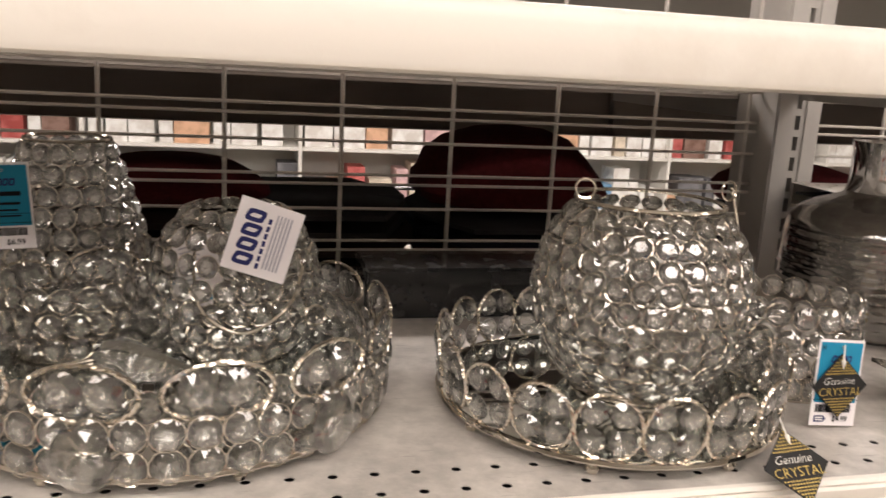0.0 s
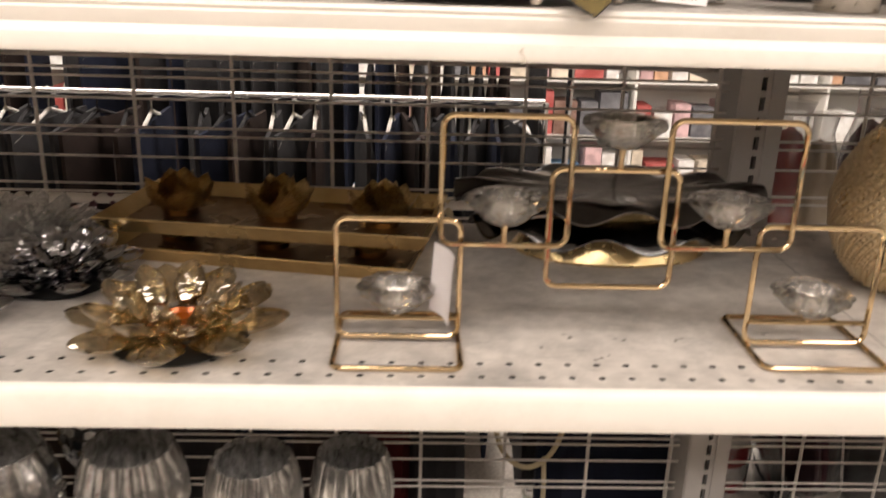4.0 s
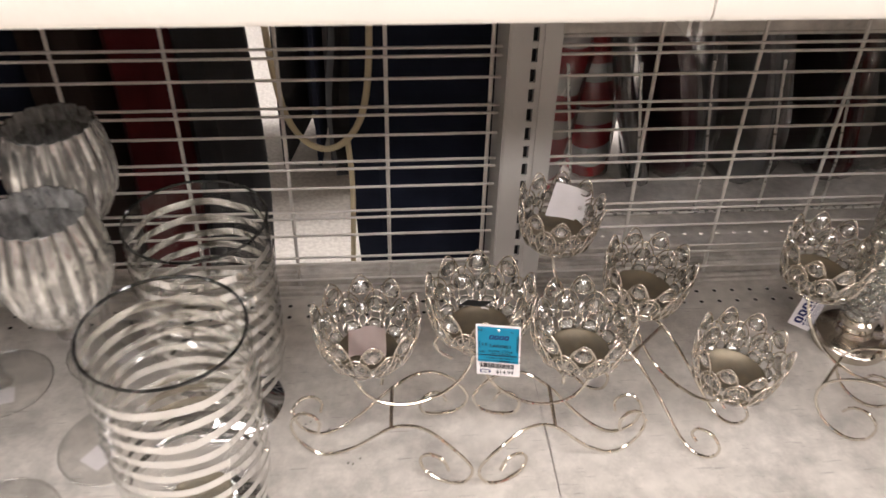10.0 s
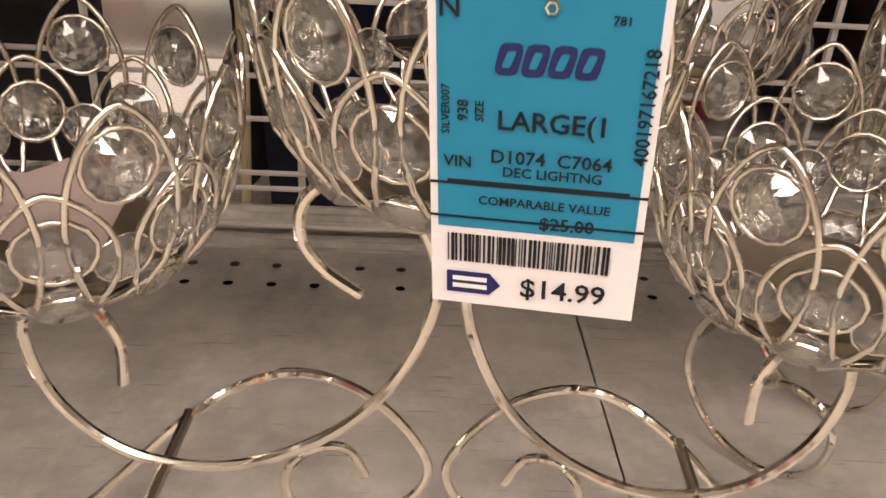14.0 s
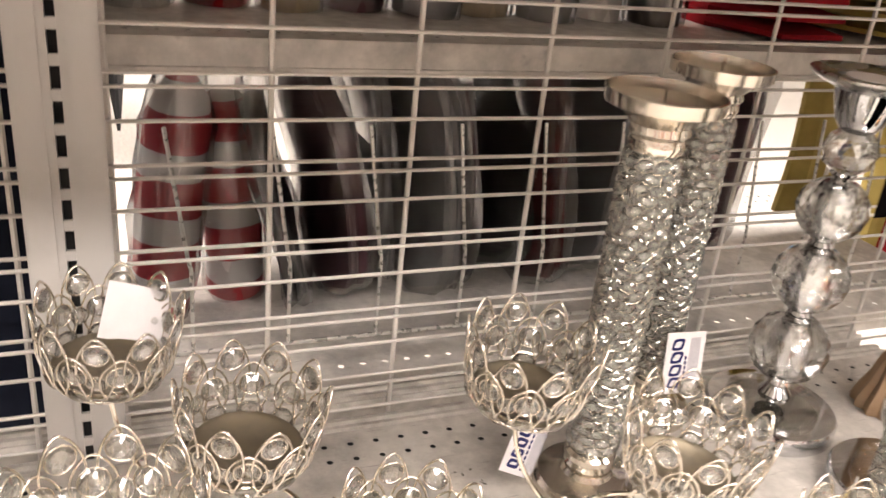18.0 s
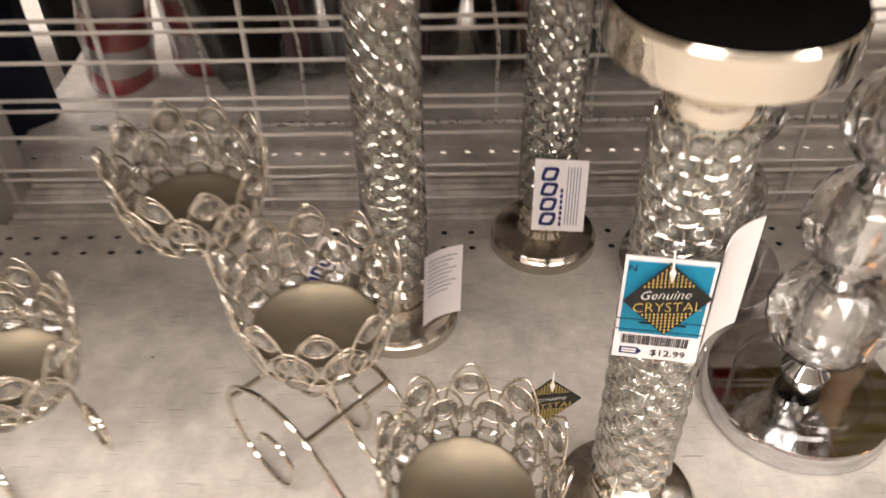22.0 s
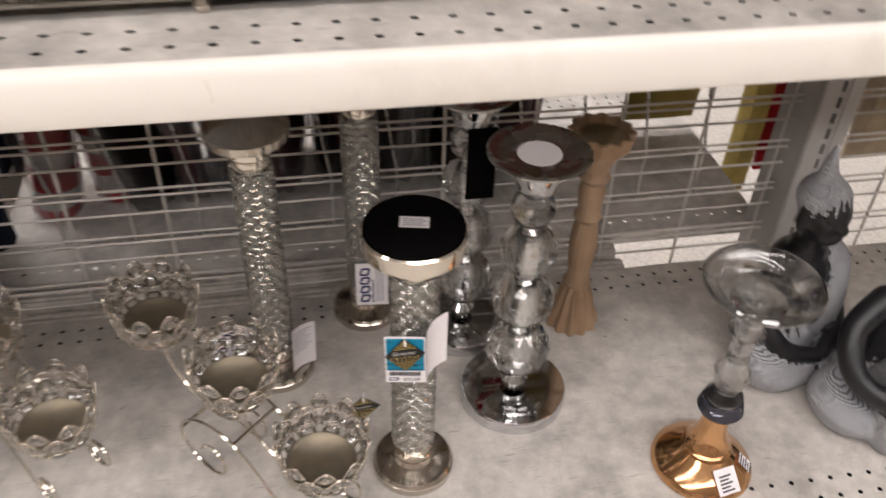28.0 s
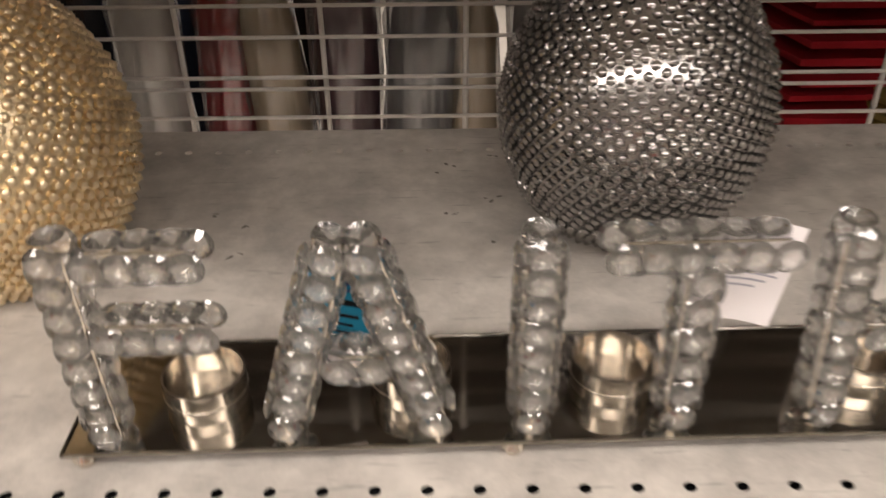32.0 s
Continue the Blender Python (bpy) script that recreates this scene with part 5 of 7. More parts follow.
brand_card(Matrix.Translation((1.063, 0.782, 0.648)) @ Matrix.Rotation(radians(28), 4, "Y") @ Matrix.Rotation(radians(-18), 4, "X"), "white store card with navy mark leaning at the pillar", 0.036, 0.050)
diamond_card(Matrix.Translation((1.208, 0.577, 0.7174)) @ Matrix.Rotation(radians(5.7), 4, "Z") @ Matrix.Rotation(radians(2), 4, "X"), "black diamond card with gold dots hung from the front cup", 0.020)

from mathutils.kdtree import KDTree
# ---- two seated statues at the end of the lowest shelf ----
STATUE_BLACK = material("statue_black", (0.012, 0.012, 0.013), 0.36, scale=60.0, rough_var=0.1)
STATUE_GREY = material("statue_whitewash", (0.52, 0.52, 0.53), 0.8, second=(0.30, 0.30, 0.31), scale=60.0, amount=0.4, bump=0.2)
_n, _l = STATUE_GREY.node_tree.nodes, STATUE_GREY.node_tree.links
_brick = _n.new("ShaderNodeTexBrick")
_brick.inputs["Scale"].default_value, _brick.inputs["Mortar Size"].default_value = 140.0, 0.05
_brick.inputs["Color1"].default_value, _brick.inputs["Color2"].default_value, _brick.inputs["Mortar"].default_value = (0.56, 0.56, 0.57, 1), (0.40, 0.40, 0.42, 1), (0.05, 0.05, 0.055, 1)
_map = _n.new("ShaderNodeMapping")
_map.inputs["Rotation"].default_value = (radians(90), radians(12), 0)
_l.new(_n["Texture Coordinate"].outputs["Object"], _map.inputs["Vector"])
_l.new(_map.outputs[0], _brick.inputs["Vector"])
_mul = _n.new("ShaderNodeMix")
_mul.data_type = "RGBA"
_mul.inputs[0].default_value = 0.75
_l.new(_n["Principled BSDF"].inputs["Base Color"].links[0].from_socket, _mul.inputs[6])
_l.new(_brick.outputs["Color"], _mul.inputs[7])
_l.new(_mul.outputs[2], _n["Principled BSDF"].inputs["Base Color"])


def blob(bm, centre, radii, slot, m=None, seg=20):
    loc = Matrix.Translation(centre) @ (m or Matrix()) @ Matrix.Diagonal((*radii, 1))
    out = bmesh.ops.create_uvsphere(bm, u_segments=seg, v_segments=14, radius=1.0, matrix=loc)
    for f in {f for v in out["verts"] for f in v.link_faces}:
        f.material_index = slot


def limb(bm, pts, radii, slot):
    path = smooth_path(pts, 6)
    n = 14
    rings, up = [], Vector((0.3, 0.2, 1)).normalized()
    for i, p in enumerate(path):
        t = (path[min(i + 1, len(path) - 1)] - path[max(i - 1, 0)]).normalized()
        u = (up - t * up.dot(t)).normalized()
        s = t.cross(u)
        r = float(np.interp(i / (len(path) - 1), np.linspace(0, 1, len(radii)), radii))
        rings.append([bm.verts.new(p + r * (math.cos(2 * math.pi * k / n) * u + math.sin(2 * math.pi * k / n) * s)) for k in range(n)])
    for a, b in zip(rings, rings[1:]):
        for k in range(n):
            bm.faces.new((a[k], a[(k + 1) % n], b[(k + 1) % n], b[k])).material_index = slot
    bm.faces.new(list(reversed(rings[0]))).material_index = slot
    bm.faces.new(rings[-1]).material_index = slot
    for ring, p in ((rings[0], path[0]), (rings[-1], path[-1])):
        blob(bm, p, [(ring[0].co - p).length] * 3, slot, seg=12)


def carved(name, bm, voxel=0.0032):
    """One closed skin round all the shapes, keeping each region's paint."""
    tree = KDTree(len(bm.faces))
    slots = []
    for k, f in enumerate(bm.faces):
        tree.insert(f.calc_center_median(), k)
        slots.append(f.material_index)
    tree.balance()
    rough = mesh_ob(name, bm, [STATUE_BLACK, STATUE_GREY])
    mod = rough.modifiers.new("skin", "REMESH")
    mod.mode, mod.voxel_size, mod.use_smooth_shade = "VOXEL", voxel, True
    sm = rough.modifiers.new("soften", "SMOOTH")
    sm.iterations, sm.factor = 3, 0.5
    me = bpy.data.meshes.new_from_object(rough.evaluated_get(bpy.context.evaluated_depsgraph_get()))
    bpy.data.objects.remove(rough)
    me.materials.clear()
    me.materials.append(STATUE_BLACK)
    me.materials.append(STATUE_GREY)
    for pl in me.polygons:
        pl.material_index = slots[tree.find(pl.center)[1]]
        pl.use_smooth = True
    return new(name, me)


def seated_statue(x, y, turn, size, label, hugging):
    """A figure facing -y: legs crossed with the hands in the lap, or arms folded round a raised knee."""
    bm = bmesh.new()
    blob(bm, (0, 0.012, 0.038), (0.074, 0.058, 0.038), 1)
    for s in (-1, 1):
        limb(bm, [(s * 0.025, 0.004, 0.036), (s * 0.078, -0.020, 0.034), (s * 0.070, -0.058, 0.030), (s * 0.020, -0.070, 0.024)], (0.034, 0.034, 0.030, 0.022), 1)
    blob(bm, (0.006, -0.080, 0.020), (0.030, 0.014, 0.010), 0)
    limb(bm, [(0, 0.014, 0.03), (0, 0.016, 0.10), (0, 0.010, 0.175), (0, 0.006, 0.205)], (0.046, 0.042, 0.048, 0.030), 0)
    limb(bm, [(0.040, -0.012, 0.05), (0.038, -0.028, 0.11), (0.042, -0.010, 0.185), (0.030, 0.030, 0.18), (0.020, 0.046, 0.10), (0.015, 0.05, 0.04)], (0.026, 0.028, 0.026, 0.026, 0.030, 0.03), 1)
    hx, hy, hz = (-0.010, -0.006, 0.282) if not hugging else (0.030, -0.030, 0.235)
    limb(bm, [(0, 0.004, 0.19), (hx * 0.8, hy * 0.5, hz - 0.03)], (0.021, 0.018), 0)
    lean = Matrix.Rotation(radians(10 if not hugging else 24), 4, "X")
    blob(bm, (hx, hy, hz), (0.033, 0.037, 0.042), 0, lean)
    blob(bm, (hx, hy - 0.016, hz - 0.026), (0.020, 0.020, 0.018), 0, lean)
    blob(bm, (hx, hy + 0.009, hz + 0.020), (0.037, 0.039, 0.035), 1, lean)
    limb(bm, [(hx, hy + 0.014, hz + 0.045), (hx, hy + 0.017, hz + 0.068), (hx, hy + 0.018, hz + 0.100)], (0.019, 0.011, 0.003), 1)
    blob(bm, (hx, hy - 0.037, hz - 0.008), (0.0055, 0.008, 0.010), 0)
    blob(bm, (hx, hy - 0.034, hz - 0.023), (0.010, 0.005, 0.004), 0)
    for s in (-1, 1):
        blob(bm, (hx + s * 0.034, hy + 0.006, hz - 0.008), (0.006, 0.010, 0.020), 0)
        if hugging:
            limb(bm, [(s * 0.050, 0.004, 0.185), (s * 0.088, -0.022, 0.150), (s * 0.082, -0.062, 0.105), (s * 0.030, -0.092, 0.085), (-s * 0.02, -0.092, 0.085)], (0.020, 0.018, 0.016, 0.014, 0.012), 0)
        else:
            limb(bm, [(s * 0.050, 0.006, 0.190), (s * 0.074, -0.004, 0.125), (s * 0.056, -0.050, 0.072), (s * 0.006, -0.076, 0.056)], (0.019, 0.016, 0.014, 0.012), 0)
    if hugging:
        limb(bm, [(0.0, 0.0, 0.04), (-0.02, -0.075, 0.115), (-0.02, -0.085, 0.02)], (0.034, 0.030, 0.026), 1)
    ob = carved("statue", bm)
    ob.data.transform(Matrix.Scale(size, 4))
    ob.matrix_world = pose(x, y, S3, 0, 0, turn)
    return tagged(ob, label, "statue", group="seated statues")


seated_statue(1.788, 0.693, 18, 0.86, "black and whitewashed seated statue with pointed hair", False)
seated_statue(1.881, 0.586, -12, 0.92, "black and whitewashed seated statue hugging one knee", True)

# ---- middle shelf ----
S2 = 1.1976
HOBNAIL_GOLD = material("hobnail_gold_glass", (0.82, 0.69, 0.47), 0.32, 0.88, second=(0.72, 0.58, 0.38), scale=30.0, rough_var=0.06)
HOBNAIL_SILVER = material("hobnail_silver_glass", (0.42, 0.405, 0.39), 0.15, 0.97, second=(0.35, 0.335, 0.325), scale=30.0, rough_var=0.06)


def hobnail_vase(x, y, mat, label, r=0.089, h=0.205):
    v = thing("hobnail_vase", label, "vase", pose(x, y, S2, 0, 0, 17), group="hobnail vases")
    zs = [0, 0.006, 0.03, 0.06, 0.092, 0.125, 0.155, 0.180, 0.197, h]
    rs = [0.046, 0.052, 0.073, 0.085, r, 0.082, 0.066, 0.046, 0.034, 0.036]
    body = part("body", lathe([(0.0, 0.0)] + list(zip(rs, zs)) + [(0.033, h), (0.031, 0.196), (0.06, 0.155), (0.08, 0.10), (0.0, 0.01)], 64), mat, v)
    bm = bmesh.new()
    pitch, z, k = 0.0076, 0.006, 0
    while z < h - 0.012:
        rr = float(np.interp(z, zs, rs))
        dr = float(np.interp(z + 0.004, zs, rs) - np.interp(z - 0.004, zs, rs)) / 0.008
        k += 1
        z += 0.90 * pitch * pitch / (2 * math.pi * rr) / math.sqrt(1 + dr * dr)
        a = 2.399963 * k
        m = facing((rr * math.cos(a), rr * math.sin(a), z), (math.cos(a), math.sin(a), -dr), 0.3 * k, 0.0034)
        base = [bm.verts.new(m @ Vector((math.cos(i * math.pi / 3), math.sin(i * math.pi / 3), -0.1))) for i in range(6)]
        mid = [bm.verts.new(m @ Vector((0.84 * math.cos(i * math.pi / 3), 0.84 * math.sin(i * math.pi / 3), 0.95))) for i in range(6)]
        tip = bm.verts.new(m @ Vector((0, 0, 1.55)))
        for i in range(6):
            j = (i + 1) % 6
            bm.faces.new((base[i], base[j], mid[j], mid[i]))
            bm.faces.new((mid[i], mid[j], tip))
    studs = part("studs", bm, mat, v, "rows of raised studs")
    for pl in studs.data.polygons:
        pl.use_smooth = True
    tagged(studs, kind="stuff")
    return v


hobnail_vase(0.7956, 0.683, HOBNAIL_GOLD, "round gold vase covered in raised studs")
hobnail_vase(1.2113, 0.732, HOBNAIL_SILVER, "round smoke-silver vase covered in raised studs")

# word sign of crystal beads on a mirrored tray
sign = thing("word_sign", "crystal bead FAITH letters on a dark mirrored candle tray", "candle tray", pose(1.128, 0.54, S2, 0, 0, 1.2))
bm = bmesh.new()
add_box(bm, -0.236, 0.236, -0.042, 0.042, 0.010, 0.0125, 0.0008)
tray = part("tray", bm, DARK_MIRROR, sign, "dark mirrored metal tray")
bm = bmesh.new()
for a, b in (((-0.236, -0.042), (0.236, -0.042)), ((0.236, -0.042), (0.236, 0.042)), ((0.236, 0.042), (-0.236, 0.042)), ((-0.236, 0.042), (-0.236, -0.042))):
    add_tube(bm, [(a[0], a[1], 0.0125), (b[0], b[1], 0.0125)], 0.0011, 6)
part("tray_edge", bm, DARK_MIRROR, sign)
for xx in (-0.228, -0.015, 0.228):
    for yy in (-0.036, 0.036):
        it = part("ball_foot", lathe([(0.0, 0.0), (0.0045, 0.0015), (0.0062, 0.0055), (0.0045, 0.0095), (0.0, 0.0105)], 14), SILVER, sign)
        it.matrix_basis = pose(xx, yy, 0)
for xx, yy in ((-0.172, -0.004), (-0.066, 0.002), (0.040, 0.0), (0.172, 0.002)):
    cup = part("candle_cup", lathe([(0.0, 0.0), (0.0195, 0.0), (0.0198, 0.0095), (0.0203, 0.0100), (0.0203, 0.0115), (0.0198, 0.012), (0.0198, 0.024), (0.0186, 0.024), (0.0184, 0.003), (0.0, 0.0025)], 32), NICKEL, sign, "round champagne metal candle cup")
    cup.matrix_basis = pose(xx, yy, 0.0128) @ Matrix.Diagonal((1.08, 1.08, 0.76, 1))
# strokes of each letter in metres from the sign's middle: (x0, z0, x1, z1)
LETTERS = {
    "letter_f": ((-0.214, 0.020, -0.217, 0.122), (-0.200, 0.118, -0.158, 0.118), (-0.200, 0.079, -0.158, 0.079)),
    "letter_a": ((-0.127, 0.022, -0.099, 0.120), (-0.054, 0.022, -0.084, 0.120), (-0.098, 0.058, -0.082, 0.058)),
    "letter_i": ((-0.006, 0.022, -0.006, 0.120),),
    "letter_t": ((0.066, 0.022, 0.066, 0.104), (0.028, 0.117, 0.100, 0.117)),
    "letter_h": ((0.138, 0.022, 0.132, 0.122), (0.204, 0.022, 0.197, 0.122), (0.154, 0.070, 0.184, 0.070)),
}
for nm, strokes in LETTERS.items():
    holder = part(nm, bmesh.new(), SILVER, sign)
    bm = bmesh.new()
    for x0, z0, x1, z1 in strokes:
        L = math.hypot(x1 - x0, z1 - z0)
        ux, uz = (x1 - x0) / L, (z1 - z0) / L
        n = max(1, round(L / 0.0150))
        # four faces of cut stones round a square wire core, neighbouring faces half a step apart
        for nx, ny, nz, shift in ((0, -1, 0, 0.0), (0, 1, 0, 0.0), (-uz, 0, ux, 0.5), (uz, 0, -ux, 0.5)):
            for k in range(n + (1 if shift == 0.0 else 0)):
                t = L * (k + shift) / n
                at = (x0 + ux * t + 0.0098 * nx, -0.029 + 0.0098 * ny, z0 + uz * t + 0.0098 * nz)
                piece("crystal", LETTER_GEM, holder, facing(at, (nx, ny, nz), 0.35 * k, 0.0083))
        for dx, dy in ((-1, -1), (1, -1), (1, 1), (-1, 1)):
            ox, oz = 0.0068 * dx * -uz, 0.0068 * dx * ux
            add_tube(bm, [(x0 + ox, -0.029 + 0.0068 * dy, z0 + oz - 0.004 * uz), (x1 + ox, -0.029 + 0.0068 * dy, z1 + oz)], 0.0007, 5)
        if uz > 0.5:
            piece("crystal", LETTER_GEM, holder, facing((x1 + ux * 0.008, -0.029, z1 + uz * 0.008), (ux, 0, uz), 0.2, 0.0080))
            add_tube(bm, [(x0, -0.029, 0.0128), (x0, -0.029, z0)], 0.003, 8)
    bm.to_mesh(holder.data)
    bm.free()
price_tag(Matrix.Translation((1.035, 0.533, S2 + 0.098)) @ Matrix.Rotation(radians(14), 4, "Y") @ Matrix.Rotation(radians(-10), 4, "X") @ Matrix.Scale(0.9, 4), "$9.99", "teal and white price tag hanging behind the letter A")
plain_card(Matrix.Translation((1.223, 0.522, S2 + 0.122)) @ Matrix.Rotation(radians(8), 4, "Y"), "white care card hanging behind the letter T", 0.042, 0.056)

CUP_GLASS = thin_glass("cut_cup_glass", (0.99, 0.985, 0.97), 0.006, 0.65, 1.5, 0.12, 0.92, 0.02)
WELL = material("candle_well_metal", (0.74, 0.72, 0.69), 0.2, 0.95, scale=80.0, rough_var=0.1)
# gold square-wire candle stand with five glass cups
stand = thing("candle_stand", "gold square-wire candle stand with five cut glass cups", "candle stand", pose(0.011, 0.015, S2))


def square_frame(x0, x1, z0, z1, y, name="square_frame", cr=0.010):
    pts = []
    for cx, cz, a0 in ((x1 - cr, z1 - cr, 0), (x0 + cr, z1 - cr, 90), (x0 + cr, z0 + cr, 180), (x1 - cr, z0 + cr, 270)):
        for k in range(5):
            a = radians(a0 + k * 22.5)
            pts.append((cx + cr * math.cos(a), y, cz + cr * math.sin(a)))
    return part(name, tube(pts, 0.0026, 8, True), GOLD, stand)


def floor_frame(x0, x1, y0, y1, cr=0.009):
    pts = []
    for cx, cy, a0 in ((x1 - cr, y1 - cr, 0), (x0 + cr, y1 - cr, 90), (x0 + cr, y0 + cr, 180), (x1 - cr, y0 + cr, 270)):
        for k in range(5):
            a = radians(a0 + k * 22.5)
            pts.append((cx + cr * math.cos(a), cy + cr * math.sin(a), 0.0028))
    return part("base_frame", tube(pts, 0.0026, 8, True), GOLD, stand)


SQ = ((0.262, 0.371, 0.096, 0.208, 0.500), (0.452, 0.566, 0.097, 0.208, 0.497), (0.356, 0.466, 0.057, 0.163, 0.505), (0.172, 0.280, 0.006, 0.116, 0.505), (0.541, 0.652, 0.006, 0.116, 0.503))
for x0, x1, z0, z1, y in SQ:
    square_frame(x0, x1, z0, z1, y)
floor_frame(0.172, 0.281, 0.447, 0.563)
floor_frame(0.544, 0.653, 0.456, 0.568)
for x, z, y in ((0.317, 0.096, 0.5), (0.413, 0.163, 0.503), (0.510, 0.097, 0.499), (0.225, 0.024, 0.505), (0.597, 0.026, 0.503)):
    if z < 0.03:
        part("cross_bar", tube([(x - 0.054, y, z), (x + 0.054, y, z)], 0.0024, 8), GOLD, stand)
    it = part("cup_stem", lathe([(0.0, 0.0), (0.0030, 0.0), (0.0024, 0.006), (0.0034, 0.013), (0.0, 0.014)], 12), GOLD, stand)
    it.matrix_basis = pose(x, y, z + 0.002) @ Matrix.Diagonal((1, 1, 0.5 if z < 0.03 else 1.35, 1))

    def cut(a, r, h):
        return r * (1 + (0.05 * math.cos(14 * a) if r > 0.022 else 0.0))

    cup = part("glass_cup", lathe([(0.0, 0.0), (0.014, 0.0), (0.020, 0.004), (0.026, 0.011), (0.032, 0.016), (0.0345, 0.019), (0.0335, 0.0225), (0.030, 0.0245), (0.0225, 0.0250), (0.0212, 0.0240), (0.0205, 0.0085), (0.0, 0.0080)], 28, cut), CUP_GLASS, stand, "faceted clear glass cup", smooth=False)
    cup.matrix_basis = pose(x, y, z + (0.009 if z < 0.03 else 0.021))
    part("candle_well", lathe([(0.0, 0.0100), (0.0185, 0.0100), (0.0198, 0.0115), (0.0201, 0.0245), (0.0196, 0.0245), (0.0192, 0.0120), (0.0, 0.0112)], 28), WELL, cup, "shiny silver candle well")
plain_card(Matrix.Translation((0.276, 0.505, S2 + 0.094)) @ Matrix.Rotation(radians(-62), 4, "Z") @ Matrix.Rotation(radians(6), 4, "Y"), "white card hanging edge-on from the gold frame", 0.034, 0.066, False)


# crystal lotus flowers
def lotus(x, y, mat, label, R=0.095, h=0.075, heart=None, spin=0.0, base=None):
    f = thing("crystal_lotus", label, "lotus candle holder", pose(x, y, S2, 0, 0, spin), group="crystal lotus holders")
    bm = bmesh.new()
    # a petal of unit length along x, cut in flat facets
    rings = []
    for u, w, t, lift in ((0.0, 0.12, 0.07, 0.0), (0.18, 0.27, 0.14, 0.03), (0.48, 0.35, 0.16, 0.05), (0.80, 0.28, 0.11, 0.07), (0.94, 0.14, 0.06, 0.09), (1.0, 0.02, 0.02, 0.10)):
        rings.append([bm.verts.new((u, a * w, lift + b * t)) for a, b in ((-1, 0), (-0.5, 0.8), (0.5, 0.8), (1, 0), (0.4, -0.8), (-0.4, -0.8))])
    for a, b in zip(rings, rings[1:]):
        for k in range(6):
            bm.faces.new((a[k], a[(k + 1) % 6], b[(k + 1) % 6], b[k]))
    bm.faces.new(list(reversed(rings[0])))
    bm.faces.new(rings[-1])
    bmesh.ops.recalc_face_normals(bm, faces=bm.faces)
    me = bpy.data.meshes.new("petal")
    bm.to_mesh(me)
    bm.free()
    me.materials.append(mat)
    part("base_plate", lathe([(0.0, 0.0), (R * 0.55, 0.0), (R * 0.62, 0.003), (R * 0.5, 0.008), (0.0, 0.009)], 24), base or BLACK_CARD, f, "dark base plate")
    part("candle_well", lathe([(0.0, 0.009), (R * 0.24, 0.009), (R * 0.26, 0.018), (R * 0.24, 0.020), (R * 0.21, 0.016), (0.0, 0.013)], 20), heart or mat, f, "round candle well")
    for cnt, r0, ln, up, z, off in ((8, 0.34, 0.66, 6, 0.011, 0.0), (8, 0.32, 0.54, 24, 0.016, 0.5), (8, 0.30, 0.44, 46, 0.020, 0.0)):
        for k in range(cnt):
            a = 2 * math.pi * (k + off) / cnt
            m = Matrix.Rotation(a, 4, "Z") @ Matrix.Translation((R * r0, 0, z)) @ Matrix.Rotation(radians(-up), 4, "Y") @ Matrix.Scale(R * ln, 4)
            piece("petal", me, f, m)
    return f


AMBER = thin_glass("amber_crystal", (0.94, 0.85, 0.66), 0.012, 0.65, 1.6, 0.24, 0.92, 0.0, 2.6, (0.90, 0.84, 0.74))
SMOKE = thin_glass("smoke_crystal", (0.36, 0.36, 0.39), 0.012, 0.5, 1.6, 0.42, 0.92, 0.0, 4.0)
CLEAR_CUT = thin_glass("clear_cut_crystal", (0.985, 0.985, 0.975), 0.01, 0.5, 1.6, 0.25, 0.9, 0.10, 5.5)
AMBER_HEART = material("amber_heart", (0.34, 0.075, 0.006), 0.06, 0.3, trans=0.3)
lotus(0.042, 0.522, AMBER, "amber crystal lotus candle holder near the shelf edge", R=0.100, heart=AMBER_HEART)
lotus(-0.205, 0.528, SMOKE, "smoke-black crystal lotus candle holder", spin=12)
lotus(-0.112, 0.65, SMOKE, "small smoke-black crystal lotus candle holder", R=0.085, spin=30)
lotus(-0.2, 0.782, CLEAR_CUT, "clear crystal lotus candle holder behind the dark ones", R=0.085, spin=5, base=MIRROR)


# stacked gold trays with lotus cups
LEAF_GOLD = material("leaf_gold", (0.80, 0.63, 0.34), 0.27, 0.75, second=(0.66, 0.49, 0.24), scale=40.0, rough_var=0.1)


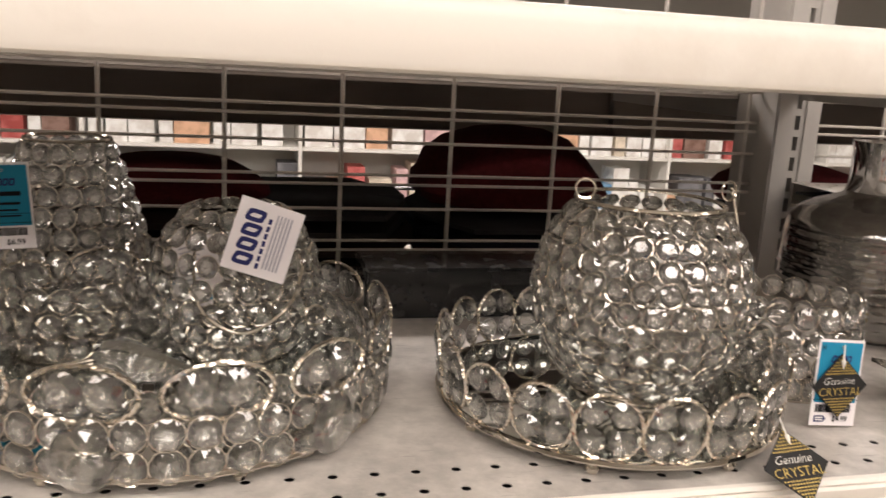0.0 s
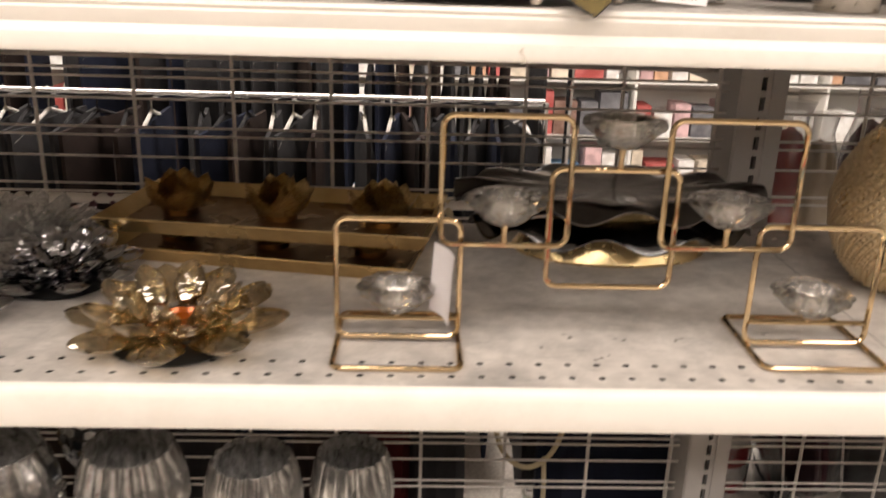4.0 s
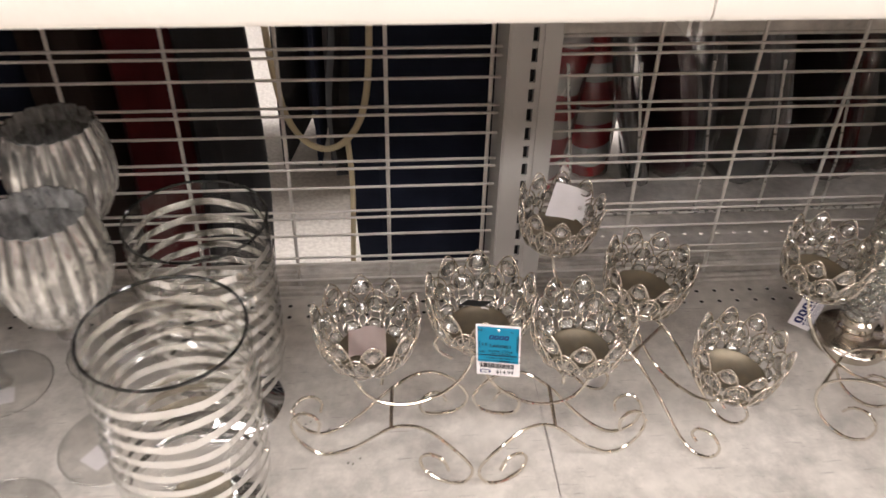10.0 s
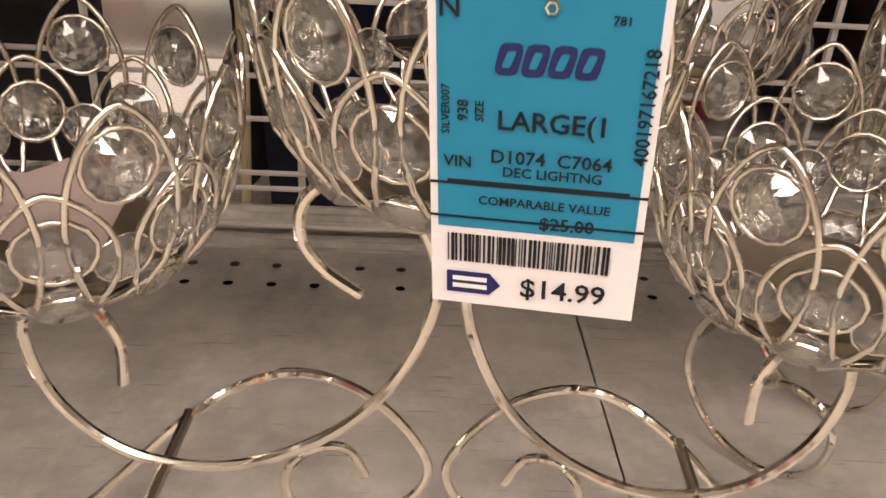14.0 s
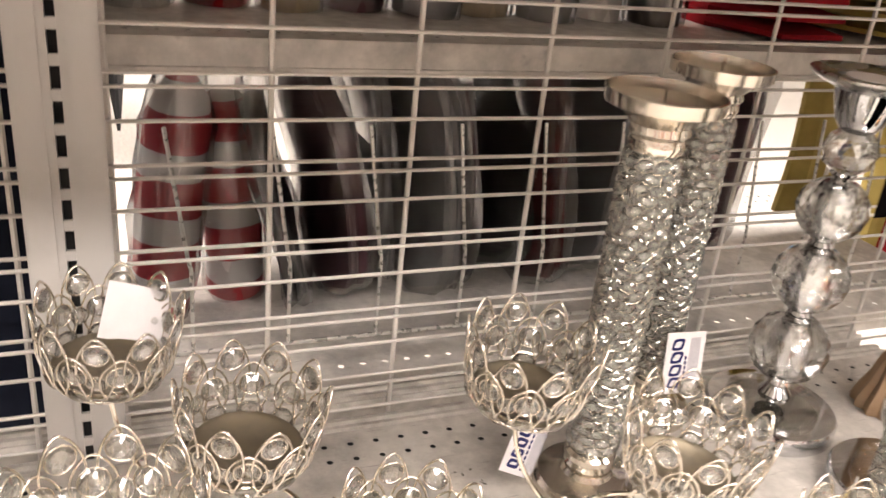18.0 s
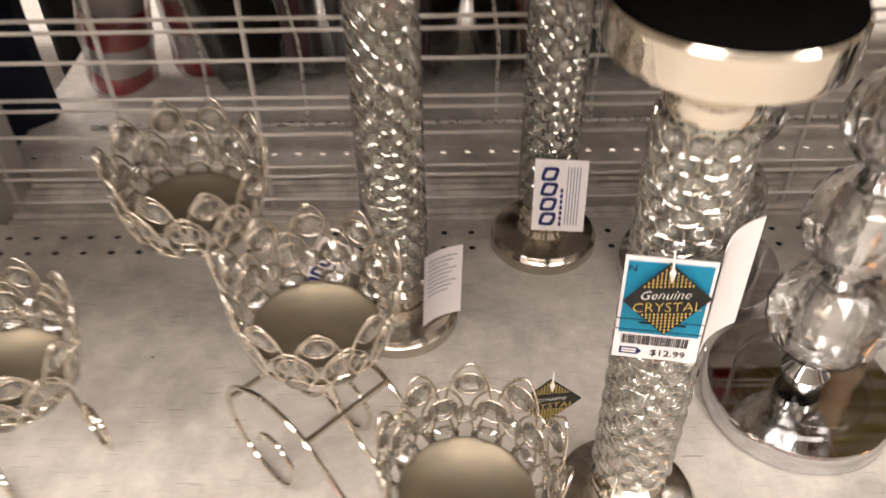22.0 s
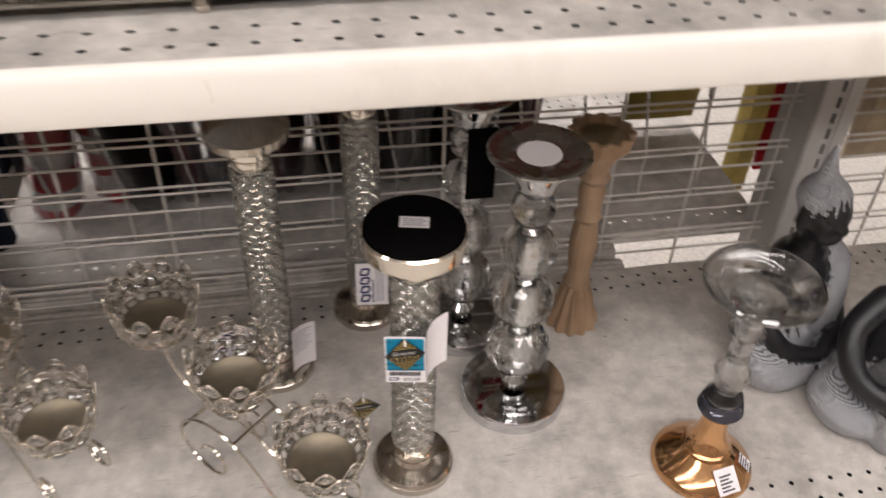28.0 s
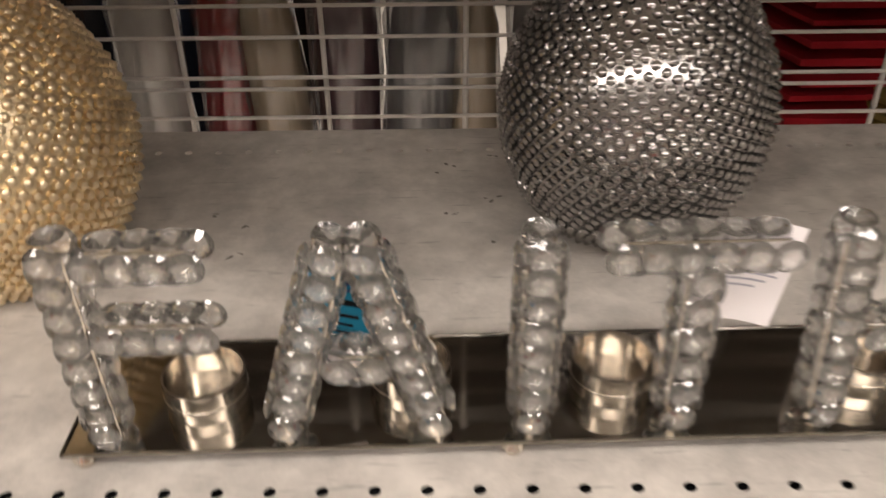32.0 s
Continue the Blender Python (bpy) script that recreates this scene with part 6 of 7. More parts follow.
def lotus_tray(x, y, z, turn, label):
    t = thing("lotus_tray", label, "candle tray", pose(x, y, z, 0, 0, turn), group="stacked lotus trays")
    L, W = 0.182, 0.085
    bm = bmesh.new()
    add_box(bm, -L + 0.012, L - 0.012, -W + 0.012, W - 0.012, 0.0, 0.003)
    part("tray_floor", bm, ANTIQUE_DARK, t, "dark antique gold tray floor")
    bm = bmesh.new()
    inner, outer = [(-L + 0.012, -W + 0.012), (L - 0.012, -W + 0.012), (L - 0.012, W - 0.012), (-L + 0.012, W - 0.012)], [(-L, -W), (L, -W), (L, W), (-L, W)]
    for i in range(4):
        j = (i + 1) % 4
        a, b, c, d = inner[i], inner[j], outer[j], outer[i]
        v = [bm.verts.new((p[0], p[1], q)) for p, q in ((a, 0.0), (b, 0.0), (c, 0.017), (d, 0.017))]
        w = [bm.verts.new((p[0] * 0.99, p[1] * 0.985, q)) for p, q in ((a, 0.0032), (b, 0.0032), (c, 0.0185), (d, 0.0185))]
        bm.faces.new(v)
        bm.faces.new(list(reversed(w)))
        bm.faces.new((v[2], v[3], w[3], w[2]))
    part("tray_rim", bm, ANTIQUE, t, "sloping antique gold rim", smooth=False)
    bm = bmesh.new()
    n = 8
    grid = []
    for i in range(n + 1):
        u = i / n
        row = []
        for k in range(-2, 3):
            w = 0.44 * math.sin(math.pi * min(1, u * 0.70 + 0.20)) ** 0.8 * (1 - u ** 8)
            row.append(bm.verts.new((u * 0.75 + 0.05 * (k / 2) ** 2, w * k / 2, 0.55 * u ** 1.6 + 0.10 * (k / 2) ** 2)))
        grid.append(row)
    for a, b in zip(grid, grid[1:]):
        for k in range(4):
            bm.faces.new((a[k], a[k + 1], b[k + 1], b[k]))
    bmesh.ops.solidify(bm, geom=bm.faces[:], thickness=0.03)
    me = bpy.data.meshes.new("petal")
    bm.to_mesh(me)
    bm.free()
    me.materials.append(LEAF_GOLD)
    me.shade_smooth()
    for xx in (-0.118, 0.0, 0.118):
        cup = part("lotus_cup", lathe([(0.0, 0.003), (0.019, 0.003), (0.020, 0.012), (0.018, 0.012), (0.017, 0.006), (0.0, 0.005)], 20), ANTIQUE_DARK, t, "antique gold lotus cup")
        cup.matrix_basis = pose(xx, 0, 0)
        for cnt, r0, s, up, off in ((6, 0.012, 0.046, 14, 0), (6, 0.008, 0.047, 42, 0.5)):
            for k in range(cnt):
                a = 2 * math.pi * (k + off) / cnt
                piece("petal", me, cup, Matrix.Rotation(a, 4, "Z") @ Matrix.Translation((r0, 0, 0.005)) @ Matrix.Rotation(radians(-up), 4, "Y") @ Matrix.Scale(s, 4))
    return t


lotus_tray(0.085, 0.772, S2, -10.5, "antique gold rectangular tray with three lotus cups")
lotus_tray(0.098, 0.753, S2 + 0.0400, -8.0, "antique gold lotus tray stacked on another")

# dark scalloped bowl
PEWTER = material("dark_pewter", (0.15, 0.145, 0.14), 0.16, 1.0, second=(0.10, 0.10, 0.10), scale=14.0, rough_var=0.1)
wb = thing("scalloped_bowl", "dark pewter two-tier bowl with wavy scalloped edges", "bowl", pose(0.485, 0.79, S2) @ Matrix.Diagonal((1.28, 1.05, 1.0, 1.0)))
def flounce(profile, waves, n=120):
    """A turned sheet whose edge ripples: (radius, height, ripple) rows."""
    bm = bmesh.new()
    rings = []
    for r, z, w in profile:
        rings.append([bm.verts.new((r * math.cos(2 * math.pi * i / n), 0.72 * r * math.sin(2 * math.pi * i / n), z + w * math.sin(waves * 2 * math.pi * i / n))) for i in range(n)])
    for a, b in zip(rings, rings[1:]):
        for i in range(n):
            bm.faces.new((a[i], a[(i + 1) % n], b[(i + 1) % n], b[i]))
    return bm


part("upper_tier", flounce(((0.001, 0.076, 0), (0.07, 0.077, 0), (0.105, 0.080, 0.001), (0.128, 0.079, 0.005), (0.147, 0.072, 0.009), (0.1475, 0.070, 0.009), (0.128, 0.075, 0.005), (0.100, 0.074, 0.001), (0.05, 0.070, 0)), 11), PEWTER, wb, "dark polished upper tier with a rippled edge")
part("lower_tier", flounce(((0.06, 0.050, 0), (0.090, 0.052, 0.001), (0.118, 0.046, 0.006), (0.132, 0.036, 0.009), (0.1325, 0.034, 0.009), (0.116, 0.043, 0.006), (0.085, 0.046, 0.001)), 10), PEWTER, wb, "dark polished lower tier with a rippled edge")
bm = flounce(((0.001, 0.0, 0), (0.088, 0.0, 0), (0.092, 0.004, 0), (0.080, 0.025, 0), (0.062, 0.050, 0), (0.055, 0.072, 0)), 8)
part("bowl_foot", bm, LEAF_GOLD, wb, "dull gold foot")
db = thing("dark_vase", "dark bronze vase foot further along the shelf", "vase", pose(1.655, 0.735, S2))
part("vase_body", lathe([(0.0, 0.0), (0.045, 0.0), (0.047, 0.006), (0.035, 0.018), (0.040, 0.035), (0.062, 0.075), (0.068, 0.11), (0.055, 0.15), (0.03, 0.18), (0.032, 0.195), (0.028, 0.195), (0.0, 0.19)], 40), BLACK_CARD, db)

# ---- upper shelf ----
S1 = 1.4976


def crystal_wall(parent, rows, name="crystal", mesh=None, ring=0.0007):
    """Rings of set crystals: rows of (radius, height, outward lean, stone radius, count, offset). Returns the wire settings."""
    bm = bmesh.new()
    for r, z, lean, size, cnt, off in rows:
        for k in range(cnt):
            a = 2 * math.pi * (k + off) / cnt
            m = facing((r * math.cos(a), r * math.sin(a), z), (math.cos(a), math.sin(a), lean), 0.37 * k, size)
            piece(name, mesh or SET_GEM, parent, m)
    return bm


def mirror_tray(x, y, R, label):
    t = thing("crystal_tray", label, "mirrored tray", pose(x, y, S1), group="round crystal trays")
    part("mirror_plate", lathe([(0.0, 0.010), (R - 0.003, 0.010), (R - 0.003, 0.0125), (0.0, 0.0128)], 72), MIRROR, t, "round mirror plate")
    bm = bmesh.new()
    add_ring(bm, Matrix.Translation((0, 0, 0.0105)), R, 0.0022, 72, 6)
    part("tray_hoop", bm, SILVER, t)
    for k in range(8):
        a = 2 * math.pi * (k + 0.4) / 8
        it = part("ball_foot", lathe([(0.0, 0.0), (0.0035, 0.001), (0.005, 0.0045), (0.0035, 0.008), (0.0, 0.009)], 12), SILVER, t)
        it.matrix_basis = pose(0.95 * R * math.cos(a), 0.95 * R * math.sin(a), 0)
    return t


def twisted_loop(bm, m, rx, ry, r=0.0009):
    for ph in (0, math.pi):
        pts = []
        n = 64
        for i in range(n):
            a = 2 * math.pi * i / n
            tw = 14 * a + ph
            pts.append(m @ Vector(((rx + 0.0008 * math.cos(tw)) * math.cos(a), (ry + 0.0008 * math.cos(tw)) * math.sin(a), 0.0008 * math.sin(tw))))
        add_tube(bm, pts, r, 4, True)


# tray with twisted wire ovals, four stones in each
R2 = 0.125
tr = mirror_tray(0.2934, 0.5324, R2, "round mirrored tray walled with twisted wire loops and crystals")
n = 19
for k in range(n):
    a = 2 * math.pi * k / n
    bm = bmesh.new()
    m = facing((R2 * math.cos(a), R2 * math.sin(a), 0.0335), (math.cos(a), math.sin(a), -0.12))
    twisted_loop(bm, m, 0.0208, 0.0225)
    loop = part("wire_loop", bm, SILVER, tr)
    for dx, dy in ((-0.0095, 0.0100), (0.0095, 0.0100), (-0.0095, -0.0100), (0.0095, -0.0100)):
        piece("crystal", GEM, loop, m @ Matrix.Translation((dx, dy, 0)) @ Matrix.Rotation(dx * 40, 4, "Z") @ Matrix.Scale(0.0091, 4))

# globe lantern
gl = thing("crystal_globe", "round crystal globe candle holder with two ring handles", "candle holder", pose(0.316, 0.535, S1 + 0.0132))
rows, R = [], 0.079
for q in range(10):
    th = math.pi * (0.265 + 0.515 * (1 - q / 9))
    rr, zz = R * math.sin(th), 0.074 + R * 1.07 * math.cos(th)
    cnt = max(12, int(2 * math.pi * rr / 0.0172))
    rows.append((rr, zz, math.cos(th) / max(0.2, math.sin(th)), 0.0080, cnt, 0.5 * (q % 2)))
bm = crystal_wall(gl, rows)
top_r, top_z = rows[-1][0], rows[-1][1]
add_ring(bm, Matrix.Translation((0, 0, top_z + 0.010)), top_r - 0.005, 0.0016, 48, 6)
part("top_hoop", bm, SILVER, gl)
part("candle_plate", lathe([(0.0, 0.0), (rows[0][0] - 0.004, 0.0), (rows[0][0] - 0.004, 0.0015), (0.0, 0.002)], 32), NICKEL, gl)
for s in (-1, 1):
    bm = bmesh.new()
    add_ring(bm, facing((s * 0.056, -0.012, top_z + 0.020), (0.25 * s, -1, 0.1)), 0.0070, 0.0009, 18, 5)
    part("handle_ring", bm, SILVER, gl)
bm = bmesh.new()
add_tube(bm, smooth_path([(0.060, -0.008, top_z + 0.022), (0.074, 0.0, top_z - 0.005), (0.084, 0.002, 0.085), (0.086, 0.004, 0.07)], 5), 0.0012, 6)
part("bail_wire", bm, SILVER, gl)

# tray with stacked stones, and what lies on it
R1 = 0.149
t1 = mirror_tray(-0.017, 0.581, R1, "round mirrored tray walled with stacked crystal beads")
bm = crystal_wall(t1, [(R1, 0.0175, 0, 0.0104, 45, 0.0), (R1 + 0.002, 0.0375, 0, 0.0098, 47, 0.5), (R1 - 0.012, 0.0285, 0.3, 0.0092, 44, 0.2), (R1 - 0.013, 0.0475, 0.4, 0.0092, 44, 0.7)])
for k in range(13):
    a = 2 * math.pi * k / 13 + 0.1
    m = facing((R1 * math.cos(a), R1 * math.sin(a), 0.060), (math.cos(a), math.sin(a), 0))
    one = bmesh.new()
    twisted_loop(one, m, 0.031, 0.0165)
    part("wire_loop", one, SILVER, t1)
    if k % 2:
        piece("large_crystal", GEM, t1, facing(((R1 + 0.006) * math.cos(a), (R1 + 0.006) * math.sin(a), 0.024), (math.cos(a), math.sin(a), 0), 0, 0.0185))
bm.free()
for k in range(13):
    a = 2 * math.pi * k / 13 + 0.1
    for s in (-0.075, 0.075):
        piece("crystal", GEM, t1, facing((R1 * math.cos(a + s), R1 * math.sin(a + s), 0.061), (math.cos(a + s), math.sin(a + s), 0), k, 0.0118))

jar = thing("crystal_jar", "round crystal candle jar with a wire handle, store card tied on", "candle holder", pose(0.025, 0.64, S1 + 0.0132), group="crystal jars")
bm = crystal_wall(jar, [(0.050, 0.012, -0.4, 0.0080, 19, 0), (0.060, 0.029, -0.1, 0.0080, 23, 0.5), (0.064, 0.046, 0, 0.0080, 24, 0), (0.064, 0.063, 0.1, 0.0080, 24, 0.5), (0.060, 0.080, 0.3, 0.0080, 23, 0), (0.051, 0.096, 0.7, 0.0080, 19, 0.5), (0.040, 0.110, 1.0, 0.0078, 15, 0)])
add_tube(bm, smooth_path([(-0.030, -0.030, 0.090), (-0.026, -0.058, 0.052), (0.004, -0.068, 0.034), (0.036, -0.058, 0.050), (0.050, -0.034, 0.078), (0.056, -0.022, 0.090)], 6), 0.0013, 6)
for xx in (0.030, 0.058):
    add_ring(bm, facing((xx, -0.046, 0.040 if xx > 0.05 else 0.055), (0.2, -1, 0.2)), 0.0075, 0.0009, 16, 5)
part("wire_setting", bm, SILVER, jar, "plated wire settings and bent handle")
part("candle_plate", lathe([(0.0, 0.0), (0.042, 0.0), (0.042, 0.0015), (0.0, 0.002)], 28), NICKEL, jar)
brand_card(Matrix.Translation((0.05, 0.5585, S1 + 0.143)) @ Matrix.Rotation(radians(18), 4, "Y") @ Matrix.Rotation(radians(-10), 4, "X"), "white store card with navy mark on the crystal jar", 0.044, 0.050)
plain_card(Matrix.Translation((-0.007, 0.63, S1 + 0.104)) @ Matrix.Rotation(radians(-10), 4, "Y") @ Matrix.Rotation(radians(10), 4, "Z"), "white care card with small print behind the jar", 0.032, 0.046)
jar2 = thing("crystal_jar", "low crystal candle cup standing on the mirrored tray", "candle holder", pose(-0.099, 0.652, S1 + 0.0132), group="crystal jars")
bm = crystal_wall(jar2, [(0.043, 0.012, -0.2, 0.0088, 15, 0), (0.048, 0.031, 0, 0.0088, 17, 0.5), (0.048, 0.050, 0.1, 0.0088, 17, 0)])
bm.free()
part("candle_plate", lathe([(0.0, 0.0), (0.040, 0.0), (0.040, 0.0015), (0.0, 0.002)], 28), NICKEL, jar2)
sp = thing("crystal_drop", "clear faceted crystal drop pendant lying on the tray", "pendant", Matrix.Translation((-0.055, 0.467, S1 + 0.072)) @ Matrix.Rotation(radians(100), 4, "Y") @ Matrix.Rotation(radians(10), 4, "X"))
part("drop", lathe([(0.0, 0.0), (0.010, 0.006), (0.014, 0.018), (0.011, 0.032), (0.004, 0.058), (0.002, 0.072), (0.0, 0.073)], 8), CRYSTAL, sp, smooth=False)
cone = thing("crystal_lantern", "tall tapering crystal lantern with a price tag on it", "candle holder", pose(-0.120, 0.790, S1), group="crystal lanterns")
bm = crystal_wall(cone, [(0.078 - 0.0032 * q - 0.0004 * q * q * 0.5, 0.012 + q * 0.0172, 0.22, 0.0090, max(10, int(2 * math.pi * (0.078 - 0.0032 * q) / 0.0195)), 0.5 * (q % 2)) for q in range(9)])
add_ring(bm, Matrix.Translation((0, 0, 0.160)), 0.036, 0.0016, 40, 6)
part("wire_setting", bm, SILVER, cone, "plated wire settings")
part("candle_plate", lathe([(0.0, 0.0), (0.070, 0.0), (0.070, 0.0015), (0.0, 0.002)], 32), NICKEL, cone)
price_tag(Matrix.Translation((-0.152, 0.690, S1 + 0.150)) @ Matrix.Rotation(radians(-3), 4, "Y"), "$6.99", "teal and white price tag on the crystal lantern")
price_tag(Matrix.Translation((0.002, 0.640, S1 + 0.066)) @ Matrix.Scale(0.26, 4), "$9.99", "tiny teal sticker tag on the crystal tray")

# crystal bowl with tags
cb = thing("crystal_bowl", "small crystal bowl with a price tag and black swing card", "candle holder", pose(0.463, 0.553, S1), group="crystal jars")
bm = crystal_wall(cb, [(0.044, 0.012, -0.25, 0.0090, 15, 0), (0.050, 0.0315, -0.05, 0.0090, 17, 0.5), (0.052, 0.051, 0.0, 0.0090, 17, 0), (0.052, 0.0705, 0.05, 0.0090, 17, 0.5)])
bm.free()
part("candle_plate", lathe([(0.0, 0.0), (0.042, 0.0), (0.042, 0.0015), (0.0, 0.002)], 28), NICKEL, cb)
price_tag(Matrix.Translation((0.4485, 0.475, S1 + 0.0650)) @ Matrix.Rotation(radians(4), 4, "Y") @ Matrix.Rotation(radians(-6), 4, "X") @ Matrix.Scale(0.93, 4), "$4.99", "teal and white price tag leaning on the crystal bowl")
diamond_card(Matrix.Translation((0.446, 0.4705, S1 + 0.0560)) @ Matrix.Rotation(radians(-6), 4, "X"), "black diamond card with gold dots over a price tag", 0.0235)
diamond_card(Matrix.Translation((0.3605, 0.4135, S1 + 0.0290)) @ Matrix.Rotation(radians(-46), 4, "X") @ Matrix.Rotation(radians(-3), 4, "Y"), "black diamond card with gold dots hanging over the shelf lip", 0.0240)

# hammered silver bottle vase
bv = thing("bottle_vase", "dark hammered silver glass bottle vase", "vase", pose(0.654, 0.698, S1))


def dents(a, r, z):
    return r * (1 + 0.006 * abs(math.sin(345 * z)) + 0.005 * math.sin(28 * a + 1.6 * math.sin(170 * z)))


part("body", lathe([(0.0, 0.0), (0.070, 0.0), (0.080, 0.006)] + [(0.0815 + 0.003 * math.sin(math.pi * k / 66), 0.012 + k * 0.0014) for k in range(67)] + [(0.0785, 0.112), (0.071, 0.120), (0.059, 0.127), (0.045, 0.132), (0.034, 0.136), (0.0305, 0.140)], 96, dents), HAMMERED, bv)
part("neck", lathe([(0.0305, 0.140), (0.029, 0.147), (0.0285, 0.180), (0.031, 0.190), (0.029, 0.190), (0.0265, 0.180), (0.0265, 0.150), (0.0, 0.146)], 48), CHROME, bv, "bright silvered neck")

# petal candle holder at the end
fl = thing("petal_holder", "silver petal candle holder with wire and crystal loops", "candle holder", pose(0.565, 0.463, S1))
part("foot", lathe([(0.0, 0.0), (0.0225, 0.0), (0.0230, 0.001), (0.0230, 0.020), (0.0220, 0.021), (0.0, 0.021)], 32), NICKEL, fl)
bm = bmesh.new()
grid = []
for i in range(7):
    u = i / 6
    grid.append([bm.verts.new((0.016 + 0.058 * u, 0.019 * math.sin(math.pi * min(1, 0.12 + u * 0.86)) * k / 2, 0.022 + 0.010 * u ** 1.5 + 0.003 * (k / 2) ** 2)) for k in range(-2, 3)])
for a, b in zip(grid, grid[1:]):
    for k in range(4):
        bm.faces.new((a[k], a[k + 1], b[k + 1], b[k]))
bmesh.ops.solidify(bm, geom=bm.faces[:], thickness=0.0008)
PETAL = bpy.data.meshes.new("petal")
bm.to_mesh(PETAL)
bm.free()
PETAL.materials.append(material("hammered_petal", (0.62, 0.60, 0.56), 0.22, 1.0, scale=160.0, bump=0.6, second=(0.5, 0.48, 0.44)))
PETAL.shade_smooth()
for k in range(8):
    piece("petal", PETAL, fl, Matrix.Rotation(2 * math.pi * k / 8, 4, "Z"))
for k in range(9):
    a = 2 * math.pi * k / 9
    bm = bmesh.new()
    m = facing((0.027 * math.cos(a), 0.027 * math.sin(a), 0.047), (math.cos(a), math.sin(a), -0.45))
    add_tube(bm, smooth_path([m @ Vector((x, y, 0)) for x, y in ((-0.003, -0.024), (-0.011, -0.006), (-0.0085, 0.012), (0, 0.023), (0.0085, 0.012), (0.011, -0.006), (0.003, -0.024))], 4), 0.0009, 5)
    lp = part("wire_loop", bm, SILVER, fl)
    piece("crystal", GEM, lp, m @ Matrix.Translation((0, -0.006, 0)) @ Matrix.Scale(0.0080, 4))
    piece("crystal", GEM, lp, m @ Matrix.Translation((0, 0.009, 0)) @ Matrix.Scale(0.0062, 4))
price_tag(Matrix.Translation((0.652, 0.492, S1 + 0.062)) @ Matrix.Rotation(radians(57), 4, "Y") @ Matrix.Rotation(radians(-68), 4, "Z") @ Matrix.Scale(0.93, 4), "$5.99", "teal and white price tag lying on the petals")

# black embossed tray leaning at the back
EMB = material("black_lacquer", (0.012, 0.012, 0.012), 0.25, scale=40.0, rough_var=0.08, coat=0.3)
bx = thing("embossed_box", "black lacquer box with raised loop ornament at the back", "box", pose(0.228, 0.765, S1))
part("box_body", box(-0.085, 0.150, -0.020, 0.060, 0.0, 0.050, 0.003), EMB, bx)
bm = bmesh.new()
for xx in (-0.055, -0.015, 0.030, 0.075, 0.118):
    for q in range(9):
        a = math.pi * (1.0 + q / 8)
        bmesh.ops.create_icosphere(bm, subdivisions=1, radius=0.0016, matrix=Matrix.Translation((xx + 0.014 * math.cos(a), -0.0205, 0.034 + 0.020 * math.sin(a))))
part("raised_loops", bm, EMB, bx, "raised beaded loops")

# ---- what shows through the wire: bags, stacks, rolls, a clothes rack, far shelving ----
def cloth(name, c, rough=0.85, second=None):
    m = material(name, c, rough, second=second or tuple(0.6 * v for v in c), scale=18.0, bump=0.3, stain=tuple(0.5 * v for v in c), stain_scale=5.0)
    m.node_tree.nodes["Principled BSDF"].inputs["Specular IOR Level"].default_value = 0.12
    return m


C_BLACK, C_NAVY, C_RED, C_PLUM = cloth("black_cloth", (0.036, 0.035, 0.036)), cloth("navy_cloth", (0.014, 0.017, 0.030)), cloth("red_cloth", (0.30, 0.012, 0.018)), cloth("plum_cloth", (0.13, 0.065, 0.08))
C_GREY, C_BEIGE, C_OLIVE, C_BROWN = cloth("grey_cloth", (0.24, 0.24, 0.245)), cloth("beige_cloth", (0.52, 0.42, 0.29)), cloth("mustard_cloth", (0.42, 0.32, 0.10)), cloth("brown_cloth", (0.030, 0.021, 0.018))
C_DARKRED, C_WHITE, C_BLUE = cloth("dark_red_cloth", (0.075, 0.010, 0.012)), cloth("white_cloth", (0.66, 0.63, 0.58)), cloth("blue_cloth", (0.05, 0.13, 0.28))
FILM = thin_glass("clear_wrap", (0.90, 0.90, 0.90), 0.16, 0.0, 1.45, 0.16, 0.85, 0.15)


def soft_slab(x0, x1, y0, y1, z0, z1, mat, seed, amp=0.012, nx=6, nz=9):
    """A hanging or lying soft body with folds."""
    bm = bmesh.new()
    rng = random.Random(seed)
    ph = [rng.uniform(0, 6.28) for _ in range(6)]
    faces = []
    for side, y in ((-1, y0), (1, y1)):
        g = []
        for k in range(nz + 1):
            w = k / nz
            row = []
            for i in range(nx + 1):
                u = i / nx
                edge = min(u, 1 - u, w, 1 - w)
                puff = min(1.0, edge * 6) ** 0.5
                d = amp * (math.sin(9 * u + ph[0] + 2 * w) + 0.6 * math.sin(17 * u + ph[1] - 3 * w)) * puff
                mid = (y0 + y1) / 2
                row.append(bm.verts.new((x0 + (x1 - x0) * u + amp * 0.5 * math.sin(7 * w + ph[2]), mid + (y - mid) * (0.25 + 0.75 * puff) + side * d * 0.5, z0 + (z1 - z0) * w + 0.4 * amp * math.sin(6 * u + ph[3]) * (1 if w > 0.5 else 0.2))))
            g.append(row)
        for a, b in zip(g, g[1:]):
            for i in range(nx):
                f = (a[i], a[i + 1], b[i + 1], b[i])
                bm.faces.new(f if side < 0 else tuple(reversed(f)))
        faces.append(g)
    f, b = faces
    for k in range(nz):
        bm.faces.new((f[k][0], f[k + 1][0], b[k + 1][0], b[k][0]))
        bm.faces.new((f[k][nx], b[k][nx], b[k + 1][nx], f[k + 1][nx]))
    for i in range(nx):
        bm.faces.new((f[0][i], b[0][i], b[0][i + 1], f[0][i + 1]))
        bm.faces.new((f[nz][i], f[nz][i + 1], b[nz][i + 1], b[nz][i]))
    return bm


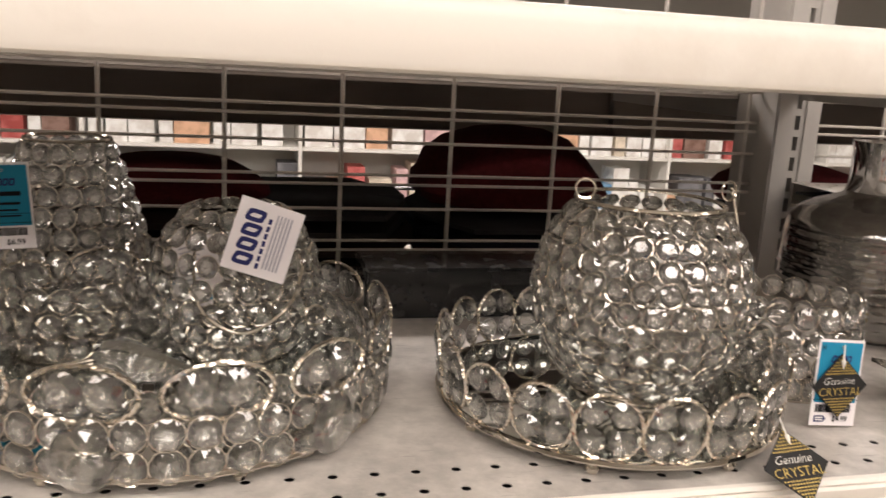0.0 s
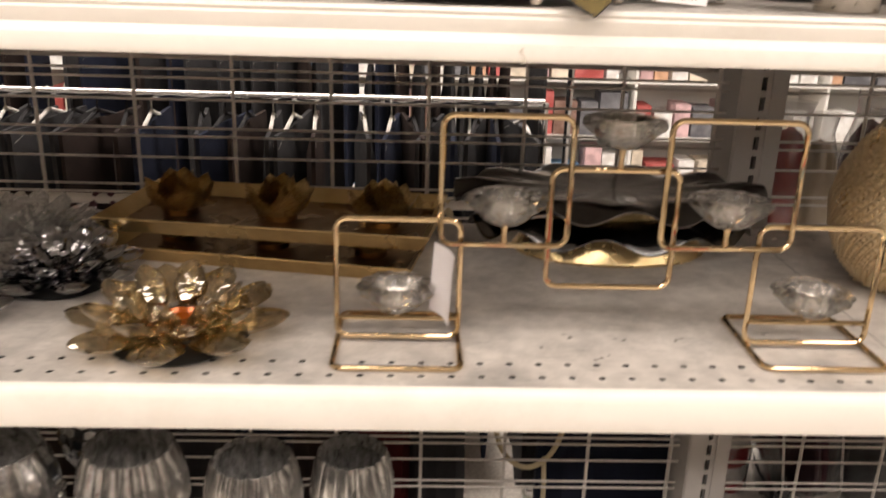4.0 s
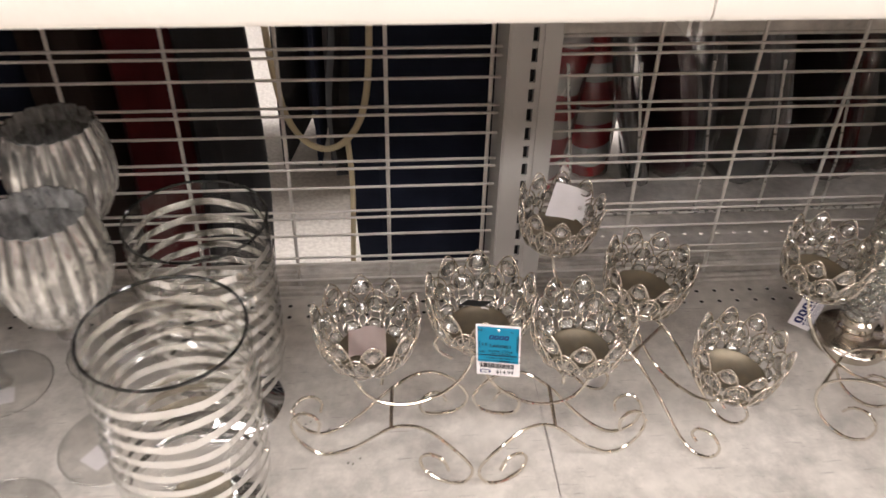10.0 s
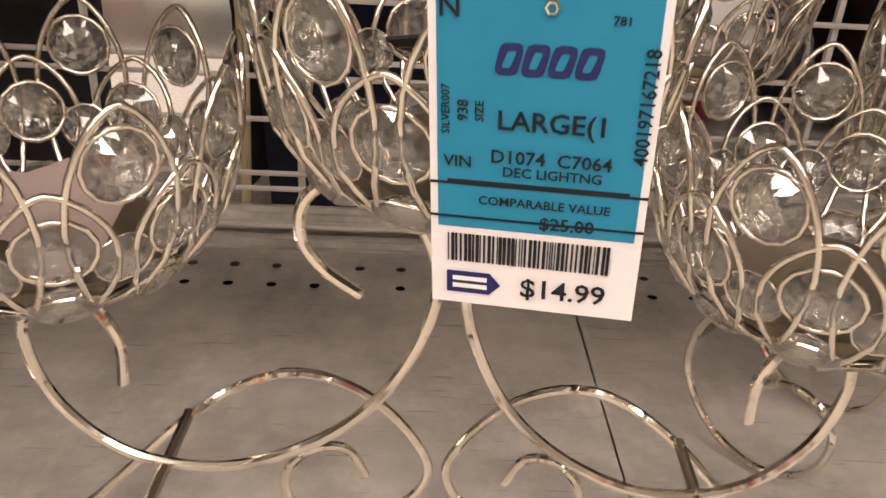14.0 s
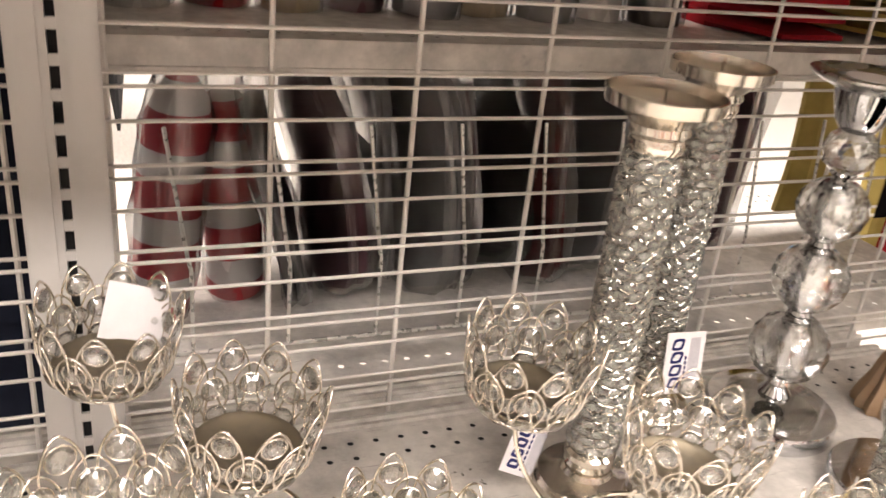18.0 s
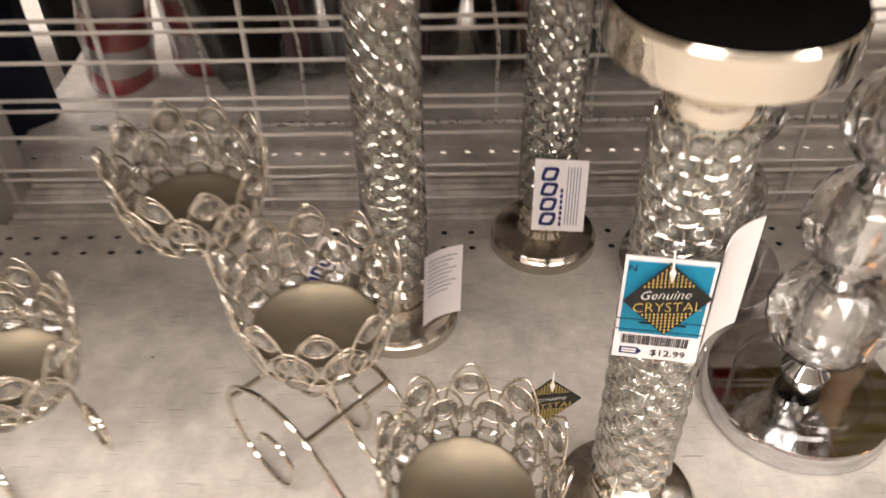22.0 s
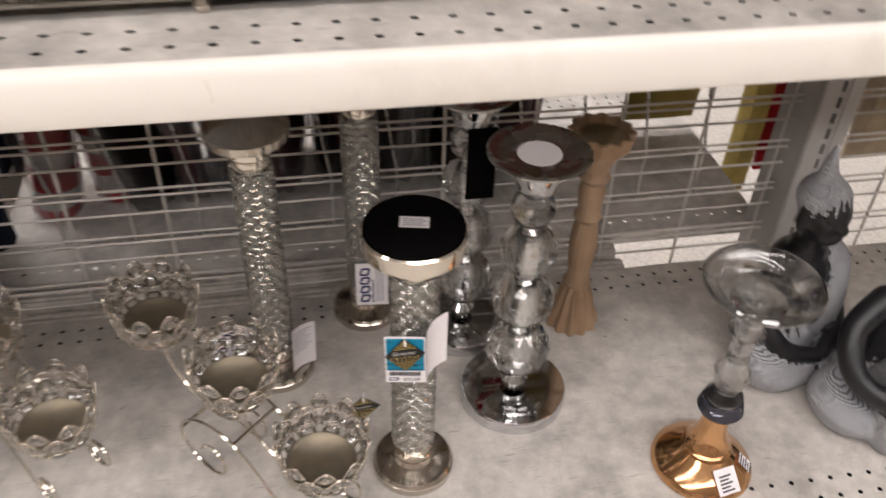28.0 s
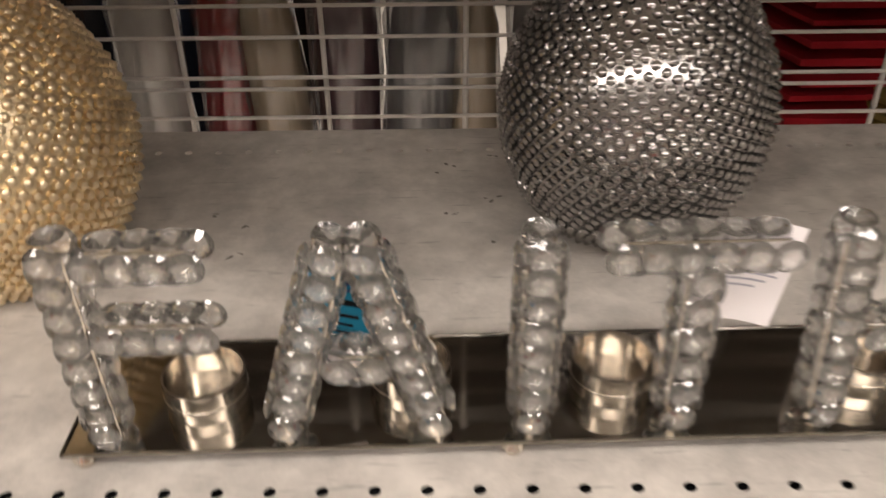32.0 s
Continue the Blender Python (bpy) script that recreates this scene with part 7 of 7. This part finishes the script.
# bags hanging from a rail behind the first bay
rail = thing("bag_rail", "steel rail carrying hanging bags on the far face", "rail", kind="structure")
part("rail_bar", tube([(-0.52, 1.10, 1.16), (0.66, 1.10, 1.16)], 0.008, 10), WIRE, rail)
for x in (-0.50, 0.64):
    part("rail_arm", tube([(x, 0.975, 1.16), (x, 1.10, 1.16)], 0.007, 8), WIRE, rail)


def hanging_bag(x0, x1, y0, y1, z0, z1, mat, label, seed, strap=None):
    b = thing("hanging_bag", label, "bag", group="bags hung behind the grid")
    part("bag_body", soft_slab(x0, x1, y0, y1, z0, z1, mat, seed), mat, b)
    xm, w = (x0 + x1) / 2, (x1 - x0) * 0.3
    for s in (-1, 1):
        part("strap", tube(smooth_path([(xm + s * w, (y0 + y1) / 2, z1 - 0.01), (xm + s * w * 0.8, 1.09, 1.10), (xm + s * 0.01, 1.10, 1.171)], 4), 0.006, 6), strap or mat, b)
    return b


for k, (x0, x1, mat, nm) in enumerate(((-0.52, -0.42, C_BLACK, "black"), (-0.41, -0.30, C_BROWN, "dark brown"), (-0.29, -0.17, C_PLUM, "dark plum"), (-0.165, -0.045, C_BLACK, "black"), (-0.05, 0.058, C_NAVY, "dark navy"), (0.048, 0.158, C_BROWN, "dark brown"), (0.150, 0.250, C_DARKRED, "dark red"), (0.240, 0.340, C_BLACK, "black"), (0.475, 0.715, C_NAVY, "navy"))):
    hanging_bag(x0, x1, 1.04, 1.13, 0.30, 0.99 if k != 8 else 1.02, mat, nm + " fabric bag hanging on the far-side rail", k, ROPE if k in (3, 5, 7) else None)
tote = thing("tote_bag", "black tote bag with a round cream rope handle", "bag", group="bags hung behind the grid")
part("bag_body", soft_slab(0.440, 0.50, 1.10, 1.20, 0.62, 0.98, C_BLACK, 31), C_BLACK, tote)
part("rope_handle", tube(smooth_path([(0.378, 1.010, 1.13), (0.374, 1.005, 0.95), (0.384, 1.0, 0.83), (0.405, 0.998, 0.772), (0.440, 0.998, 0.750), (0.475, 0.998, 0.772), (0.496, 1.0, 0.83), (0.503, 1.005, 0.95), (0.498, 1.01, 1.13)], 5), 0.0045, 8), ROPE, tote, "cream rope handle loop")
part("rope_tail", tube(smooth_path([(0.468, 1.004, 0.765), (0.472, 1.006, 0.68), (0.466, 1.008, 0.52)], 4), 0.004, 7), ROPE, tote)


def stack(x0, x1, y0, y1, z0, mats, label, seed):
    s = thing("folded_stack", label, "folded textiles", group="folded stacks")
    rng, z = random.Random(seed), z0 + 0.0006
    for k, mt in enumerate(mats):
        h = rng.uniform(0.016, 0.024)
        dx, dy = rng.uniform(-0.01, 0.01), rng.uniform(-0.012, 0.012)
        bm = soft_slab(x0 + dx, x1 + dx, y0 + dy, y1 + dy, z, z + h, mt, seed + k, 0.0015, 5, 3)
        part("folded_piece", bm, mt, s)
        z += h * 1.02
    return s


rng = random.Random(8)
xs = -0.50
k = 0
while xs < 1.85:
    w = rng.uniform(0.20, 0.30)
    if not (0.64 < xs + w and xs < 0.74):
        stack(xs, xs + w, 1.02, 1.36, 1.42, [rng.choice((C_BLACK, C_BLACK, C_NAVY, C_BROWN, C_GREY)) for _ in range(rng.choice((5, 6, 6)))], "stack of dark folded textiles on the far-side shelf", 40 + 9 * k)
    else:
        w = 0.12
    xs += w + 0.012
    k += 1
for x0, x1, y0, y1, z0, z1, seed in ((-0.20, 0.07, 1.05, 1.32, 1.545, 1.60, 71), (0.28, 0.57, 1.06, 1.34, 1.545, 1.655, 72), (0.80, 1.05, 1.06, 1.34, 1.545, 1.61, 73)):
    p = thing("dark_red_pouch", "dark red fabric pouch lying on folded textiles", "pouch", group="red pouches")
    bm = lathe([(0.0, 0.0), (0.93, 0.0), (1.0, 0.14), (0.97, 0.36), (0.86, 0.60), (0.66, 0.82), (0.38, 0.95), (0.0, 1.0)], 28, lambda a, r, z: r * (1 + 0.05 * math.sin(3 * a + 4 * z + seed) + 0.03 * math.sin(9 * a - 7 * z)))
    part("pouch_body", bm, C_DARKRED, p).matrix_basis = Matrix.Translation(((x0 + x1) / 2, (y0 + y1) / 2, z0)) @ Matrix.Diagonal(((x1 - x0) / 2, (y1 - y0) / 2, z1 - z0, 1))

# wrapped rolls and goods on the far face of the second bay
RED_STRIPE = bpy.data.materials.new("red_white_stripe")
RED_STRIPE.use_nodes = True
_n, _l = RED_STRIPE.node_tree.nodes, RED_STRIPE.node_tree.links
_tc, _wv, _rp = _n.new("ShaderNodeTexCoord"), _n.new("ShaderNodeTexWave"), _n.new("ShaderNodeValToRGB")
_wv.bands_direction, _wv.inputs["Scale"].default_value, _wv.inputs["Distortion"].default_value = "Z", 4.2, 0.6
_rp.color_ramp.interpolation = "CONSTANT"
_rp.color_ramp.elements[0].color, _rp.color_ramp.elements[1].color = (0.34, 0.018, 0.026, 1), (0.55, 0.52, 0.50, 1)
_rp.color_ramp.elements[1].position = 0.6
_l.new(_tc.outputs["Object"], _wv.inputs["Vector"])
_l.new(_wv.outputs["Fac"], _rp.inputs[0])
_l.new(_rp.outputs[0], _n["Principled BSDF"].inputs["Base Color"])
_n["Principled BSDF"].inputs["Roughness"].default_value = 0.75


def wrapped_roll(x, y, z0, h, r, mat, label, lean=0.0, seed=0):
    w = thing("wrapped_roll", label, "wrapped textile", pose(x, y, z0 + 0.001, 0, lean, 0), group="wrapped rolls")
    rng = random.Random(seed)
    prof = [(0.0, 0.0), (r * 0.92, 0.0)] + [(r * rng.uniform(0.92, 1.02), h * q) for q in (0.06, 0.2, 0.4, 0.6, 0.8)] + [(r * 0.8, h * 0.9), (r * 0.45, h * 0.97), (0.0, h)]
    part("rolled_cloth", lathe(prof, 18, lambda a, q, z: q * (1 + 0.05 * math.sin(3 * a + 30 * z))), mat, w)
    part("film_sleeve", lathe([(rr + 0.004, zz) for rr, zz in prof[1:8]] + [(r * 0.62, h * 1.02), (r * 0.75, h * 1.12)], 20, lambda a, q, z: q * (1 + 0.10 * math.sin(5 * a + 40 * z) + 0.04 * math.sin(9 * a - 70 * z))), FILM, w, "crinkled clear wrapping")
    return w


spec = ((0.765, 0.045, RED_STRIPE, "red and white striped"), (0.860, 0.045, RED_STRIPE, "red and white striped"), (0.955, 0.040, C_BLACK, "black"), (1.030, 0.036, C_PLUM, "plum"), (1.105, 0.040, C_GREY, "grey"), (1.18, 0.038, C_BLACK, "black"), (1.25, 0.036, C_DARKRED, "dark red"), (1.325, 0.040, C_GREY, "grey"), (1.40, 0.036, C_BLACK, "black"), (1.475, 0.040, C_BROWN, "dark brown"))
for k, (x, r, mt, nm) in enumerate(spec[:2]):
    wrapped_roll(x, 1.16 + 0.04 * k, 0.585, 0.29 - 0.03 * k, r * 0.8, mt, nm + " rolled textile in clear wrap", (7, -3)[k], 100 + k)


def wrapped_pack(x, y, z0, w, d, h, mat, label, lean, turn, seed):
    """Folded cloth in a loose clear bag, standing on edge."""
    p = thing("wrapped_pack", label, "wrapped textile", pose(x, y, z0 + 0.002, 0, lean, turn), group="wrapped packs")
    part("folded_cloth", soft_slab(-w / 2, w / 2, -d / 2, d / 2, 0.004, h, mat, seed, 0.006, 6, 10), mat, p)
    part("clear_bag", soft_slab(-w / 2 - 0.006, w / 2 + 0.006, -d / 2 - 0.006, d / 2 + 0.006, 0.0, h + 0.02, FILM, seed + 7, 0.013, 11, 15), FILM, p, "crinkled clear bag")
    return p


PACKS = (C_BLACK, C_PLUM, C_GREY, C_GREY, C_PLUM, C_BLACK, C_DARKRED, C_GREY, C_GREY, C_BROWN, C_BLACK, C_PLUM)
PACK_NAMES = ("black", "plum", "grey", "grey", "plum", "black", "dark red", "grey", "grey", "dark brown", "black", "plum")
for k, (mt, nm) in enumerate(zip(PACKS, PACK_NAMES)):
    wrapped_pack(0.935 + 0.0535 * k, 1.185 + 0.025 * (k % 3), 0.585, 0.028 + 0.008 * (k % 2), 0.21, 0.255 + 0.022 * ((k * 5) % 4), mt, nm + " folded textile standing in a clear bag", (-13, -9, -4, -7, -3, 4, -5, 2, 6, -4, 3, 5)[k], (-9, 6, -4, 8, -12, 5, -6, 9, -5, 7, -8, 4)[k], 100 + 3 * k)
spec = ((0.755, 0.034, C_WHITE, "white"), (0.83, 0.036, C_RED, "red"), (0.905, 0.032, C_BEIGE, "beige"), (0.975, 0.036, C_PLUM, "plum"), (1.05, 0.038, C_GREY, "grey"), (1.125, 0.034, C_BEIGE, "beige"), (1.195, 0.034, C_GREY, "grey"), (1.27, 0.036, C_WHITE, "white"), (1.345, 0.034, C_BROWN, "brown"))
for k, (x, r, mt, nm) in enumerate(spec):
    wrapped_roll(x, 1.12 + 0.02 * (k % 2), 0.945, 0.36 - 0.015 * (k % 3), r, mt, nm + " rolled textile in clear wrap, upper row", (0, 3, -3)[k % 3], 130 + k)
for k, (x0, x1, mt, nm, z, n) in enumerate(((1.42, 1.57, C_RED, "red", 0.945, 18), (1.59, 1.86, C_OLIVE, "mustard", 0.945, 18), (1.95, 2.2, C_RED, "red", 0.945, 17), (2.25, 2.5, C_BLUE, "blue", 0.945, 16))):
    stack(x0, x1, 1.02, 1.30, z, [mt] * n, nm + " folded textiles on the far-side shelf", 160 + 13 * k)
for k, (x0, x1, z0, z1, mt, nm) in enumerate(((1.76, 1.90, 0.62, 0.93, C_OLIVE, "mustard"), (2.04, 2.10, 0.38, 0.93, C_OLIVE, "mustard"), (2.11, 2.17, 0.43, 0.93, C_RED, "red"), (2.19, 2.29, 0.46, 0.93, C_BLUE, "blue"), (2.31, 2.42, 0.44, 0.93, C_BEIGE, "beige"))):
    g = thing("hanging_cloth", nm + " cloth hanging over the far-side shelf edge", "cloth", group="hanging cloths")
    part("cloth_body", soft_slab(x0, x1, 1.24 if k == 0 else 1.31, 1.28 if k == 0 else 1.35, z0, z1 - 0.012, mt, 190 + k, 0.008), mt, g)


# clothes rack in the next aisle
def rack(y, z, x0, x1, label, seed, mats, drop=(0.62, 0.95)):
    r = thing("clothes_rack", label, "clothes rack", group="clothes racks")
    part("rack_bar", tube([(x0, y, z), (x1, y, z)], 0.012, 10), CHROME, r)
    for x in (x0, x1):
        part("rack_post", tube([(x, y, 0.0), (x, y, z)], 0.014, 10), CHROME, r)
        part("rack_foot", box(x - 0.02, x + 0.02, y - 0.28, y + 0.28, 0.0, 0.025, 0.004), CHROME, r)
    rng = random.Random(seed)
    x, k = x0 + 0.06, 0
    while x < x1 - 0.05:
        g = thing("garment", "dark garment on a hanger on the clothes rack", "garment", pose(x, y, z, 0, 0, 90 + rng.uniform(-14, 14)), group="garments on the rack")
        bm = bmesh.new()
        add_tube(bm, smooth_path([(0.0, 0, 0.014), (0.012, 0, 0.0), (0.0, 0, -0.03), (0, 0, -0.05)], 4), 0.0025, 5)
        add_tube(bm, [(-0.20, 0, -0.11), (0, 0, -0.05), (0.20, 0, -0.11)], 0.006, 6)
        part("hanger", bm, C_BLACK if rng.random() < 0.45 else C_WHITE, g)
        d = rng.uniform(*drop)
        if y < 3 and -0.12 < x < 0.27:
            d = 0.56
        elif x > 0.27:
            d = 1.06
        part("garment_body", soft_slab(-0.21, 0.21, -0.022, 0.022, -d, -0.075, rng.choice(mats), seed + k, 0.008, 5, 6), rng.choice(mats), g)
        x += rng.uniform(0.05, 0.085) if rng.random() < 0.86 else 0.14
        k += 1
    return r


rack(2.25, 1.14, -1.35, 0.62, "chrome rail of dark garments in the next aisle", 300, (C_BLACK, C_BLACK, C_BLACK, C_NAVY, C_BROWN))
rack(3.4, 1.22, -2.2, 0.9, "chrome rail of dark garments further back", 420, (C_BLACK, C_NAVY, C_BLACK, C_BROWN))

# far wall shelving with bright boxed goods
WHITE_UNIT = material("white_laminate", (0.80, 0.78, 0.73), 0.5, scale=60.0, stain=(0.72, 0.69, 0.64), stain_scale=2.0)
GOODS = [material("boxed_goods_" + nm, c, 0.5, second=tuple(min(1, v * 1.3 + 0.06) for v in c), scale=14.0, amount=0.2, rand=0.25) for nm, c in (("white", (0.78, 0.75, 0.7)), ("cream", (0.66, 0.58, 0.46)), ("red", (0.42, 0.08, 0.07)), ("blue", (0.16, 0.32, 0.5)), ("orange", (0.60, 0.36, 0.22)), ("brown", (0.2, 0.11, 0.08)), ("grey", (0.13, 0.13, 0.14)), ("pink", (0.6, 0.4, 0.4)))]


FAR_GOODS = bmesh.new()


def far_unit(x0, y, seed, facing_shop=False):
    u = thing("shelf_unit", "white shelving unit with boxed goods across the shop", "shelf unit", group="far shelf units", kind="structure")
    part("side_panel", box(x0 - 0.01, x0 + 0.01, y, y + 0.4, 0, 1.9, 0.002), WHITE_UNIT, u)
    part("back_board", box(x0 + 0.011, x0 + 1.189, y + (0.0 if facing_shop else 0.38), y + (0.02 if facing_shop else 0.4), 0, 1.9), WHITE_UNIT, u)
    for z in (0.15, 0.5, 0.85, 1.2, 1.55, 1.88):
        part("shelf_board", box(x0 + 0.012, x0 + 1.188, y + (0.021 if facing_shop else 0), y + (0.4 if facing_shop else 0.379), z - 0.02, z, 0.002), WHITE_UNIT, u)
    rng = random.Random(seed)
    for z in (0.15, 0.5, 0.85, 1.2, 1.55):
        x = x0 + 0.03
        while x < x0 + 1.08:
            w, h = rng.uniform(0.06, 0.20), rng.uniform(0.12, 0.27)
            add_box(FAR_GOODS, x, x + w, y + (0.15 if facing_shop else 0.05), y + (0.35 if facing_shop else 0.25), z + 0.0006, z + h, 0.0, None, rng.choice((0, 0, 0, 0, 1, 1, 2, 3, 4, 5, 6, 7)))
            x += w + rng.uniform(0.005, 0.03)
    return u


for i in range(7):
    far_unit(-3.2 + i * 1.2, 5.0, 600 + i)

# low displays added out of view behind the aisle to brighten reflections, seen only there
for i in range(5):
    far_unit(-2.6 + i * 1.2, -2.9, 700 + i, True)
tagged(mesh_ob("boxed_goods", FAR_GOODS, GOODS, smooth=False), "rows of pale boxed homeware on the far shelves", "boxes", kind="stuff")

# ceiling tube fixtures
DIFF = bpy.data.materials.new("light_diffuser")
DIFF.use_nodes = True
_b = DIFF.node_tree.nodes["Principled BSDF"]
_b.inputs["Emission Color"].default_value, _b.inputs["Emission Strength"].default_value = (1, 0.93, 0.84, 1), 6.0
for y in (-0.75, -2.3, 2.6):
    for i in range(6):
        f = thing("ceiling_light", "long white ceiling tube light fixture, switched on", "ceiling light", pose(-2.2 + i * 1.25, y, CEIL), group="ceiling tube lights")
        part("housing", box(-0.6, 0.6, -0.13, 0.13, -0.06, -0.0005, 0.006), WHITE_UNIT, f)
        part("diffuser", box(-0.58, 0.58, -0.11, 0.11, -0.072, -0.061, 0.004), DIFF, f, "glowing white diffuser")
